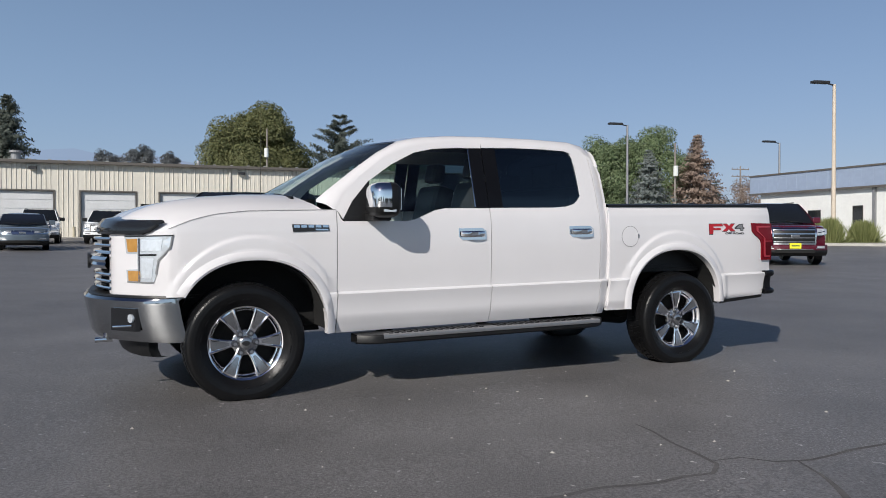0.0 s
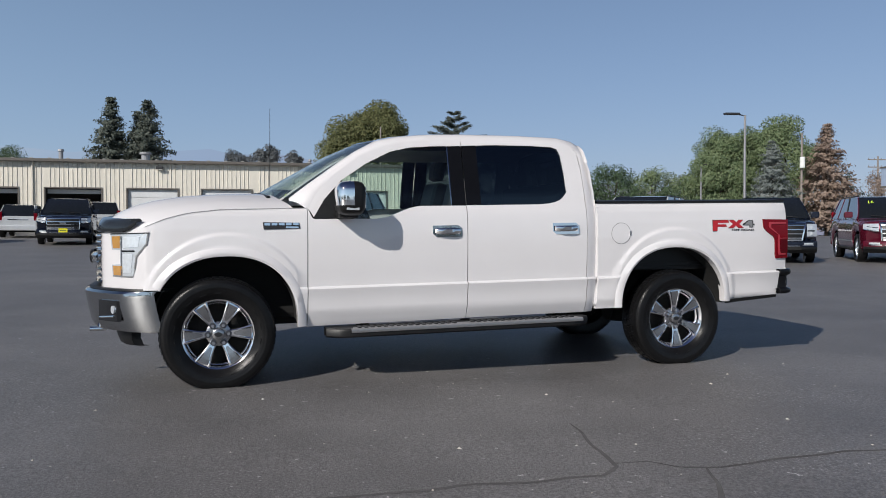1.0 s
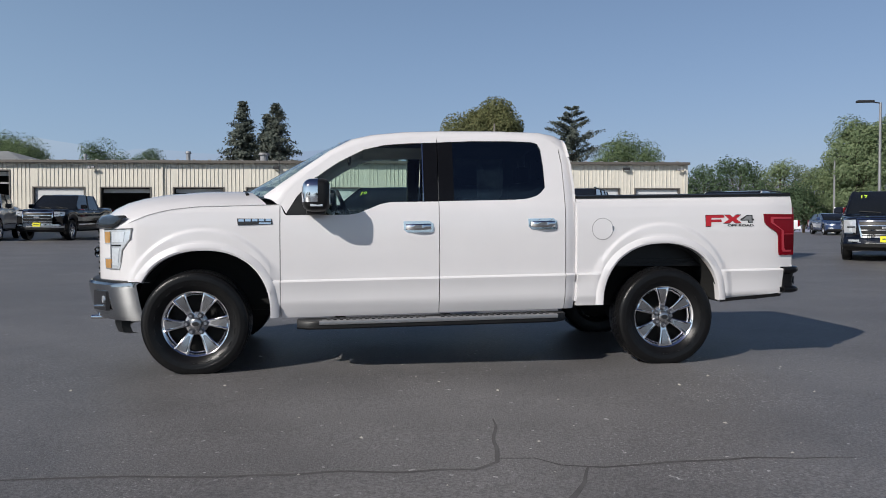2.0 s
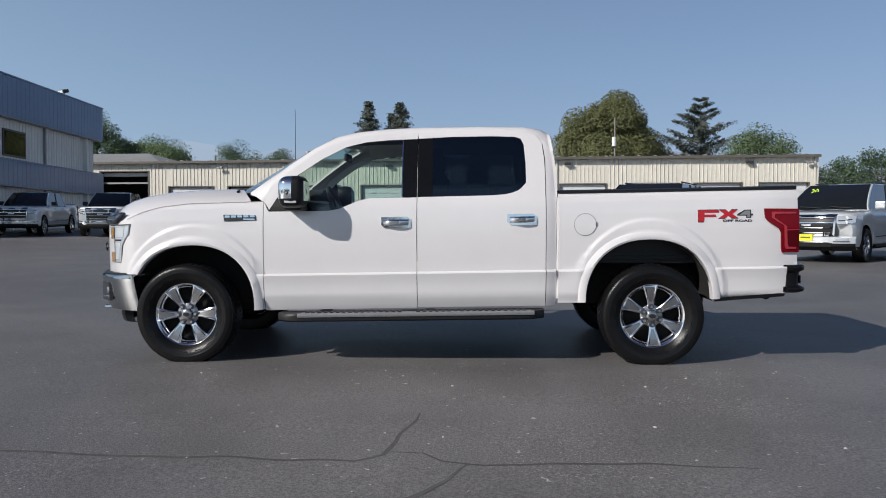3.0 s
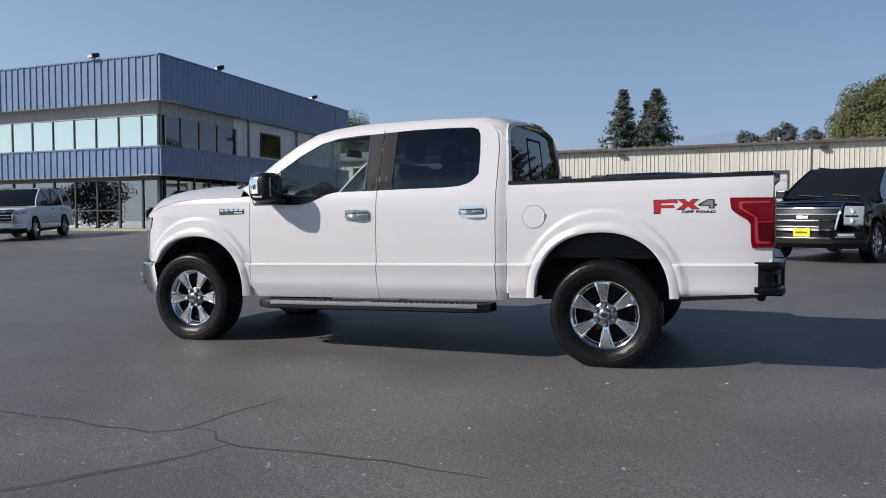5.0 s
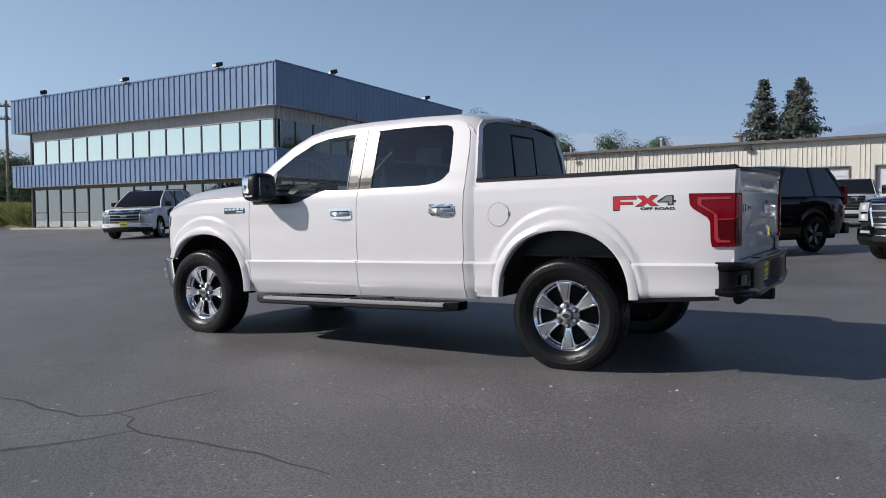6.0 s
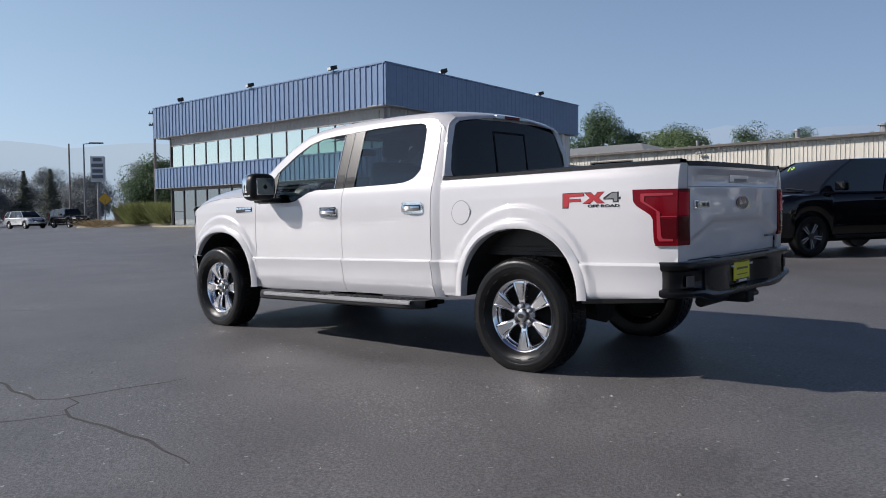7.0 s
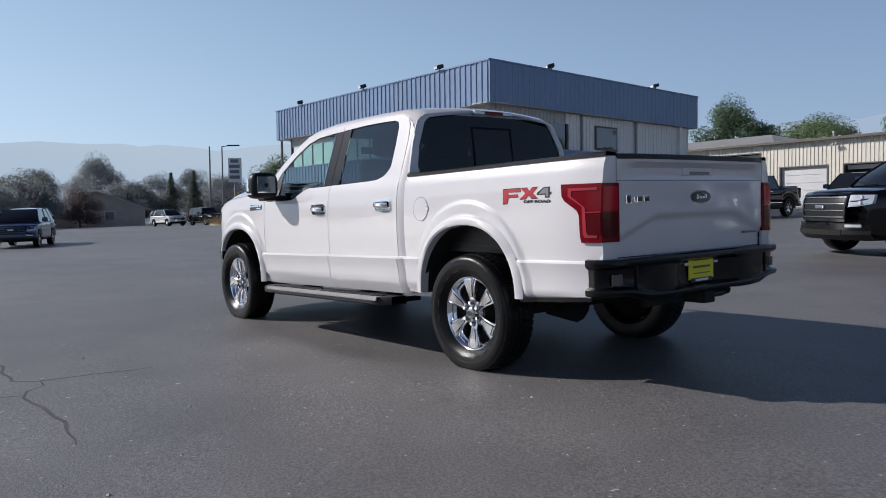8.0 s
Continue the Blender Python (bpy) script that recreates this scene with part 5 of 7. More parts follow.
for s in (1, -1):
    rows = []
    for z in steps(0.536, 1.330, 20):
        y1 = side_y(-2.94, z)
        rows.append([B(-2.94 - 0.010 * k * (2 - k), s * (y1 + (0.797 - y1) * k), z) for k in steps(0, 1, 5)])
    post = part("bed_corner", skin(rows, (0.02, 0, 0)), PEARL, truck, smooth=True)
    tl = [(-2.672, 1.184), (-2.944, 1.178), (-2.944, 0.845), (-2.815, 0.845), (-2.806, 0.88), (-2.802, 1.000), (-2.786, 1.030), (-2.700, 1.086), (-2.680, 1.112)]
    lamp = part("tail_lamp", fill_side(s, tl, 0.014, True, 0.03), LENS_RED, truck, "red wraparound tail lamp", smooth=True)
    rows = [[B(-2.944 - 0.018 * math.sin(math.pi * min(1, k * 0.55 + 0.02)), s * (side_y(-2.944, z) + 0.014 + (0.785 - side_y(-2.944, z) - 0.014) * k), z) for k in steps(0, 1, 6)] for z in steps(0.845, 1.178, 8)]
    part("lamp_rear", skin(rows, (0.02, 0, 0)), LENS_RED, lamp, smooth=True)
    for z0_, z1_, lens_ in ((1.022, 1.158, LENS_RED_REAR), (0.872, 1.010, LENS_RED_DARK)):
        inner = [[B(-2.947 - 0.018 * math.sin(math.pi * min(1, k * 0.55 + 0.02)), s * (side_y(-2.944, z) + 0.014 + (0.785 - side_y(-2.944, z) - 0.014) * k), z) for k in steps(0.06, 0.88, 5)] for z in steps(z0_, z1_, 4)]
        part("inner_lens", skin(inner, (0.002, 0, 0)), lens_, lamp, smooth=True)
    lb = [(-2.728, 1.158), (-2.92, 1.155), (-2.92, 1.141), (-2.752, 1.142), (-2.750, 1.112), (-2.846, 1.044), (-2.852, 0.908), (-2.862, 0.888), (-2.92, 0.886), (-2.92, 0.872), (-2.842, 0.872), (-2.830, 0.895), (-2.826, 1.050), (-2.728, 1.112)]
    part("light_bar", fill_side(s, lb, 0.019, True, 0.004), LENS_PINK, lamp)
    part("dark_lens", fill_side(s, [(-2.855, 1.005), (-2.942, 1.005), (-2.942, 0.89), (-2.855, 0.89)], 0.018, True, 0.004), LENS_RED_DARK, lamp)
    part("lamp_seam", fill_side(s, [(-2.83, 1.02), (-2.942, 1.02), (-2.942, 1.014), (-2.83, 1.014)], 0.019, True, 0.004), LENS_PINK, lamp)
rows = []
CORNER = [(-2.850, 0.930), (-2.852, 0.960), (-2.91, 0.964), (-2.95, 0.953), (-2.985, 0.925), (-3.008, 0.88), (-3.020, 0.82), (-3.028, 0.74), (-3.034, 0.62), (-3.036, 0.48), (-3.036, 0.36), (-3.036, 0.26), (-3.036, 0.20), (-3.036, 0.0)]
for x, y in CORNER + [(x, -y) for x, y in CORNER[-2::-1]]:
    back = smooth01(-2.85, -3.00, x)
    row = []
    for ins, z in ((0.10, 0.748), (0.02, 0.750), (0.004, 0.745), (0.0, 0.735), (0.0, 0.712), (0.010, 0.702), (0.036, 0.690), (0.044, 0.640), (0.040, 0.592), (0.012, 0.580), (0.0, 0.574), (-0.004, 0.560), (0.002, 0.545), (0.03, 0.536), (0.10, 0.534)):
        if 0.010 <= ins <= 0.05:
            solid = smooth01(0.25, 0.36, abs(y)) * smooth01(0.84, 0.66, abs(y))
            ins = (ins + 0.024 * smooth01(0.32, 0.20, abs(y))) * (1 - solid) + 0.006 * solid
        if z < 0.62:
            z -= 0.040 * smooth01(0.80, 0.55, abs(y))
        row.append(B(x + ins * back, y * (1 - ins * 0.55 * (1 - back) - 0.2 * ins), z))
    rows.append(row)
rb_ = part("rear_bumper", skin(rows, (0.02, 0, 0)), BUMPER_BLACK, truck, "black coated steel rear bumper", smooth=True)
for s in (1, -1):
    # patch stands in for light caught in the bumper's step hole
    part("step_hole_glint", skin([[B(x, s * y, z) for z in (0.600, 0.662)] for x, y in ((-2.982, 0.880), (-2.992, 0.845), (-2.996, 0.808))], (0.006, 0, 0)), DARK_ALLOY, rb_, "dark metal patch for the light in the corner step hole")
    part("bumper_gusset", boxed((-3.024, min(s * 0.70, s * 0.715), 0.570), (-2.97, max(s * 0.70, s * 0.715), 0.705), 0.004, UP), BUMPER_BLACK, rb_)
    part("bed_lower_trim", skin([[B(x, s * (side_y(x, 0.55) - dy), z + 0.028 * (-x - 2.36) / 0.5) for dy, z in ((0.004, 0.506), (0.012, 0.478), (0.06, 0.474))] for x in steps(-2.85, -2.31, 8)], (0, -s * 0.01, 0)), BLACK_PLASTIC, truck)
part("step_pad", boxed((-3.03, -0.5, 0.7505), (-2.97, 0.5, 0.756), 0.003, UP), RUBBER, rb_)
plate = part("dealer_plate", boxed((-2.980, -0.137, 0.572), (-2.972, 0.137, 0.714), 0.003, UP), PLATE_YELLOW, rb_, "yellow dealer plate with unreadable lettering")
for z, h, w in ((0.690, 0.004, 0.08), (0.644, 0.014, 0.095), (0.608, 0.006, 0.09)):
    part("lettering", boxed((-2.9825, -w, z), (-2.9795, w, z + h), 0, UP), PLATE_INK, plate)
bm = boxed((-2.9828, -0.115, 0.556), (-2.974, 0.115, 0.582), 0.002, UP)
box(bm, (-2.9828, -0.137, 0.706), (-2.974, 0.137, 0.718), 0.002, UP)
part("plate_frame", bm, DECAL_BLACK, plate)
part("frame_lettering", boxed((-2.9845, -0.07, 0.562), (-2.9825, 0.07, 0.576), 0, UP), STICKER, plate)
for y in (0.16, -0.16):
    part("plate_lamp", boxed((-2.985, y - 0.02, 0.665), (-2.965, y + 0.02, 0.682), 0.004, UP), LENS_CLEAR, rb_)
part("hitch_receiver", boxed((-3.04, -0.055, 0.425), (-2.70, 0.055, 0.500), 0.008, UP), UNDER, truck)
part("hitch_bar", rodded((-2.88, -0.45, 0.51), (-2.88, 0.45, 0.51), 0.035), UNDER, truck)
part("hitch_pin", rodded((-3.00, 0.06, 0.515), (-3.00, -0.20, 0.515), 0.020), BLACK_PLASTIC, truck)

# door mirrors: chrome cap, black foot, glass facing back
for s in (1, -1):
    mir = thing("door_mirror", "", "")
    mir.parent = truck
    part("mirror_foot", boxed((0.85, min(s * 0.885, s * 1.10), 1.238), (0.99, max(s * 0.885, s * 1.10), 1.285), 0.018, Matrix.Translation((0, 0, -0.02))), BLACK_PLASTIC, mir, smooth=True)
    meshes = {True: bmesh.new(), False: bmesh.new()}
    nu, nv = 28, 16
    power = lambda v: abs(v) ** 0.55 * (1 if v >= 0 else -1)

    def knob(iu, iv, grow):
        u, v = 2 * math.pi * iu / nu, math.pi * (iv / nv - 0.5)
        px_, py_, pz_ = power(math.cos(v)) * power(math.cos(u)), power(math.cos(v)) * power(math.sin(u)), power(math.sin(v))
        px_ *= 1.0 if px_ > 0 else 0.75
        return Vector((px_ * 0.118 * grow, py_ * 0.136 * grow, pz_ * 0.122 * grow))

    for iu in range(nu):
        for iv in range(nv):
            quad = [(iu, iv), (iu + 1, iv), (iu + 1, iv + 1), (iu, iv + 1)]
            c_ = sum((knob(a_, b_, 1) for a_, b_ in quad), Vector()) / 4
            bright = (c_.x > 0.012 and c_.z > -0.060) and not (c_.y < -0.115)
            bm = meshes[bright]
            try:
                bm.faces.new([bm.verts.new(B(0.900 + q_.x, s * (1.092 + q_.y), 1.374 + q_.z)) for q_ in [knob(a_, b_, 1.012 if bright else 1.0) for a_, b_ in quad]])
            except ValueError:
                pass
    for bm in meshes.values():
        bmesh.ops.remove_doubles(bm, verts=bm.verts, dist=0.0005)
    shell = part("mirror_shell", meshes[False], BLACK_PLASTIC, mir, smooth=True)
    part("mirror_cap", meshes[True], CHROME, shell, "chrome mirror cap", smooth=True)
    part("mirror_lens", boxed((0.812, min(s * 1.0, s * 1.18), 1.29), (0.818, max(s * 1.0, s * 1.18), 1.44), 0.002), CHROME, shell)
    part("turn_lamp", boxed((0.865, min(s * 1.20, s * 1.222), 1.275), (0.955, max(s * 1.20, s * 1.222), 1.295), 0.004), LENS_CLEAR, shell)

# wheels: tread, sidewall, seven-spoke bright rim
def wheel(parent, x, s):
    w = thing("wheel", "", "")
    w.parent = parent
    w.matrix_basis = pose(x, s * 0.855, 0.399, 0, 0, 0 if s > 0 else 180)
    spin = radians(2) if x > 0 else radians(34)
    R = 0.400
    bm = bmesh.new()
    lathe(bm, [(0.245, 0.085), (0.262, 0.100), (0.285, 0.120), (0.315, 0.132), (0.345, 0.134), (0.365, 0.131), (0.385, 0.120), (0.392, 0.104), (0.394, 0.07), (0.394, -0.07), (0.392, -0.104), (0.37, -0.128), (0.33, -0.132), (0.27, -0.12), (0.245, -0.09)], 64)
    for v in bm.verts:
        v.co.z = max(v.co.z, -0.3725)
    t = part("tyre", bm, RUBBER, w, smooth=True)
    bm = bmesh.new()
    for i in range(52):
        a0 = 2 * math.pi * i / 52
        for y0_, y1_, sh in ((0.072, 0.122, 0.0), (0.026, 0.066, 0.5), (-0.02, 0.02, 0.2), (-0.066, -0.026, 0.5), (-0.122, -0.072, 0.0)):
            a = a0 + sh * 2 * math.pi / 52
            da = 2 * math.pi / 52 * 0.36
            rr = R - (0.010 if abs(y0_ + y1_) > 0.15 else 0.0)
            vs = []
            for r_ in (0.385, rr):
                for aa, yy in ((a - da, y0_), (a + da, y0_), (a + da, y1_), (a - da, y1_)):
                    q_ = r_ - (0.012 if r_ > 0.386 and abs(yy) > 0.11 else 0)
                    vs.append(bm.verts.new((q_ * math.cos(aa), yy, q_ * math.sin(aa))))
            bm.faces.new(vs[4:])
            for i2 in range(4):
                j2 = (i2 + 1) % 4
                bm.faces.new((vs[i2], vs[j2], vs[4 + j2], vs[4 + i2]))
    for v in bm.verts:
        v.co.z = max(v.co.z, -0.373)
    part("tread", bm, RUBBER, t)["kind"] = "stuff"
    bm = bmesh.new()
    lathe(bm, [(0.322, 0.1325), (0.326, 0.1345), (0.340, 0.1355), (0.346, 0.1335)], 64)
    part("sidewall_band", bm, RUBBER, t, smooth=True)
    for i in range(18):
        if i % 9 in (7, 8):
            continue
        a = 2 * math.pi * i / 18
        part("sidewall_lettering", boxed((-0.022, 0.120, 0.291), (0.022, 0.1258, 0.309), 0.0, Matrix.Rotation(a, 4, "Y")), RUBBER, t)
    bm = bmesh.new()
    lathe(bm, [(0.222, -0.09), (0.222, 0.055), (0.228, 0.070), (0.240, 0.084), (0.247, 0.088), (0.250, 0.083), (0.246, 0.075)], 64)
    rim = part("rim", bm, BRIGHT_ALLOY, w, "bright machined alloy rim", smooth=True)
    bm = bmesh.new()
    lathe(bm, [(0.221, -0.03), (0.15, -0.04), (0.06, -0.04), (0.001, -0.04)], 40)
    part("brake_disc", bm, UNDER, rim)
    bm = bmesh.new()
    lathe(bm, [(0.222, 0.052), (0.214, 0.046), (0.208, 0.030), (0.206, 0.0), (0.2215, -0.01)], 64)
    part("inner_step", bm, BRIGHT_ALLOY, rim, smooth=True)
    for i in range(6):
        a = 2 * math.pi * i / 6 + spin + math.pi / 2
        rows = []
        for r_, h_, y_ in ((0.050, 0.030, 0.058), (0.080, 0.027, 0.064), (0.115, 0.031, 0.071), (0.155, 0.041, 0.079), (0.20, 0.053, 0.085), (0.228, 0.062, 0.086), (0.240, 0.066, 0.082)):
            rows.append([Vector((dx, y_ + dy, r_)) for dx, dy in ((-h_, -0.05), (-h_, -0.014), (-h_ * 0.88, -0.001), (-h_ * 0.74, 0.002), (-h_ * 0.62, -0.003), (h_ * 0.62, -0.003), (h_ * 0.74, 0.002), (h_ * 0.88, -0.001), (h_, -0.014), (h_, -0.05))])
        bm = skin(rows)
        bmesh.ops.rotate(bm, cent=(0, 0, 0), matrix=Matrix.Rotation(a, 3, "Y"), verts=bm.verts)
        part("spoke", bm, BRIGHT_ALLOY, rim, smooth=True)
        bm = skin([[Vector((dx, y_ + 0.0015, r_)) for dx in (-h_, h_)] for r_, h_, y_ in ((0.105, 0.008, 0.0700), (0.120, 0.013, 0.0730), (0.155, 0.021, 0.0800), (0.20, 0.029, 0.0860), (0.226, 0.033, 0.0870))])
        bmesh.ops.rotate(bm, cent=(0, 0, 0), matrix=Matrix.Rotation(a, 3, "Y"), verts=bm.verts)
        part("spoke_pocket", bm, GREY_ALLOY, rim, smooth=True)
    bm = bmesh.new()
    lathe(bm, [(0.088, 0.03), (0.086, 0.050), (0.074, 0.058), (0.046, 0.060), (0.040, 0.086), (0.032, 0.092), (0.001, 0.093)], 32)
    part("centre_cap", bm, GREY_ALLOY, rim, smooth=True)
    part("cap_badge", skin([[(0.026 * r_ * math.cos(t_), 0.0945, 0.016 * r_ * math.sin(t_)) for t_ in [2 * math.pi * i / 20 for i in range(21)]] for r_ in (0.02, 1)]), DECAL_BLACK, rim)
    for i in range(6):
        a = 2 * math.pi * (i + 0.5) / 6 - spin + math.pi / 2
        part("lug_nut", rodded((0.070 * math.cos(a), 0.05, 0.070 * math.sin(a)), (0.070 * math.cos(a), 0.092, 0.070 * math.sin(a)), 0.0145, 0.012, 6), CHROME, rim)
        # dark disc, slightly raised, paints the shade of a recess round the nut
        part("nut_shade_disc", rodded((0.070 * math.cos(a), 0.058, 0.070 * math.sin(a)), (0.070 * math.cos(a), 0.0655, 0.070 * math.sin(a)), 0.022, 0.022, 14), DARK_ALLOY, rim)
    return w


for x in (1.820, -1.836):
    for s in (1, -1):
        wheel(truck, x, s)

# underside, bed floor, cabin
part("chassis", boxed((-2.60, -0.50, 0.50), (2.3, 0.50, 0.58), 0.02), UNDER, truck)
part("floor_pan", boxed((-1.1, -0.86, 0.50), (1.2, 0.86, 0.56), 0.02), UNDER, truck)
for x in (1.820, -1.836):
    part("axle", rodded((x, -0.75, 0.39), (x, 0.75, 0.39), 0.06), UNDER, truck)
part("differential", rodded((-1.95, 0, 0.39), (-1.7, 0, 0.39), 0.15, 0.12), UNDER, truck)
part("exhaust", rodded((-2.60, -0.62, 0.56), (-0.5, -0.5, 0.47), 0.04), UNDER, truck)
part("spare_wheel", rodded((-2.42, 0, 0.53), (-2.42, 0, 0.68), 0.36, n=32), RUBBER, truck)
part("engine_bay", boxed((1.2, -0.60, 0.45), (2.45, 0.60, 1.05), 0.05), UNDER, truck)
part("bed_floor", boxed((-2.9, -0.80, 0.80), (-1.12, 0.80, 0.86)), BLACK_PLASTIC, truck)
part("front_bulkhead", boxed((1.16, -0.85, 0.5), (1.20, 0.85, 1.30)), UNDER, truck)
dash = part("dashboard", skin([[B(x, y, z) for x, z in ((1.28, 1.33), (1.05, 1.34), (0.88, 1.30), (0.80, 1.18), (0.86, 0.95))] for y in steps(-0.80, 0.80, 10)]), CLOTH, truck, "dark dashboard", smooth=True)
part("instrument_hood", skin([[B(x, 0.40 + 0.22 * math.cos(a), 1.32 + 0.09 * math.sin(a)) for a in [math.pi * i / 10 for i in range(11)]] for x in (1.02, 0.80)]), CLOTH, dash, smooth=True)
bm = bmesh.new()
for i in range(28):
    a, b = 2 * math.pi * i / 28, 2 * math.pi * (i + 1) / 28
    rod(bm, (0, 0.19 * math.cos(a), 0.19 * math.sin(a)), (0, 0.19 * math.cos(b), 0.19 * math.sin(b)), 0.016, n=8, cap=False)
for a in (0.0, math.pi, -math.pi / 2):
    rod(bm, (0.02, 0, 0), (0, 0.19 * math.cos(a), 0.19 * math.sin(a)), 0.02, n=8)
rod(bm, (-0.01, 0, 0), (0.05, 0, 0), 0.075, n=16)
bmesh.ops.transform(bm, matrix=Matrix.Translation(B(0.70, 0.40, 1.25)) @ pose(0, 0, 0, 0, 24, 0), verts=bm.verts)
part("steering_wheel", bm, CLOTH, truck, smooth=True)
for y in (0.40, -0.40):
    seat = part("front_seat", boxed((-0.05, y - 0.26, 0.80), (0.50, y + 0.26, 1.0), 0.06), CLOTH, truck, "dark leather front seat")
    part("seat_back", boxed((-0.09, y - 0.25, 0.0), (0.09, y + 0.25, 0.66), 0.07, pose(0.0, 0, 0.90, 0, -14, 0)), CLOTH, seat)
    part("headrest", boxed((-0.05, y - 0.13, 0.68), (0.06, y + 0.13, 0.86), 0.05, pose(-0.01, 0, 0.90, 0, -10, 0)), CLOTH, seat)
bench = part("rear_bench", boxed((-0.95, -0.70, 0.80), (-0.42, 0.70, 1.0), 0.06), CLOTH, truck, "dark leather rear bench")
part("bench_back", boxed((-1.06, -0.70, 0.95), (-0.88, 0.70, 1.52), 0.06), CLOTH, bench)
for y in (0.45, -0.45):
    part("headrest", boxed((-1.02, y - 0.12, 1.53), (-0.91, y + 0.12, 1.68), 0.04), CLOTH, bench)
part("head_lining", skin([[B(x, y, 1.84 - 0.08 * (y / 0.62) ** 2) for y in steps(-0.62, 0.62, 6)] for x in steps(-1.0, 0.55, 5)]), BEIGE, truck)
part("window_sticker", boxed((-0.60, -0.872, 1.40), (-0.38, -0.866, 1.70), 0, pose(0, 0.035, 0.0)), PAPER, truck, "pale paper sticker on the rear side window")
part("rear_view_mirror", boxed((0.66, -0.13, 1.66), (0.69, 0.13, 1.73), 0.012), BLACK_PLASTIC, truck)


# ---- parked vehicles: x forward, y to the left, resting on the ground ----
CAR_GLASS = material("dark_car_glass", (0.010, 0.012, 0.014), 0.05, vary=0.05, coat=0.5, spec=0.5)
HEAD_LENS = material("clear_headlamp_lens", (0.52, 0.54, 0.57), 0.14, 0.35, vary=0.12, scale=24, coat=1.0)
PAINTS = {
    "burgundy": material("burgundy_paint", (0.105, 0.008, 0.022), 0.22, 0.25, vary=0.04, coat=1.0),
    "black": material("black_car_paint", (0.004, 0.004, 0.005), 0.10, 0.0, vary=0.04, coat=0.35, spec=0.3),
    "navy": material("dark_blue_paint", (0.008, 0.012, 0.024), 0.14, 0.1, vary=0.04, coat=0.5, spec=0.3),
    "silver": material("silver_paint", (0.60, 0.62, 0.64), 0.30, 0.25, vary=0.04, coat=1.0),
    "grey": material("dark_grey_paint", (0.10, 0.105, 0.115), 0.3, 0.4, vary=0.04, coat=1.0),
    "white": material("white_car_paint", (0.84, 0.85, 0.86), 0.3, 0.0, vary=0.02, coat=1.0),
    "bluegrey": material("blue_grey_paint", (0.16, 0.20, 0.24), 0.3, 0.5, vary=0.04, coat=1.0),
    "blue": material("deep_blue_paint", (0.026, 0.050, 0.125), 0.28, 0.25, vary=0.04, coat=1.0),
    "teal": material("faded_teal_paint", (0.22, 0.33, 0.32), 0.6, 0.0, vary=0.18, scale=5),
    "rust": material("rusty_brown_paint", (0.20, 0.10, 0.06), 0.8, 0.0, vary=0.3, scale=6),
}
MARK_YELLOW = material("yellow_green_window_marker", (0.62, 0.85, 0.05), 0.6)
SHAPES = {   # length, width, height, wheelbase, tyre radius, belt, bonnet, windscreen foot, header, rear header, rear foot, bed
    "suv": (5.25, 2.04, 1.94, 3.02, 0.40, 1.26, 1.20, 1.32, 0.36, -2.15, -2.52, 0),
    "midsuv": (4.75, 1.90, 1.74, 2.85, 0.36, 1.12, 1.04, 1.10, 0.45, -1.85, -2.28, 0),
    "pickup": (5.95, 2.05, 2.00, 3.75, 0.43, 1.35, 1.32, 1.35, 0.65, -0.95, -1.12, 1),
    "sedan": (4.80, 1.83, 1.45, 2.75, 0.33, 0.98, 0.88, 1.12, 0.15, -1.00, -1.85, 0),
    "jeep": (4.40, 1.87, 1.85, 2.80, 0.42, 1.18, 1.14, 0.75, 0.45, -1.95, -2.10, 0),
    "oldtruck": (5.1, 1.95, 1.80, 3.0, 0.38, 1.20, 1.12, 0.85, 0.55, -0.45, -0.60, 1),
}


def car_wheel(parent, x, y, r, rim_mat, spokes=6):
    w = new("wheel")
    w.parent = parent
    w.matrix_basis = pose(x, y, r, 0, random.uniform(0, 60), 0 if y > 0 else 180)
    bm = bmesh.new()
    lathe(bm, [(r * 0.62, 0.08), (r * 0.66, 0.10), (r * 0.85, 0.125), (r * 0.95, 0.118), (r, 0.09), (r, -0.09), (r * 0.95, -0.118), (r * 0.6, -0.10)], 32)
    part("tyre", bm, RUBBER, w, smooth=True)
    bm = bmesh.new()
    lathe(bm, [(r * 0.60, -0.06), (r * 0.60, 0.06), (r * 0.645, 0.095), (r * 0.665, 0.092)], 32)
    lathe(bm, [(r * 0.60, 0.01), (0.001, 0.0)], 20)
    for i in range(spokes):
        a = 2 * math.pi * i / spokes
        hw = r * 0.10
        vs = [bm.verts.new(Matrix.Rotation(a, 3, "Y") @ Vector(p)) for p in ((-hw * 0.8, 0.075, 0.03), (hw * 0.8, 0.075, 0.03), (hw, 0.09, r * 0.63), (-hw, 0.09, r * 0.63))]
        vs2 = [bm.verts.new(v.co + Vector((0, -0.04, 0))) for v in vs]
        bm.faces.new(vs)
        for k in range(4):
            bm.faces.new((vs[k], vs[(k + 1) % 4], vs2[(k + 1) % 4], vs2[k]))
    lathe(bm, [(r * 0.18, 0.05), (r * 0.16, 0.095), (0.001, 0.098)], 16)
    rim = part("rim", bm, rim_mat, w, smooth=True)
    if rim_mat == DARK_ALLOY:
        for i in range(spokes):
            for d_ in (-1, 1):
                a = 2 * math.pi * i / spokes
                row = [[Matrix.Rotation(a, 3, "Y") @ Vector((d_ * (r * (0.03 + 0.05 * q)) + e_, 0.0775 + 0.016 * q, 0.06 + (r * 0.60 - 0.06) * q)) for e_ in (-r * 0.022, r * 0.022)] for q in (0.0, 0.5, 1.0)]
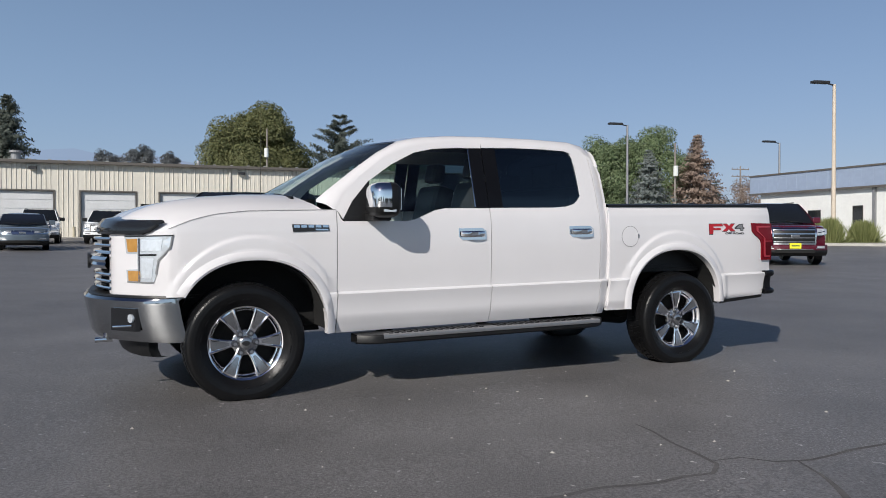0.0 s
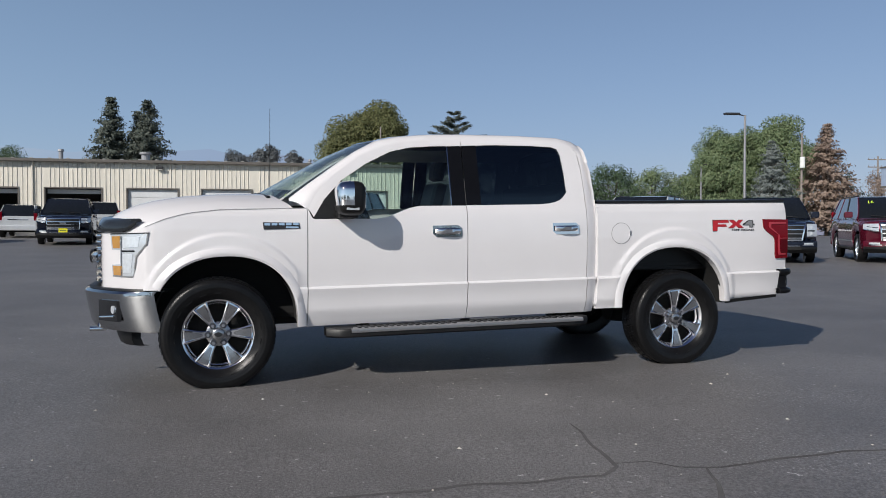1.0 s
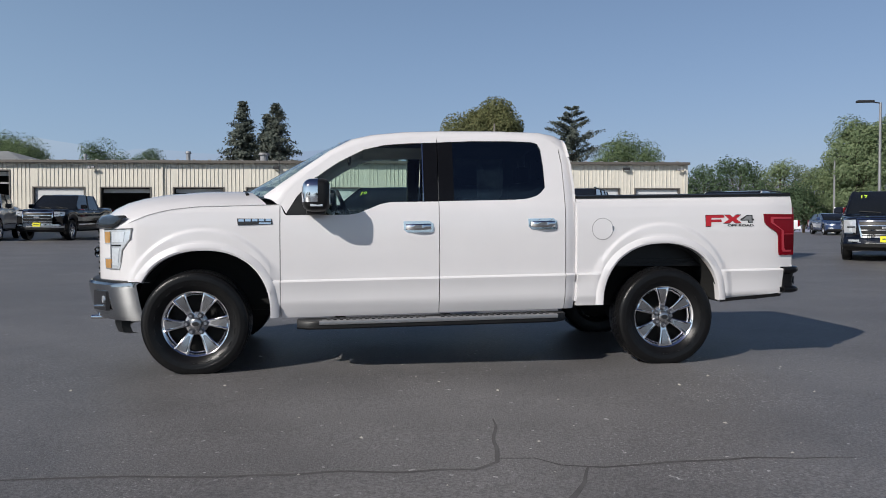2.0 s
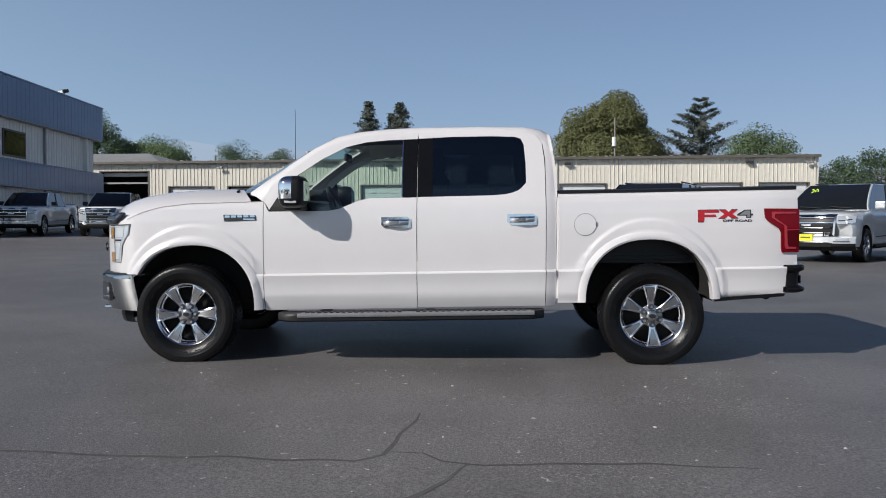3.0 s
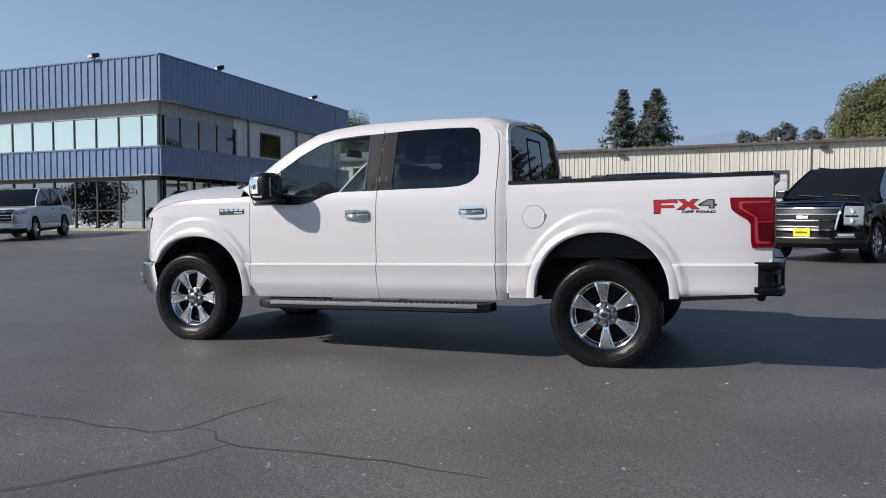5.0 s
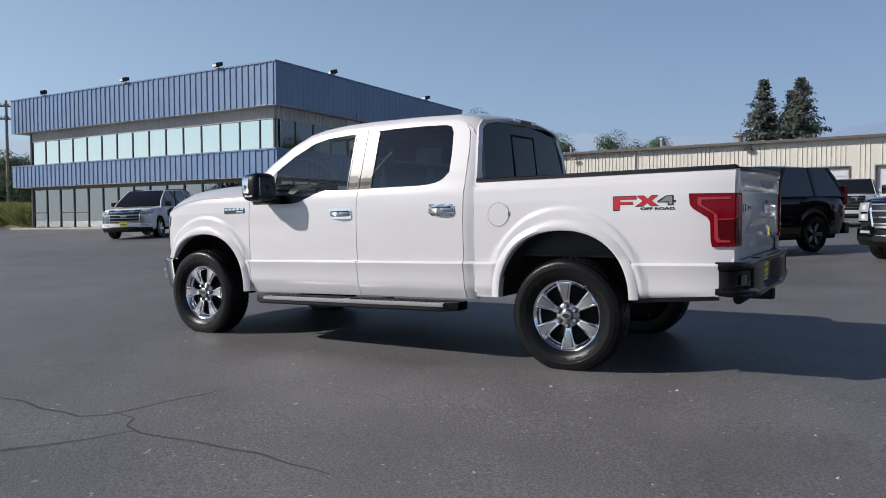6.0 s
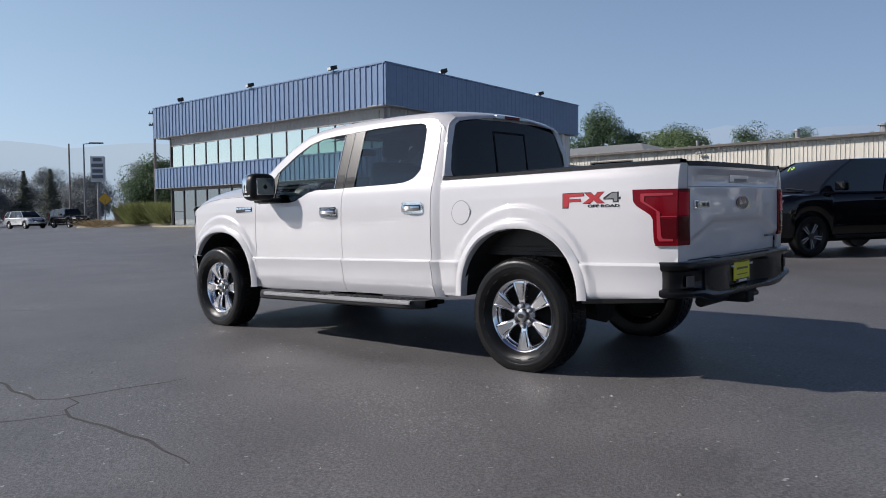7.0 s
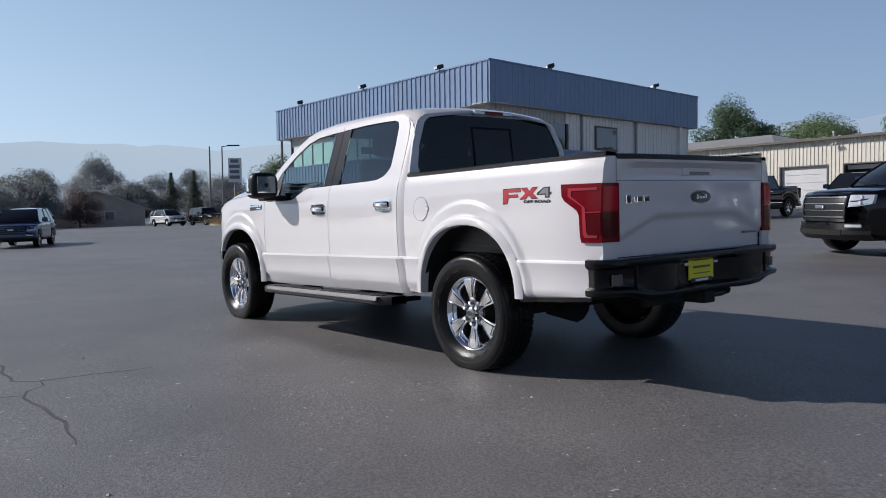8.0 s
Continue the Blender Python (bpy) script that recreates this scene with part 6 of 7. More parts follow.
                part("spoke_face", skin(row, (0, -0.004, 0)), LENS_CLEAR, rim)
    return w


def car_patch(front, ys_, z0, z1, out, depth=0.05, nz=4):
    """A plate that follows the bowed nose of a car, between two heights that may vary across it."""
    lo = z0 if callable(z0) else (lambda y: z0)
    hi = z1 if callable(z1) else (lambda y: z1)
    return skin([[(front(y, z) + out, y, z) for z in steps(lo(y), hi(y), nz)] for y in ys_], (-depth, 0, 0))


def car(name, label, category, shape, colour, x, y, heading, plate=False, mark="", chrome=True, dark_rims=False, group="", rails=True, face="wide"):
    L, W, H, WB, R, belt, hood, ws, hd, rh, rf, bed = SHAPES[shape]
    paint = PAINTS[colour]
    c = thing(name, label, category, leaning(x, y, heading), group)
    xf, xb = WB / 2 + 0.05, -WB / 2 + 0.05
    nose, tail = L / 2, -L / 2
    bedtop = belt + 0.06
    trunk = belt + (0.0 if shape != "sedan" else 0.02)
    top_tab = [(tail, (bedtop if bed else trunk) - 0.06), (tail + 0.08, bedtop if bed else trunk), (rf - 0.02, bedtop if bed else trunk), (rf, belt + 0.01), (ws, belt + 0.0),
               (ws + 0.05, hood + 0.03), (nose - 0.6, hood + 0.0), (nose - 0.22, hood - 0.05), (nose - 0.07, hood - 0.16), (nose, hood - 0.36)]
    if shape in ("suv", "pickup"):
        top_tab[-3:] = [(nose - 0.16, hood - 0.035), (nose - 0.05, hood - 0.09), (nose, hood - 0.26)]
    if shape in ("jeep", "oldtruck"):
        top_tab[-3:] = [(nose - 0.2, hood - 0.02), (nose - 0.08, hood - 0.05), (nose, hood - 0.14)]
    bow = 0.08 if shape in ("jeep", "oldtruck") else 0.34
    slope = [(z_, x_ - nose) for x_, z_ in top_tab[-3:][::-1]]
    front = lambda yy, zz: nose - bow * (abs(yy) / (W / 2)) ** 3 + lerp_table(slope, zz)
    half = lambda px: W / 2 * (1 - (0.13 if px < 0 or shape in ("jeep", "oldtruck") else 0.09) * max(0, (abs(px) - (L / 2 - 0.6)) / 0.6) ** 2.2)
    base = 0.30 if shape == "sedan" else 0.38 if shape != "pickup" else 0.46

    def low(px):
        z = base + 0.05 * max(0, (abs(px) - (L / 2 - 0.3)) / 0.3)
        for ax in (xf, xb):
            d = abs(px - ax) / (R + 0.09)
            if d < 1:
                z = max(z, R + (R + 0.09) * math.sqrt(1 - d * d) * 1.0)
        return z

    xs = set(steps(tail, nose, 40)) | {nose - 0.03, nose - 0.07, nose - 0.12, tail + 0.04, rf - 0.02, rf, ws, ws + 0.05}
    for ax in (xf, xb):
        xs |= {ax + (R + 0.09) * k for k in (-1, -0.995, -0.97, -0.9, -0.75, -0.5, -0.2, 0.2, 0.5, 0.75, 0.9, 0.97, 0.995, 1)}
    rows = []
    for px in sorted(xs):
        h, zt, zb = half(px), lerp_table(top_tab, px), low(px)
        zb = min(zb, zt - 0.12)
        mid = zb + (zt - zb) * 0.55
        one = [(h * 0.955, zb), (h * 0.985, zb + (mid - zb) * 0.35), (h, mid), (h * 0.995, mid + (zt - mid) * 0.45), (h * 0.965, zt - (zt - mid) * 0.22), (h * 0.90, zt - 0.012), (h * 0.75, zt + 0.004), (h * 0.35, zt + 0.022)]
        pull = bow * max(0.0, (px - nose + 0.9) / 0.9) ** 1.5
        one = [(px - pull * (yy / (W / 2)) ** 3, yy, zz) for yy, zz in one]
        rows.append(one + [(x_, -yy, zz) for x_, yy, zz in one[::-1]])
    bm = skin(rows)
    for r_ in (rows[0], rows[-1]):
        bm.faces.new([bm.verts.new(p) for p in r_])
    body = part("body", bm, paint, c, smooth=True)
    part("underbody", boxed((tail + 0.25, -W / 2 * 0.82, base - 0.10), (nose - 0.3, W / 2 * 0.82, belt - 0.25), 0.03), UNDER, c)
    # cabin
    tw = lambda z: W / 2 * 0.93 - (z - belt) * 0.31
    zr = H - 0.05
    lean = lambda z, a, b: a + (b - a) * max(0.0, (z - belt) / (zr - belt)) ** 1.35
    rise = steps(belt, zr, 5)
    roof = []
    for k in steps(0, 1, 10):
        px = hd + (rh - hd) * k
        zc = H - 0.05 * (2 * k - 1) ** 2
        roof.append([(px, tw(zr) * q, zc - 0.045 * q ** 4 - 0.055 * max(0.0, abs(q) - 0.72) ** 2 / 0.078) for q in steps(1, -1, 8)])
    part("roof", skin(roof, (0, 0, -0.03)), paint, c, smooth=True)
    bm = bmesh.new()
    sheet(bm, [[(lean(z, ws, hd) + 0.10 * (1 - q * q) * (1 if z < zr - 0.1 else 0.5), tw(z) * q * 0.985, z) for q in steps(1, -1, 8)] for z in rise])
    part("windscreen", bm, CAR_GLASS, c, smooth=True)
    bm = bmesh.new()
    sheet(bm, [[(lean(z, rf, rh) - 0.05 * (1 - q * q), tw(z) * q * 0.985, z) for q in steps(1, -1, 8)] for z in rise])
    part("rear_window", bm, CAR_GLASS, c, smooth=True)
    for s in (1, -1):
        bm = bmesh.new()
        sheet(bm, [[(lean(z, ws, hd) * (1 - k) + lean(z, rf, rh) * k, s * (tw(z) - 0.012), z) for k in steps(0, 1, 8)] for z in [belt - 0.02] + rise])
        part("side_window", bm, CAR_GLASS, c)
        n_p = [0.0, 0.42, 0.74, 1.0] if shape in ("suv", "midsuv", "jeep") else [0.0, 0.52, 1.0] if shape != "oldtruck" else [0.0, 1.0]
        for k in n_p:
            wd = 0.035 if k in (0.0,) else 0.045 if k < 1 else 0.06
            col = BLACK_PLASTIC if 0 < k < 0.7 else paint
            rows = []
            for z in [belt - 0.02] + rise:
                px = lean(z, ws, hd) * (1 - k) + lean(z, rf, rh) * k
                rows.append([(px - wd + (0.03 if k == 1 else 0), s * (tw(z) + 0.004), z), (px + wd, s * (tw(z) + 0.004), z)])
            part("pillar", skin(rows, (0, -s * 0.03, 0)), col, c)
        part("sill_trim", boxed((ws - 0.1 if shape != "oldtruck" else ws, s * W / 2 * 0.955 - 0.02, belt - 0.035), (rf + 0.1, s * W / 2 * 0.955 + 0.02, belt - 0.01)) if rf + 0.1 > ws else
             boxed((rf + 0.1, min(s * (W / 2 * 0.94), s * (W / 2 * 0.965)), belt - 0.03), (ws - 0.1, max(s * (W / 2 * 0.94), s * (W / 2 * 0.965)), belt - 0.012)), CHROME if chrome else BLACK_PLASTIC, c)
        mz = belt + 0.10
        mir = part("mirror", boxed((ws - 0.42, min(s * (W / 2 - 0.02), s * (W / 2 + 0.21)), mz - 0.09), (ws - 0.27, max(s * (W / 2 - 0.02), s * (W / 2 + 0.21)), mz + 0.09), 0.035), paint if colour != "white" else BLACK_PLASTIC, c)
        for px in ((ws + rf) / 2 + 0.42, (ws + rf) / 2 - 0.55):
            part("handle", boxed((px, min(s * (W / 2 - 0.02), s * (W / 2 + 0.018)), belt - 0.16), (px + 0.20, max(s * (W / 2 - 0.02), s * (W / 2 + 0.018)), belt - 0.125), 0.008), CHROME if chrome else paint, c)
        part("side_moulding", boxed((xb + R + 0.15, min(s * (W / 2 - 0.02), s * (W / 2 + 0.008)), base + 0.20), (xf - R - 0.15, max(s * (W / 2 - 0.02), s * (W / 2 + 0.008)), base + 0.235), 0.004), CHROME if chrome else paint, c)
        part("sill", boxed((xb + R + 0.12, min(s * (W / 2 - 0.14), s * (W / 2 + 0.02)), base - 0.03), (xf - R - 0.12, max(s * (W / 2 - 0.14), s * (W / 2 + 0.02)), base + 0.03), 0.015), BLACK_PLASTIC, c)
        if rails and shape in ("suv", "midsuv"):
            part("roof_rail", rodded((hd - 0.25, s * (tw(zr) - 0.07), H - 0.012), (rh + 0.1, s * (tw(zr) - 0.07), H - 0.012), 0.018), BLACK_PLASTIC, c)
        # lamps
        gw_ = 0.36 if shape == "sedan" else W / 2 * (0.60 if face == "wide" else 0.66)
        tall = 0.13 if shape == "sedan" else 0.21 if face == "wide" else 0.36
        top_l = lambda yy: hood - 0.085 - 0.02 * (abs(yy) / (W / 2))
        low_l = lambda yy: top_l(yy) - tall * (1.0 if face == "narrow" else 1.0 - 0.25 * max(0.0, abs(yy) / (W / 2) - 0.75) / 0.2)
        lamp_y = [s * q for q in steps(gw_ + 0.035, W / 2 * 0.965, 8)]
        hlm = part("headlamp", car_patch(front, lamp_y, low_l, top_l, 0.010), HEAD_LENS, c, smooth=True)
        part("lamp_bezel", car_patch(front, [s * q for q in steps(gw_ + 0.05, W / 2 * 0.90, 6)], lambda yy: low_l(yy) + tall * 0.42, lambda yy: low_l(yy) + tall * 0.52, 0.014, 0.01, 1), GLOSS_BLACK, hlm)
        part("lamp_chrome", car_patch(front, lamp_y, lambda yy: low_l(yy) - 0.004, lambda yy: low_l(yy) + 0.022, 0.015, 0.01, 1), CHROME, hlm)
        yb = W / 2 * 0.80 if face == "wide" else (gw_ + W / 2 * 0.93) / 2
        for q in (0.26, 0.74):
            zc = low_l(yb) + tall * q
            part("lamp_bulb", rodded((front(yb, zc) - 0.01, s * yb, zc), (front(yb, zc) + 0.017, s * yb, zc), min(0.05, tall * 0.2), n=14), LENS_CLEAR, hlm)
        fog_y = [s * q for q in steps(W / 2 * 0.62, W / 2 * 0.86, 4)]
        part("fog_lamp", car_patch(front, fog_y, base + 0.15, base + 0.20, 0.062, 0.03, 1), LENS_CLEAR, c)
        part("fog_trim", car_patch(front, [s * q for q in steps(W / 2 * 0.58, W / 2 * 0.88, 4)], base + 0.12, base + 0.145, 0.062, 0.03, 1), CHROME if chrome else GLOSS_BLACK, c)
        tl_z = (belt - 0.10, belt + 0.22) if shape in ("suv", "midsuv", "jeep") else (belt - 0.36, belt + 0.0)
        part("tail_lamp", boxed((tail - 0.012, min(s * (W / 2 * 0.76), s * (W / 2 * 0.93)), tl_z[0] - 0.12), (tail + 0.14, max(s * (W / 2 * 0.76), s * (W / 2 * 0.93)), tl_z[1]), 0.02), LENS_RED, c)
        for ax in (xf, xb):
            car_wheel(c, ax, s * (W / 2 - 0.13), R, DARK_ALLOY if dark_rims else BRIGHT_ALLOY, 5 if dark_rims else 6)
    # nose
    gw = gw_
    if shape == "sedan":
        gz0, gz1 = hood - 0.24, hood - 0.13
    else:
        gz0, gz1 = base + 0.27, hood - 0.075
    narrow = lambda z: gw * (1.0 - (0.14 if face == "narrow" else 0.05) * (gz1 - z) / (gz1 - gz0))
    bm = bmesh.new()
    sheet(bm, [[(front(narrow(z) * q, z) + 0.008, narrow(z) * q, z) for z in steps(gz0, gz1, 5)] for q in steps(-1, 1, 12)])
    gr = part("grille", bm, BLACK_PLASTIC, c, smooth=True)
    for k in range(4):
        z = gz0 + (gz1 - gz0) * (k + 0.5) / 4
        hb = 0.008 if not chrome else 0.013
        part("grille_bar", car_patch(front, [narrow(z) * q for q in steps(-0.97, 0.97, 10)], z - hb, z + hb, 0.024, 0.02, 2), CHROME if chrome else GREY_ALLOY, gr, smooth=True)
    rim_mat_ = CHROME if chrome else GLOSS_BLACK
    for z in (gz0, gz1):
        part("grille_surround", car_patch(front, [narrow(z) * q for q in steps(-1.03, 1.03, 12)], z - 0.022, z + 0.022, 0.030, 0.03, 2), rim_mat_, gr, smooth=True)
    for s in (1, -1):
        part("grille_surround", skin([[(front(narrow(z), z) + 0.030, s * (narrow(z) + dy), z) for dy in (-0.018, 0.018)] for z in steps(gz0, gz1, 5)], (-0.03, 0, 0)), rim_mat_, gr, smooth=True)
    part("badge", boxed((nose - 0.01, -0.12, (gz0 + gz1) / 2 - 0.03), (nose + 0.045, 0.12, (gz0 + gz1) / 2 + 0.035), 0.014), CHROME, gr)
    wide_y = [W / 2 * 0.975 * q for q in steps(1, -1, 20)]
    bmp = part("front_bumper", skin([[(front(yy, 0.5) + dx, yy, z) for dx, z in ((0.0, gz0 - 0.025), (0.048, gz0 - 0.045), (0.052, (gz0 + base) / 2), (0.04, base + 0.02), (-0.08, base - 0.07))] for yy in wide_y]), paint if not (chrome and shape == "pickup") else CHROME, c, smooth=True)
    part("lower_valance", skin([[(front(yy, 0.5) + dx, yy, z) for dx, z in ((0.058, base + 0.085), (0.056, base + 0.02), (-0.06, base - 0.085))] for yy in wide_y]), BLACK_PLASTIC, bmp, smooth=True)
    part("air_intake", car_patch(front, [W / 2 * 0.55 * q for q in steps(-1, 1, 8)], base + 0.005, base + 0.10, 0.064, 0.05, 2), UNDER, bmp)
    if chrome and shape != "sedan":
        part("skid_trim", car_patch(front, [W / 2 * 0.5 * q for q in steps(-1, 1, 8)], base + 0.105, base + 0.122, 0.066, 0.02, 1), CHROME, bmp)
    if plate:
        pl = part("dealer_plate", boxed((nose + 0.056, -0.16, base + 0.135), (nose + 0.070, 0.16, base + 0.295), 0.003), PLATE_YELLOW, bmp, "yellow dealer plate with unreadable lettering")
        part("lettering", boxed((nose + 0.071, -0.11, base + 0.20), (nose + 0.073, 0.11, base + 0.235)), PLATE_INK, pl)
        pl = part("dealer_plate", boxed((tail - 0.03, -0.16, belt - 0.42), (tail - 0.018, 0.16, belt - 0.26), 0.003), PLATE_YELLOW, c, "yellow dealer plate with unreadable lettering")
    part("rear_bumper", boxed((tail - 0.10, -W / 2 * 0.93, base), (tail + 0.10, W / 2 * 0.93, base + 0.26), 0.04), paint if not bed else CHROME, c)
    part("tail_trim", boxed((tail - 0.016, -W / 2 * 0.5, belt - 0.20), (tail + 0.05, W / 2 * 0.5, belt - 0.16), 0.006), CHROME if chrome else paint, c)
    if bed:
        part("bed_liner", boxed((tail + 0.10, -W / 2 * 0.80, bedtop - 0.02), (rf - 0.10, W / 2 * 0.80, bedtop + 0.028), 0.0), BLACK_PLASTIC, c)
    for s in (1, -1):
        part("wiper", rodded((ws + 0.10, s * 0.35 + 0.25, belt + 0.03), (ws + 0.06, s * 0.35 - 0.25, belt + 0.07), 0.012), BLACK_PLASTIC, c)
    if mark:
        z = zr - 0.16
        words("window_mark", mark, 0.19, Matrix.Translation((lean(z, ws, hd) + 0.075, -tw(z) * 0.60, z)) @ pose(0, 0, 0, 90 - 44, 0, 90), MARK_YELLOW, c, 0.003, "yellow-green year painted on the windscreen")
    return c


ROW = "vehicles in the front row"
BACK = "vehicles by the workshop"
car("suv", "burgundy full-size sport utility with chrome grille and yellow plate", "suv", "suv", "burgundy", 9.75, 25.7, -95, True, "16", group=ROW)
car("suv", "dark blue luxury sport utility with a tall chrome grille", "suv", "suv", "navy", 6.5, 25.4, -96, True, "17", group=ROW, face="narrow")
car("suv", "silver full-size sport utility with chrome grille and yellow plate", "suv", "suv", "silver", 2.6, 23.3, -105, True, "20", group=ROW)
car("suv", "black full-size sport utility with bright rims and yellow plate", "suv", "suv", "black", -1.46, 19.9, -87.5, True, "", group=ROW, face="narrow")
car("suv", "black full-size sport utility with dark two-tone rims", "suv", "suv", "black", -5.4, 17.8, -93, False, "19", chrome=False, dark_rims=True, group=ROW, rails=False)
car("pickup_truck", "silver grey crew-cab pickup before an overhead door", "pickup truck", "pickup", "silver", -13.2, 35.2, -62, False, "", group=BACK, chrome=False)
car("suv", "dark grey sport utility parked with its tail to the row", "suv", "suv", "grey", -2.4, 36.0, 111, True, "", group=BACK)
car("pickup_truck", "black crew-cab pickup parked before the open doors", "pickup truck", "pickup", "black", -25.8, 26.8, -66, True, "", group=BACK)
car("suv", "silver sport utility with its tail to the lot", "suv", "midsuv", "silver", -29.4, 36.2, 123, False, "", group=BACK)
car("suv", "dark blue sport utility with bright grille and yellow plate", "suv", "suv", "navy", -21.2, 29.2, -57, True, "", group=BACK)
car("suv", "pale grey sport utility with its tail to the lot", "suv", "suv", "silver", -25.6, 37.4, 126, False, "", group=BACK)
car("sedan", "silver blue sedan parked facing the lot", "sedan", "sedan", "bluegrey", -18.2, 30.0, -59, False, "", group=BACK, chrome=True)
car("suv", "white sport utility with a dark roof rack", "suv", "midsuv", "white", -22.4, 38.2, -62, False, "", group=BACK)
car("suv", "white boxy sport utility parked by an overhead door", "suv", "midsuv", "white", -19.5, 39.6, -70, False, "", group=BACK, chrome=False)
car("pickup_truck", "white heavy-duty crew-cab pickup by the showroom", "pickup truck", "pickup", "white", -31.2, 22.4, -51, False, "", group=BACK)
car("pickup_truck", "second white heavy-duty crew-cab pickup by the showroom", "pickup truck", "pickup", "white", -27.9, 24.3, -50, False, "", group=BACK)
car("suv", "white full-size sport utility before the showroom windows", "suv", "suv", "white", -27.8, 9.25, -33, True, "", group="vehicles by the street")
car("suv", "dark blue sport utility standing in the open lot", "suv", "midsuv", "blue", -31.1, -6.4, 5, False, "", group="vehicles by the street", chrome=False)
car("suv", "pale sport utility parked at the far kerb", "suv", "midsuv", "silver", -77.6, -7.0, 36, group="vehicles by the street")
car("jeep", "black boxy off-roader at the far kerb", "off-roader", "jeep", "black", -76.0, -3.0, 34, group="vehicles by the street", chrome=False)
car("sedan", "white sedan far down the lot", "sedan", "sedan", "white", 4.6, 64.5, 190, group="vehicles far down the lot")
car("sedan", "dark red sedan far down the lot", "sedan", "sedan", "burgundy", 0.6, 66.5, 185, group="vehicles far down the lot")
car("sedan", "deep blue sedan far down the lot", "sedan", "sedan", "blue", 8.6, 58.0, -80, group="vehicles far down the lot")
car("old_pickup", "faded teal vintage pickup on the gravel bed", "pickup truck", "oldtruck", "teal", 28.0, 56.8, -25, chrome=True)
car("old_pickup", "rusty brown vintage truck on the gravel bed", "pickup truck", "oldtruck", "rust", 23.4, 56.8, 160, chrome=False)


# ---- trees ----
def leaf_quads(points, size, rng, outs=None):
    """Small leaves at the given points that face loosely outwards, as plain vertex and face lists."""
    verts, faces = [], []
    for k_, p in enumerate(points):
        jit = Vector((rng.uniform(-1, 1), rng.uniform(-1, 1), rng.uniform(-0.6, 1)))
        nrm = (outs[k_] * 1.1 + jit * 0.75) if outs else jit
        u = nrm.cross(Vector((rng.uniform(-1, 1), rng.uniform(-1, 1), rng.uniform(-1, 1))))
        if u.length < 1e-4:
            u = Vector((1, 0, 0))
        u.normalize()
        w = nrm.cross(u).normalized()
        s = size * rng.uniform(0.6, 1.35)
        i = len(verts)
        verts += [p - u * s, p + w * s * 0.55, p + u * s, p - w * s * 0.55]
        faces.append((i, i + 1, i + 2, i + 3))
    return verts, faces


def leaf_mesh(name, verts, faces, mat, parent):
    me = bpy.data.meshes.new(name)
    me.from_pydata([tuple(v) for v in verts], [], faces)
    me.materials.append(mat)
    ob = new(name, me)
    ob.parent = parent
    return ob


def broadleaf(name, label, x, y, top, width, mat, seed, leaves=5200, low=0.22, z0=None, leaf=None):
    rng = random.Random(seed)
    z0 = ground_z(x, y) if z0 is None else z0
    t = thing(name, label, "tree", pose(x, y, z0))
    h = top - z0
    rx, rz, cz = width / 2, h * (1 - low) / 2, h * (1 + low) / 2
    bm = bmesh.new()
    rod(bm, (0, 0, -0.2), (0, 0, h * 0.45), h * 0.026, h * 0.017, 10)
    clumps = []
    n = 34 if leaves < 12000 else 74
    for i in range(n):
        while True:
            v = Vector((rng.uniform(-1, 1), rng.uniform(-1, 1), rng.uniform(-1, 1)))
            if 0.25 < v.length < 1:
                break
        v = v.normalized() * (0.45 + 0.55 * rng.random() ** 0.6)
        taper = 1.0 if v.z < 0 else 1.0 - 0.25 * v.z
        c = Vector((v.x * rx * taper * 0.80, v.y * rx * taper * 0.80, cz + v.z * rz * 0.82))
        clumps.append((c, rx * (rng.uniform(0.26, 0.44) if n < 50 else rng.uniform(0.20, 0.32))))
    for c, r in clumps[:14]:
        b = Vector((0, 0, h * rng.uniform(0.22, 0.45)))
        m_ = b.lerp(c, 0.5) + Vector((0, 0, h * 0.03))
        rod(bm, b, m_, h * 0.011, h * 0.007, 6)
        rod(bm, m_, c, h * 0.007, h * 0.002, 6)
    part("trunk", bm, BARK, t)
    pts, outs = [], []
    per = leaves * (2 if leaf else 3) // n
    for c, r in clumps:
        for _ in range(per):
            v = Vector((rng.gauss(0, 1), rng.gauss(0, 1), rng.gauss(0, 1))).normalized()
            q = r * (0.50 + 0.55 * rng.random() ** 0.7)
            pts.append(c + Vector((v.x * q, v.y * q, v.z * q * 0.8)))
            outs.append((v * 0.8 + (pts[-1] - Vector((0, 0, cz))).normalized() * 0.5 + Vector((0, 0, 0.25))).normalized())
    leaf_mesh("crown", *leaf_quads(pts, leaf or width * 0.0155, rng, outs), mat, t)
    return t


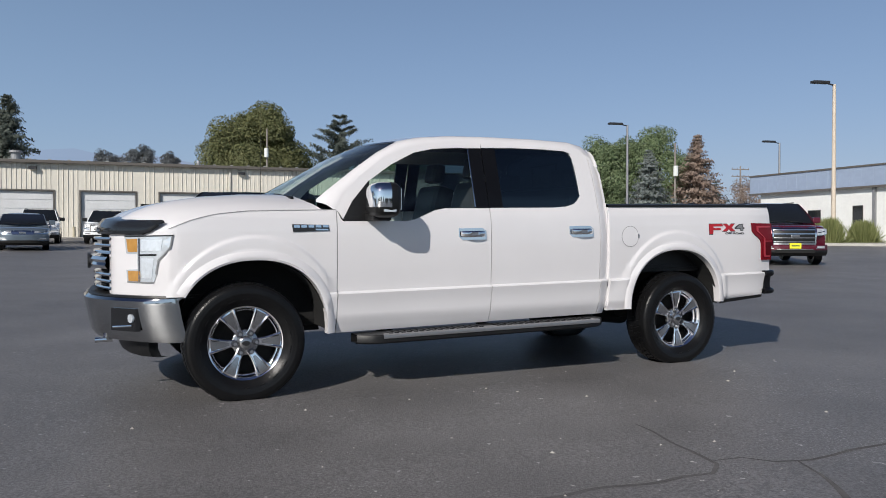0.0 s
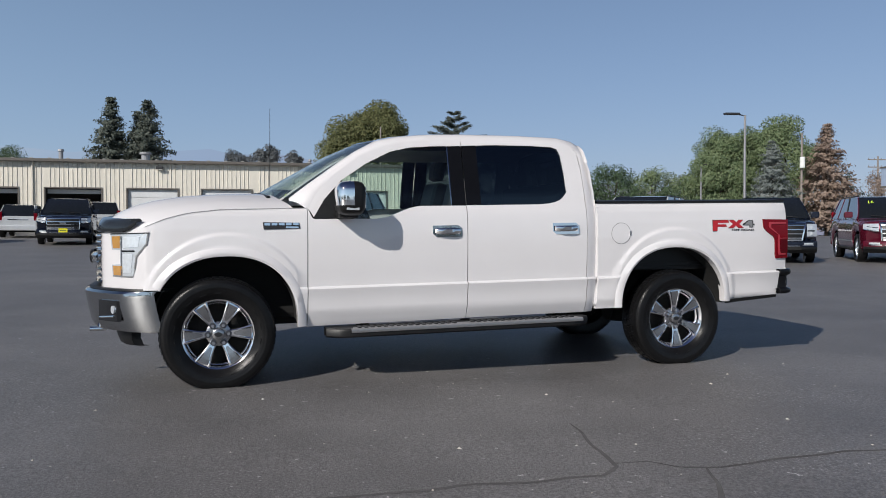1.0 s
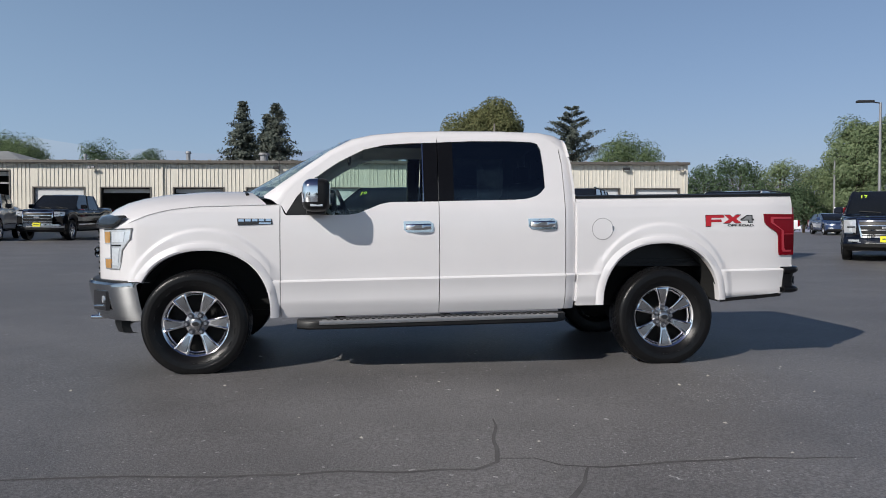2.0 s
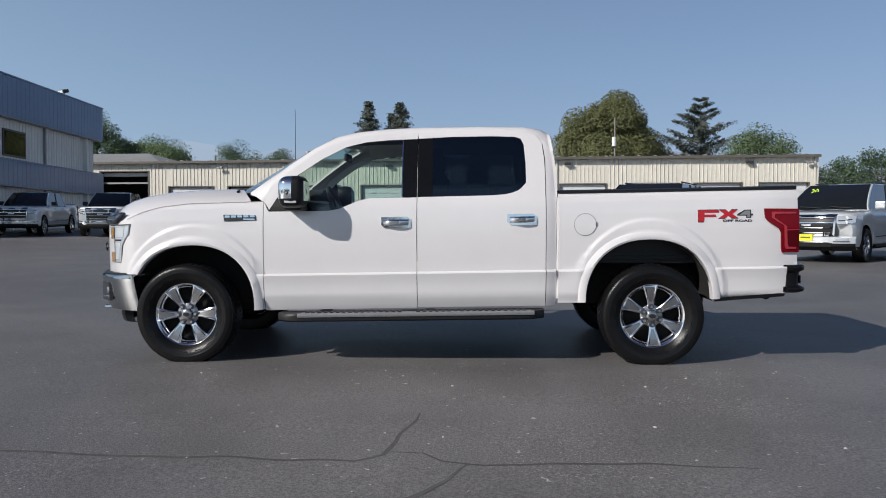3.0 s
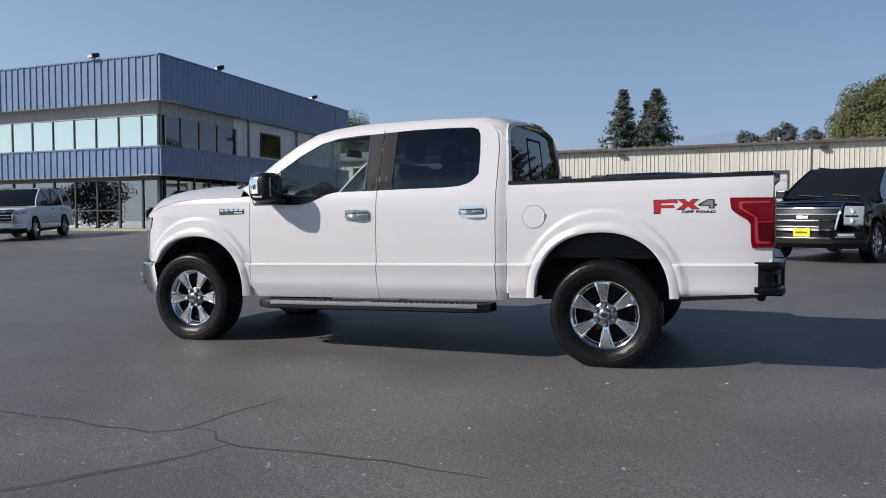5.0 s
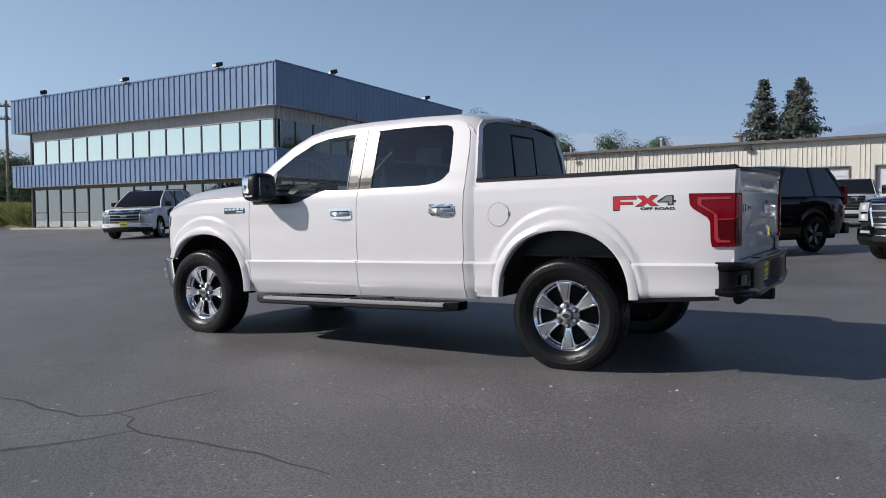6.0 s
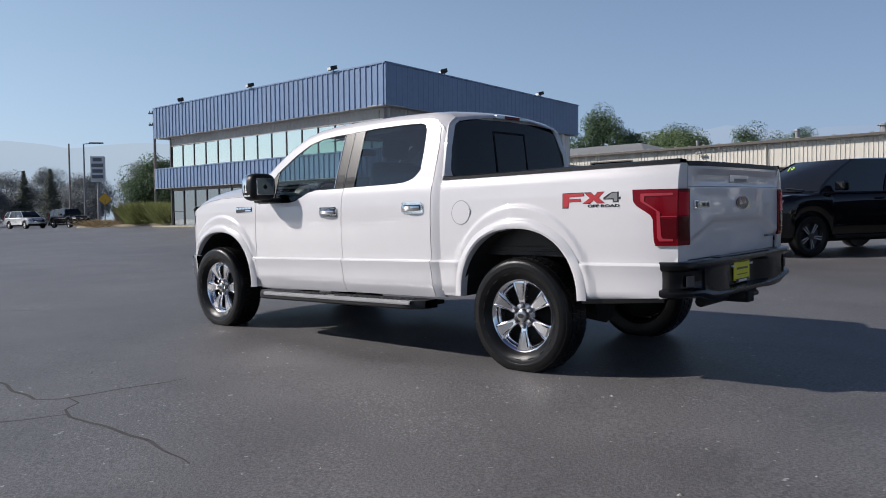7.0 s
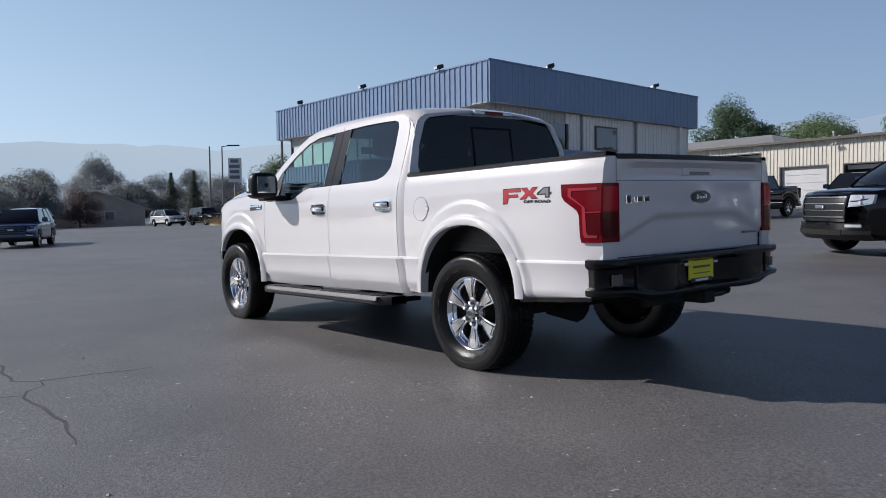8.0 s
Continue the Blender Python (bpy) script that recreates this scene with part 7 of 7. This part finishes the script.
def conifer(name, label, x, y, top, width, mat, seed, tiers=26, open_=0.25, z0=None, droop=0.25, twigs=15, limbs=9, fine=1.0):
    rng = random.Random(seed)
    z0 = ground_z(x, y) if z0 is None else z0
    t = thing(name, label, "tree", pose(x, y, z0))
    h = top - z0
    bm = bmesh.new()
    rod(bm, (0, 0, -0.2), (0, 0, h * 0.96), h * 0.016, h * 0.002, 8)
    verts, faces = [], []
    for i in range(tiers):
        k = (i + 0.5) / tiers
        z = h * (0.10 + 0.90 * k)
        reach = width / 2 * (1 - k) ** 0.95 * rng.uniform(0.78, 1.16) + 0.02 * width
        for j in range(limbs if k < 0.8 else 6):
            if rng.random() < open_ * 0.5:
                continue
            a = rng.uniform(0, 2 * math.pi)
            ln = reach * rng.uniform(0.65, 1.1)
            d = Vector((math.cos(a), math.sin(a), -droop + 0.3 * k))
            tip = Vector((0, 0, z)) + d * ln + Vector((0, 0, 0.10 * ln))
            if k < 0.9 and j < 5:
                rod(bm, (0, 0, z), tip * 0.9 + Vector((0, 0, z * 0.1)), h * 0.0035, h * 0.001, 4, False)
            pts, outs = [], []
            for _ in range(int(twigs * 2.2)):
                q = rng.random() ** 0.75
                spread = fine * (0.11 * ln * (1.25 - q) + 0.012 * h)
                pts.append(Vector((0, 0, z)).lerp(tip, q) + Vector((rng.gauss(0, spread), rng.gauss(0, spread), rng.gauss(0, spread * 0.45) - 0.03 * ln)))
                outs.append(Vector((d.x * 0.8, d.y * 0.8, 0.55)))
            v2, f2 = leaf_quads(pts, (0.0085 * h + 0.026 * ln) * fine, rng, outs)
            n0 = len(verts)
            verts += v2
            faces += [tuple(i_ + n0 for i_ in f) for f in f2]
    part("trunk", bm, BARK, t)
    leaf_mesh("crown", verts, faces, mat, t)
    return t


broadleaf("walnut_tree", "large round olive-green walnut tree behind the workshop", -41.4, 138.4, 27.0, 22.5, LEAF_OLIVE, 3, 48000, 0.10, leaf=0.24)
conifer("cedar_tree", "dark open-branched cedar behind the workshop", -34.8, 186, 31.6, 42, NEEDLE, 8, 17, 0.3, droop=-0.04, twigs=95, limbs=8, fine=0.6)
conifer("fir_tree", "tall dark fir behind the workshop", -121.2, 190, 38.0, 26, NEEDLE, 5, 34, 0.35, twigs=24)
conifer("fir_tree", "tall dense dark fir behind the workshop", -130.5, 187, 38.5, 24, NEEDLE, 6, 38, 0.1, twigs=24)
conifer("fir_tree", "tall dark fir behind the workshop", -127.5, 195, 36.0, 21, NEEDLE, 7, 34, 0.1, twigs=22)
for i, (x, y, z, w) in enumerate(((-127.3, 254, 33.0, 13), (-118.7, 254.4, 32.8, 13), (-115.0, 254.6, 33.8, 12), (-105.9, 255, 31.5, 10), (-150, 240, 29, 10))):
    broadleaf("rise_tree", "small far tree, paled for haze, on the rise behind the workshop", x, y, z, w * 0.8, NEEDLE_HAZY, 40 + i, 2400, 0.62, leaf=0.3)
broadleaf("poplar_tree", "dense green poplar beside the car lot", 16.6, 106, 16.2, 12.0, LEAF_GREEN, 11, 26000, 0.02, leaf=0.14)
broadleaf("poplar_tree", "dense green poplar beside the car lot", 24.2, 107, 17.4, 12.5, LEAF_GREEN, 12, 26000, 0.02, leaf=0.14)
broadleaf("poplar_tree", "dense green poplar beside the car lot", 20.2, 109, 16.6, 11.0, LEAF_GREEN, 17, 20000, 0.02, leaf=0.14)
conifer("blue_spruce", "pale blue-grey spruce before the poplars", 20.8, 96.4, 12.2, 9.5, NEEDLE_BLUE, 13, 26, 0.1, twigs=26)
conifer("dead_spruce", "brown dying spruce beside the poplars", 28.2, 101.8, 14.7, 11.5, NEEDLE_BROWN, 14, 30, 0.25, twigs=26)
conifer("spruce_tree", "dark green spruce behind the dead spruce", 33.5, 112, 9.5, 12.0, NEEDLE, 15, 20, 0.2)
broadleaf("plum_tree", "dark purple-brown tree behind the white building", 38.4, 113, 10.6, 7.0, NEEDLE_BROWN, 16, 3000, 0.1)
for i, (x, y, top, w, mt) in enumerate(((-6.5, 113, 10.0, 9, LEAF_DEEP), (-1.6, 114, 11.6, 10, LEAF_DEEP), (3.0, 115, 12.8, 10, LEAF_DEEP), (8.5, 119, 12.4, 10, LEAF_GREEN), (13.0, 124, 11.8, 9, LEAF_OLIVE), (-11.0, 116, 9.0, 9, LEAF_DEEP), (11.0, 112, 8.5, 9, LEAF_DEEP))):
    broadleaf("hedgerow_tree", "leafy green tree in the far hedgerow", x, y, top, w, mt, 60 + i, 3000, 0.0)
broadleaf("willow_tree", "pale grey-green tree behind the workshop's end", -14.0, 130, 17.6, 16, LEAF_PALE, 21, 14000, 0.1, leaf=0.17)
broadleaf("maple_tree", "green maple behind the showroom", -74.2, 56.4, 14.8, 11.0, LEAF_DEEP, 22, 14000, 0.1, leaf=0.13)
broadleaf("ash_tree", "light green ash far behind the showroom", -145, 120, 22.6, 24, LEAF_PALE, 23, 16000, 0.1, leaf=0.24)
broadleaf("ash_tree", "light green ash behind the workshop", -124, 107, 20.0, 17, LEAF_PALE, 24, 12000, 0.1, leaf=0.19)
broadleaf("elm_tree", "sparse green elm behind the workshop", -100.5, 102.7, 17.6, 10, LEAF_DEEP, 25, 9000, 0.1, leaf=0.13)
broadleaf("elm_tree", "low green elm behind the workshop", -93.4, 106.8, 16.2, 9, LEAF_DEEP, 26, 9000, 0.1, leaf=0.12)
broadleaf("elm_tree", "green elm behind the workshop", -117, 124, 18.3, 13, LEAF_DEEP, 27, 3000, 0.1)
# trees in LEAF_STREET carry the distance haze in their leaf colour
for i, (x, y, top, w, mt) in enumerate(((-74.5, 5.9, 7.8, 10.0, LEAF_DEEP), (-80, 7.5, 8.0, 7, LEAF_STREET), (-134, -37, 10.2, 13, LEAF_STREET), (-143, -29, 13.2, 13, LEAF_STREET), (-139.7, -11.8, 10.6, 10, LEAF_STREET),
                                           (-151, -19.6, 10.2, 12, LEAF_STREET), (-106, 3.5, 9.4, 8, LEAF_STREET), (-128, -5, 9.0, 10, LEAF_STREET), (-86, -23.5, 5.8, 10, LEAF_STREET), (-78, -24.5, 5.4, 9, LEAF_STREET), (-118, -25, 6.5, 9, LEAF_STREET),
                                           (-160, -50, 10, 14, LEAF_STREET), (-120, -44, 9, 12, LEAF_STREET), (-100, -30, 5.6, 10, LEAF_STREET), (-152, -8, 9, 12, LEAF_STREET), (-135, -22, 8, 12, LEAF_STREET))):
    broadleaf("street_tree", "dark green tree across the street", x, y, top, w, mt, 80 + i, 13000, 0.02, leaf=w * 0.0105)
for i, (x, y, top) in enumerate(((-136, -15, 9.2), (-126, -10, 9.0))):
    conifer("street_conifer", "slim dark conifer across the street", x, y, top, 5.0, NEEDLE, 100 + i, 46, 0.1, twigs=9)
# unseen trees added behind the viewer to darken reflections in gloss and glass
for i in range(9):
    broadleaf("reflection_tree", "unseen dark tree added behind the lot for reflections", -60 + i * 17 + random.uniform(-4, 4), -62 - random.uniform(0, 10), 7 + random.uniform(0, 4), 13, LEAF_UNSEEN, 120 + i, 2000, 0.0)


# ---- bushes, dry verge ----
def tuft(name, label, x, y, height, width, depth, mat, seed, n=3600, z0=None):
    rng = random.Random(seed)
    z0 = ground_z(x, y) if z0 is None else z0
    t = thing(name, label, "bush", pose(x, y, z0))
    verts, faces = [], []
    for _ in range(n):
        bx, by = rng.gauss(0, width / 4.5), rng.gauss(0, depth / 4.5)
        fall = max(0.25, 1 - (2 * bx / width) ** 2 * 0.6)
        hh = height * fall * rng.uniform(0.55, 1.05)
        tip = Vector((bx * 1.35 + rng.gauss(0, 0.12), by * 1.35 + rng.gauss(0, 0.12), hh))
        b = Vector((bx * 0.8, by * 0.8, 0))
        sd = Vector((rng.uniform(-1, 1), rng.uniform(-1, 1), 0)).normalized() * 0.014 * height
        i = len(verts)
        mid = b.lerp(tip, 0.6) + Vector((0, 0, 0.08 * hh))
        verts += [b - sd * 0.6, b + sd * 0.6, mid + sd, tip, mid - sd]
        faces.append((i, i + 1, i + 2, i + 3, i + 4))
    leaf_mesh("blades", verts, faces, mat, t)["kind"] = "stuff"
    return t


tuft("ornamental_grass", "tall yellow-green ornamental grass by the lamp post", 21.7, 48.6, 1.75, 1.5, 1.2, REED, 1, 2400)
tuft("ornamental_grass", "tall yellow-green ornamental grass by the lamp post", 23.9, 48.9, 1.6, 1.5, 1.2, REED, 2, 2400)
tuft("ornamental_grass", "wide yellow-green ornamental grass beside the showroom", -55.5, 4.4, 1.8, 3.2, 3.0, REED, 3, 8000)
tuft("ornamental_grass", "yellow-green ornamental grass beside the showroom", -53.0, 6.0, 1.6, 2.6, 2.4, REED, 4, 6000)
tuft("dry_grass", "dry brown grass on the verge by the sign", -60.0, 1.0, 0.7, 7.0, 3.5, DRY_GRASS, 5, 1800)
tuft("shrub", "dark brown shrub on the verge by the sign", -59.0, 3.0, 1.9, 2.6, 2.0, LEAF_PLUM, 6, 1500)
verge = thing("verge", "dry tan verge with a pale kerb beside the showroom", "verge", kind="structure")
bm = bmesh.new()
ring = [(-50.8, 6.2), (-55.0, 2.6), (-60.5, -0.8), (-63.5, -1.4), (-66.0, 0.0), (-66.0, 7.0), (-53.0, 10.0)]
top_ = [bm.verts.new((x, y, ground_z(x, y) + 0.15)) for x, y in ring]
bot_ = [bm.verts.new((x, y, ground_z(x, y) - 0.1)) for x, y in ring]
bm.faces.new(top_)
for i in range(len(ring)):
    j = (i + 1) % len(ring)
    bm.faces.new((top_[i], top_[j], bot_[j], bot_[i]))
part("bed", bm, material("tan_gravel", (0.34, 0.28, 0.20), 0.95, vary=0.25, scale=12, bump=0.4), verge)
isle = thing("gravel_island", "pale gravel bed behind a concrete kerb", "verge", kind="structure")
bm = bmesh.new()
ring = [(18.0, 50.0), (19.5, 47.2), (42.0, 38.0), (46.0, 50.0), (20.0, 66.0)]
top_ = [bm.verts.new((x, y, ground_z(x, y) + 0.15)) for x, y in ring]
bot_ = [bm.verts.new((x, y, ground_z(x, y) - 0.1)) for x, y in ring]
bm.faces.new(top_)
for i in range(len(ring)):
    j = (i + 1) % len(ring)
    bm.faces.new((top_[i], top_[j], bot_[j], bot_[i]))
part("bed", bm, CONCRETE, isle)


# ---- posts and lamps ----
def lamp_post(x, y, height, arm_dir, mat, arm=1.1, r=0.10, base=True, label="tall lot lamp post with a flat dark head"):
    z0 = ground_z(x, y)
    p = thing("lamp_post", label, "street lamp", pose(x, y, z0, 0, 0, arm_dir), group="lot lamp posts")
    part("pole", rodded((0, 0, 0.0), (0, 0, height), r, r * 0.7, 12), mat, p, smooth=True)
    if base:
        part("footing", rodded((0, 0, -0.3), (0, 0, 0.7), 0.32, 0.28, 18), CONCRETE, p, smooth=True)
    part("arm", rodded((0, 0, height - 0.05), (arm * 0.5, 0, height + 0.08), 0.05), LAMP_DARK, p)
    part("head", boxed((arm * 0.35, -0.22, height + 0.02), (arm + 0.35, 0.22, height + 0.20), 0.06), LAMP_DARK, p)
    return p


lamp_post(23.2, 51.4, 10.4, 195, POLE_TAN, 1.3, 0.15)
lamp_post(13.4, 70.6, 10.5, 195, STEEL, 1.5, 0.13)
lamp_post(31.2, 81.9, 10.2, 195, STEEL, 1.6, 0.13)
lamp_post(13.6, 102.8, 9.0, 10, STEEL, 1.2, 0.14)
lamp_post(-109.6, -4.0, 11.2, 80, STEEL, 2.2, 0.14)


def utility_pole(x, y, height, cross=2.4, turn=0, can=False, label="weathered wooden utility pole with a cross-arm"):
    z0 = ground_z(x, y)
    p = thing("utility_pole", label, "utility pole", pose(x, y, z0, 0, 0, turn), group="utility poles")
    part("pole", rodded((0, 0, -0.2), (0, 0, height), 0.17, 0.11, 10), POLE_WOOD, p, smooth=True)
    if cross:
        for k, z in enumerate((height - 0.5, height - 1.6)):
            part("cross_arm", boxed((-cross / 2, -0.06, z - 0.07), (cross / 2, 0.06, z + 0.07)), POLE_WOOD, p)
            for x_ in (-cross / 2 + 0.1, -cross / 6, cross / 6, cross / 2 - 0.1):
                part("insulator", rodded((x_, 0, z + 0.07), (x_, 0, z + 0.24), 0.05), STEEL, p)
    if can:
        part("transformer", rodded((0, -0.35, height - 4.2), (0, -0.35, height - 2.9), 0.30, n=14), STICKER, p, "pale grey transformer can")
    return p


utility_pole(-31.3, 110.6, 15.8, 0, 0, True, "wooden pole with a pale transformer can")
utility_pole(24.8, 99.6, 12.4, 0, 0, True, "wooden pole with a pale transformer can")
utility_pole(40.5, 122.5, 11.6, 3.2, 20)
utility_pole(-71.1, 4.9, 10.9, 1.0, 75)
utility_pole(-118.4, -6.6, 12.0, 0, 0, False, "plain dark wooden pole across the street")
LINE_GREY = material("faded_sign_lines", (0.17, 0.18, 0.20), 0.6, vary=0.1)
# roadside sign with unreadable lines
sg = thing("roadside_sign", "tall grey roadside sign board with unreadable lines", "sign", pose(-115.4, -2.6, ground_z(-115.4, -2.6), 0, 0, 82))
part("post", rodded((0, 0, 0), (0, 0, 6.4), 0.22, n=10), STEEL, sg)
part("board", boxed((-0.95, -0.35, 6.2), (0.95, 0.35, 9.9), 0.05), material("pale_sign_panel", (0.72, 0.74, 0.76), 0.5, vary=0.1), sg)
for i, w in enumerate((0.78, 0.7, 0.8, 0.6)):
    part("line", boxed((-w, -0.40, 6.7 + i * 0.82), (w, -0.36, 7.2 + i * 0.82)), LINE_GREY, sg)
    part("line", boxed((-w, 0.36, 6.7 + i * 0.82), (w, 0.40, 7.2 + i * 0.82)), LINE_GREY, sg)
wn_ = thing("warning_sign", "yellow diamond warning sign on a steel post", "sign", pose(-86.2, -0.3, ground_z(-86.2, -0.3), 0, 0, 80))
part("post", rodded((0, 0, 0), (0, 0, 2.9), 0.05), STEEL, wn_)
part("plate", boxed((-0.5, -0.03, -0.5), (0.5, 0.0, 0.5), 0.01, pose(0, 0, 2.9, 0, 45, 0)), material("orange_yellow_sign", (0.75, 0.42, 0.03), 0.5), wn_)

# ---- white building with a blue roof edge beyond the lamp post ----
wb = thing("white_building", "long white building with a pale blue roof edge", "building", frame_of((21.8, 61.3), (0.4397, -0.8981), 0))
WBL = 34.0
part("wall", boxed((0, 0.3, 0.5), (WBL, 0.6, 4.65)), WHITE_WALL, wb)
part("end_wall", boxed((0, 0.6, 0.5), (0.3, 14, 4.65)), WHITE_WALL, wb)
part("back_wall", boxed((0, 13.7, 0.5), (WBL, 14, 4.65)), WHITE_WALL, wb)
part("roof_edge", ribbed(WBL + 0.8, 4.6, 6.05, 0.9, 0.010, 0.03), material("pale_blue_metal", (0.27, 0.33, 0.44), 0.5, vary=0.06, scale=3), wb).matrix_basis = pose(-0.8, 0, 0)
part("roof_trim", boxed((-0.85, -0.06, 5.98), (WBL, 0.01, 6.10)), TRIM_BROWN, wb)
part("roof_trim", boxed((-0.85, -0.06, 4.54), (WBL, 0.01, 4.68)), TRIM_BROWN, wb)
part("roof", boxed((-0.8, 0.02, 5.9), (WBL, 14.3, 6.02)), ROOF_METAL, wb)
for a, b, z0, z1 in ((12.6, 13.4, 1.9, 3.6), (4.5, 5.6, 1.9, 3.2), (8.2, 9.0, 1.9, 3.4), (17.5, 18.4, 1.9, 3.6)):
    w_ = part("window", boxed((a, 0.27, z0), (b, 0.31, z1)), FRAME_DARK, wb)
    part("pane", boxed((a + 0.06, 0.25, z0 + 0.06), (b - 0.06, 0.268, z1 - 0.06)), CAR_GLASS, w_)
part("downspout", boxed((9.8, 0.12, 0.5), (10.0, 0.29, 4.6)), STEEL, wb)
# gabled roof behind the workshop, seen past the showroom
gb = thing("gabled_annex", "annex with a shallow grey metal roof behind the showroom", "building", SHED_M)
bm = bmesh.new()
sheet(bm, [[(-8.0, y, z) for y, z in ((1.5, 6.55), (9.0, 8.1), (16.5, 6.55))], [(9.5, 9.0 + (y - 9.0) * 0.02, z) if z > 7 else (14.5, y, z) for y, z in ((1.5, 6.55), (9.0, 8.1), (16.5, 6.55))]])
bm.faces.new([bm.verts.new(v) for v in ((14.5, 1.5, 6.55), (9.5, 9.0, 8.1), (14.5, 16.5, 6.55))])
part("roof", bm, ROOF_METAL, gb)
# cottage across the street, its gable to the lot
hs = thing("cottage", "low tan cottage with a shallow gable roof across the street", "house", pose(-112, -21.6, ground_z(-112, -21), 0, 0, 10))
COT_WALL = material("tan_siding", (0.46, 0.42, 0.37), 0.8, vary=0.12)
bm = bmesh.new()
sheet(bm, [[(5.0, -6.2, 0), (5.0, -6.2, 2.6), (5.0, 0, 4.9), (5.0, 6.2, 2.6), (5.0, 6.2, 0)], [(-5.0, -6.2, 0), (-5.0, -6.2, 2.6), (-5.0, 0, 4.9), (-5.0, 6.2, 2.6), (-5.0, 6.2, 0)]])
for x in (5.0, -5.0):
    bm.faces.new([bm.verts.new((x, y, z)) for y, z in ((-6.2, 0), (-6.2, 2.6), (0, 4.9), (6.2, 2.6), (6.2, 0))])
part("wall", bm, COT_WALL, hs)
part("roof", skin([[(x, y, z) for y, z in ((-7.1, 2.4), (0, 5.05), (7.1, 2.4))] for x in (-5.6, 5.6)], (0, 0, -0.18)), material("grey_shingle", (0.46, 0.44, 0.42), 0.9, vary=0.15), hs)
for y in (-3.4, 1.6):
    w_ = part("window", boxed((4.98, y - 0.7, 0.9), (5.05, y + 0.7, 2.2)), STICKER, hs)
    part("pane", boxed((5.04, y - 0.58, 1.0), (5.07, y + 0.58, 2.1)), CAR_GLASS, w_)
broadleaf("smoke_bush", "red-brown bushy tree before the cottage", -101, -21.5, 5.2, 6.5, LEAF_PLUM, 140, 9000, 0.0, leaf=0.09)
broadleaf("cottage_tree", "dark green tree beside the cottage", -92, -25.5, 6.6, 10.0, LEAF_DEEP, 141, 13000, 0.0, leaf=0.10)

# ---- hazy hills ----
hills = []
for i in range(121):
    b = radians(-20 + i * 1.25)
    r = 3600
    h = 400 + 110 * noise.noise(Vector((i * 0.085, 3.3, 0))) + 40 * noise.noise(Vector((i * 0.3, 7.1, 0))) + 14 * noise.noise(Vector((i * 0.9, 1.7, 0)))
    h *= (smooth01(-16, 12, -20 + i * 1.25) * 0.75 + 0.25) * (1.0 - 0.14 * smooth01(50, 90, -20 + i * 1.25))
    hills.append([(-math.sin(b) * (r + k * 500), math.cos(b) * (r + k * 500), -20 + (h + 20) * k ** 0.8) for k in steps(0, 1, 6)])
# haze is painted as a glow on the hills, brighter towards the sun's side
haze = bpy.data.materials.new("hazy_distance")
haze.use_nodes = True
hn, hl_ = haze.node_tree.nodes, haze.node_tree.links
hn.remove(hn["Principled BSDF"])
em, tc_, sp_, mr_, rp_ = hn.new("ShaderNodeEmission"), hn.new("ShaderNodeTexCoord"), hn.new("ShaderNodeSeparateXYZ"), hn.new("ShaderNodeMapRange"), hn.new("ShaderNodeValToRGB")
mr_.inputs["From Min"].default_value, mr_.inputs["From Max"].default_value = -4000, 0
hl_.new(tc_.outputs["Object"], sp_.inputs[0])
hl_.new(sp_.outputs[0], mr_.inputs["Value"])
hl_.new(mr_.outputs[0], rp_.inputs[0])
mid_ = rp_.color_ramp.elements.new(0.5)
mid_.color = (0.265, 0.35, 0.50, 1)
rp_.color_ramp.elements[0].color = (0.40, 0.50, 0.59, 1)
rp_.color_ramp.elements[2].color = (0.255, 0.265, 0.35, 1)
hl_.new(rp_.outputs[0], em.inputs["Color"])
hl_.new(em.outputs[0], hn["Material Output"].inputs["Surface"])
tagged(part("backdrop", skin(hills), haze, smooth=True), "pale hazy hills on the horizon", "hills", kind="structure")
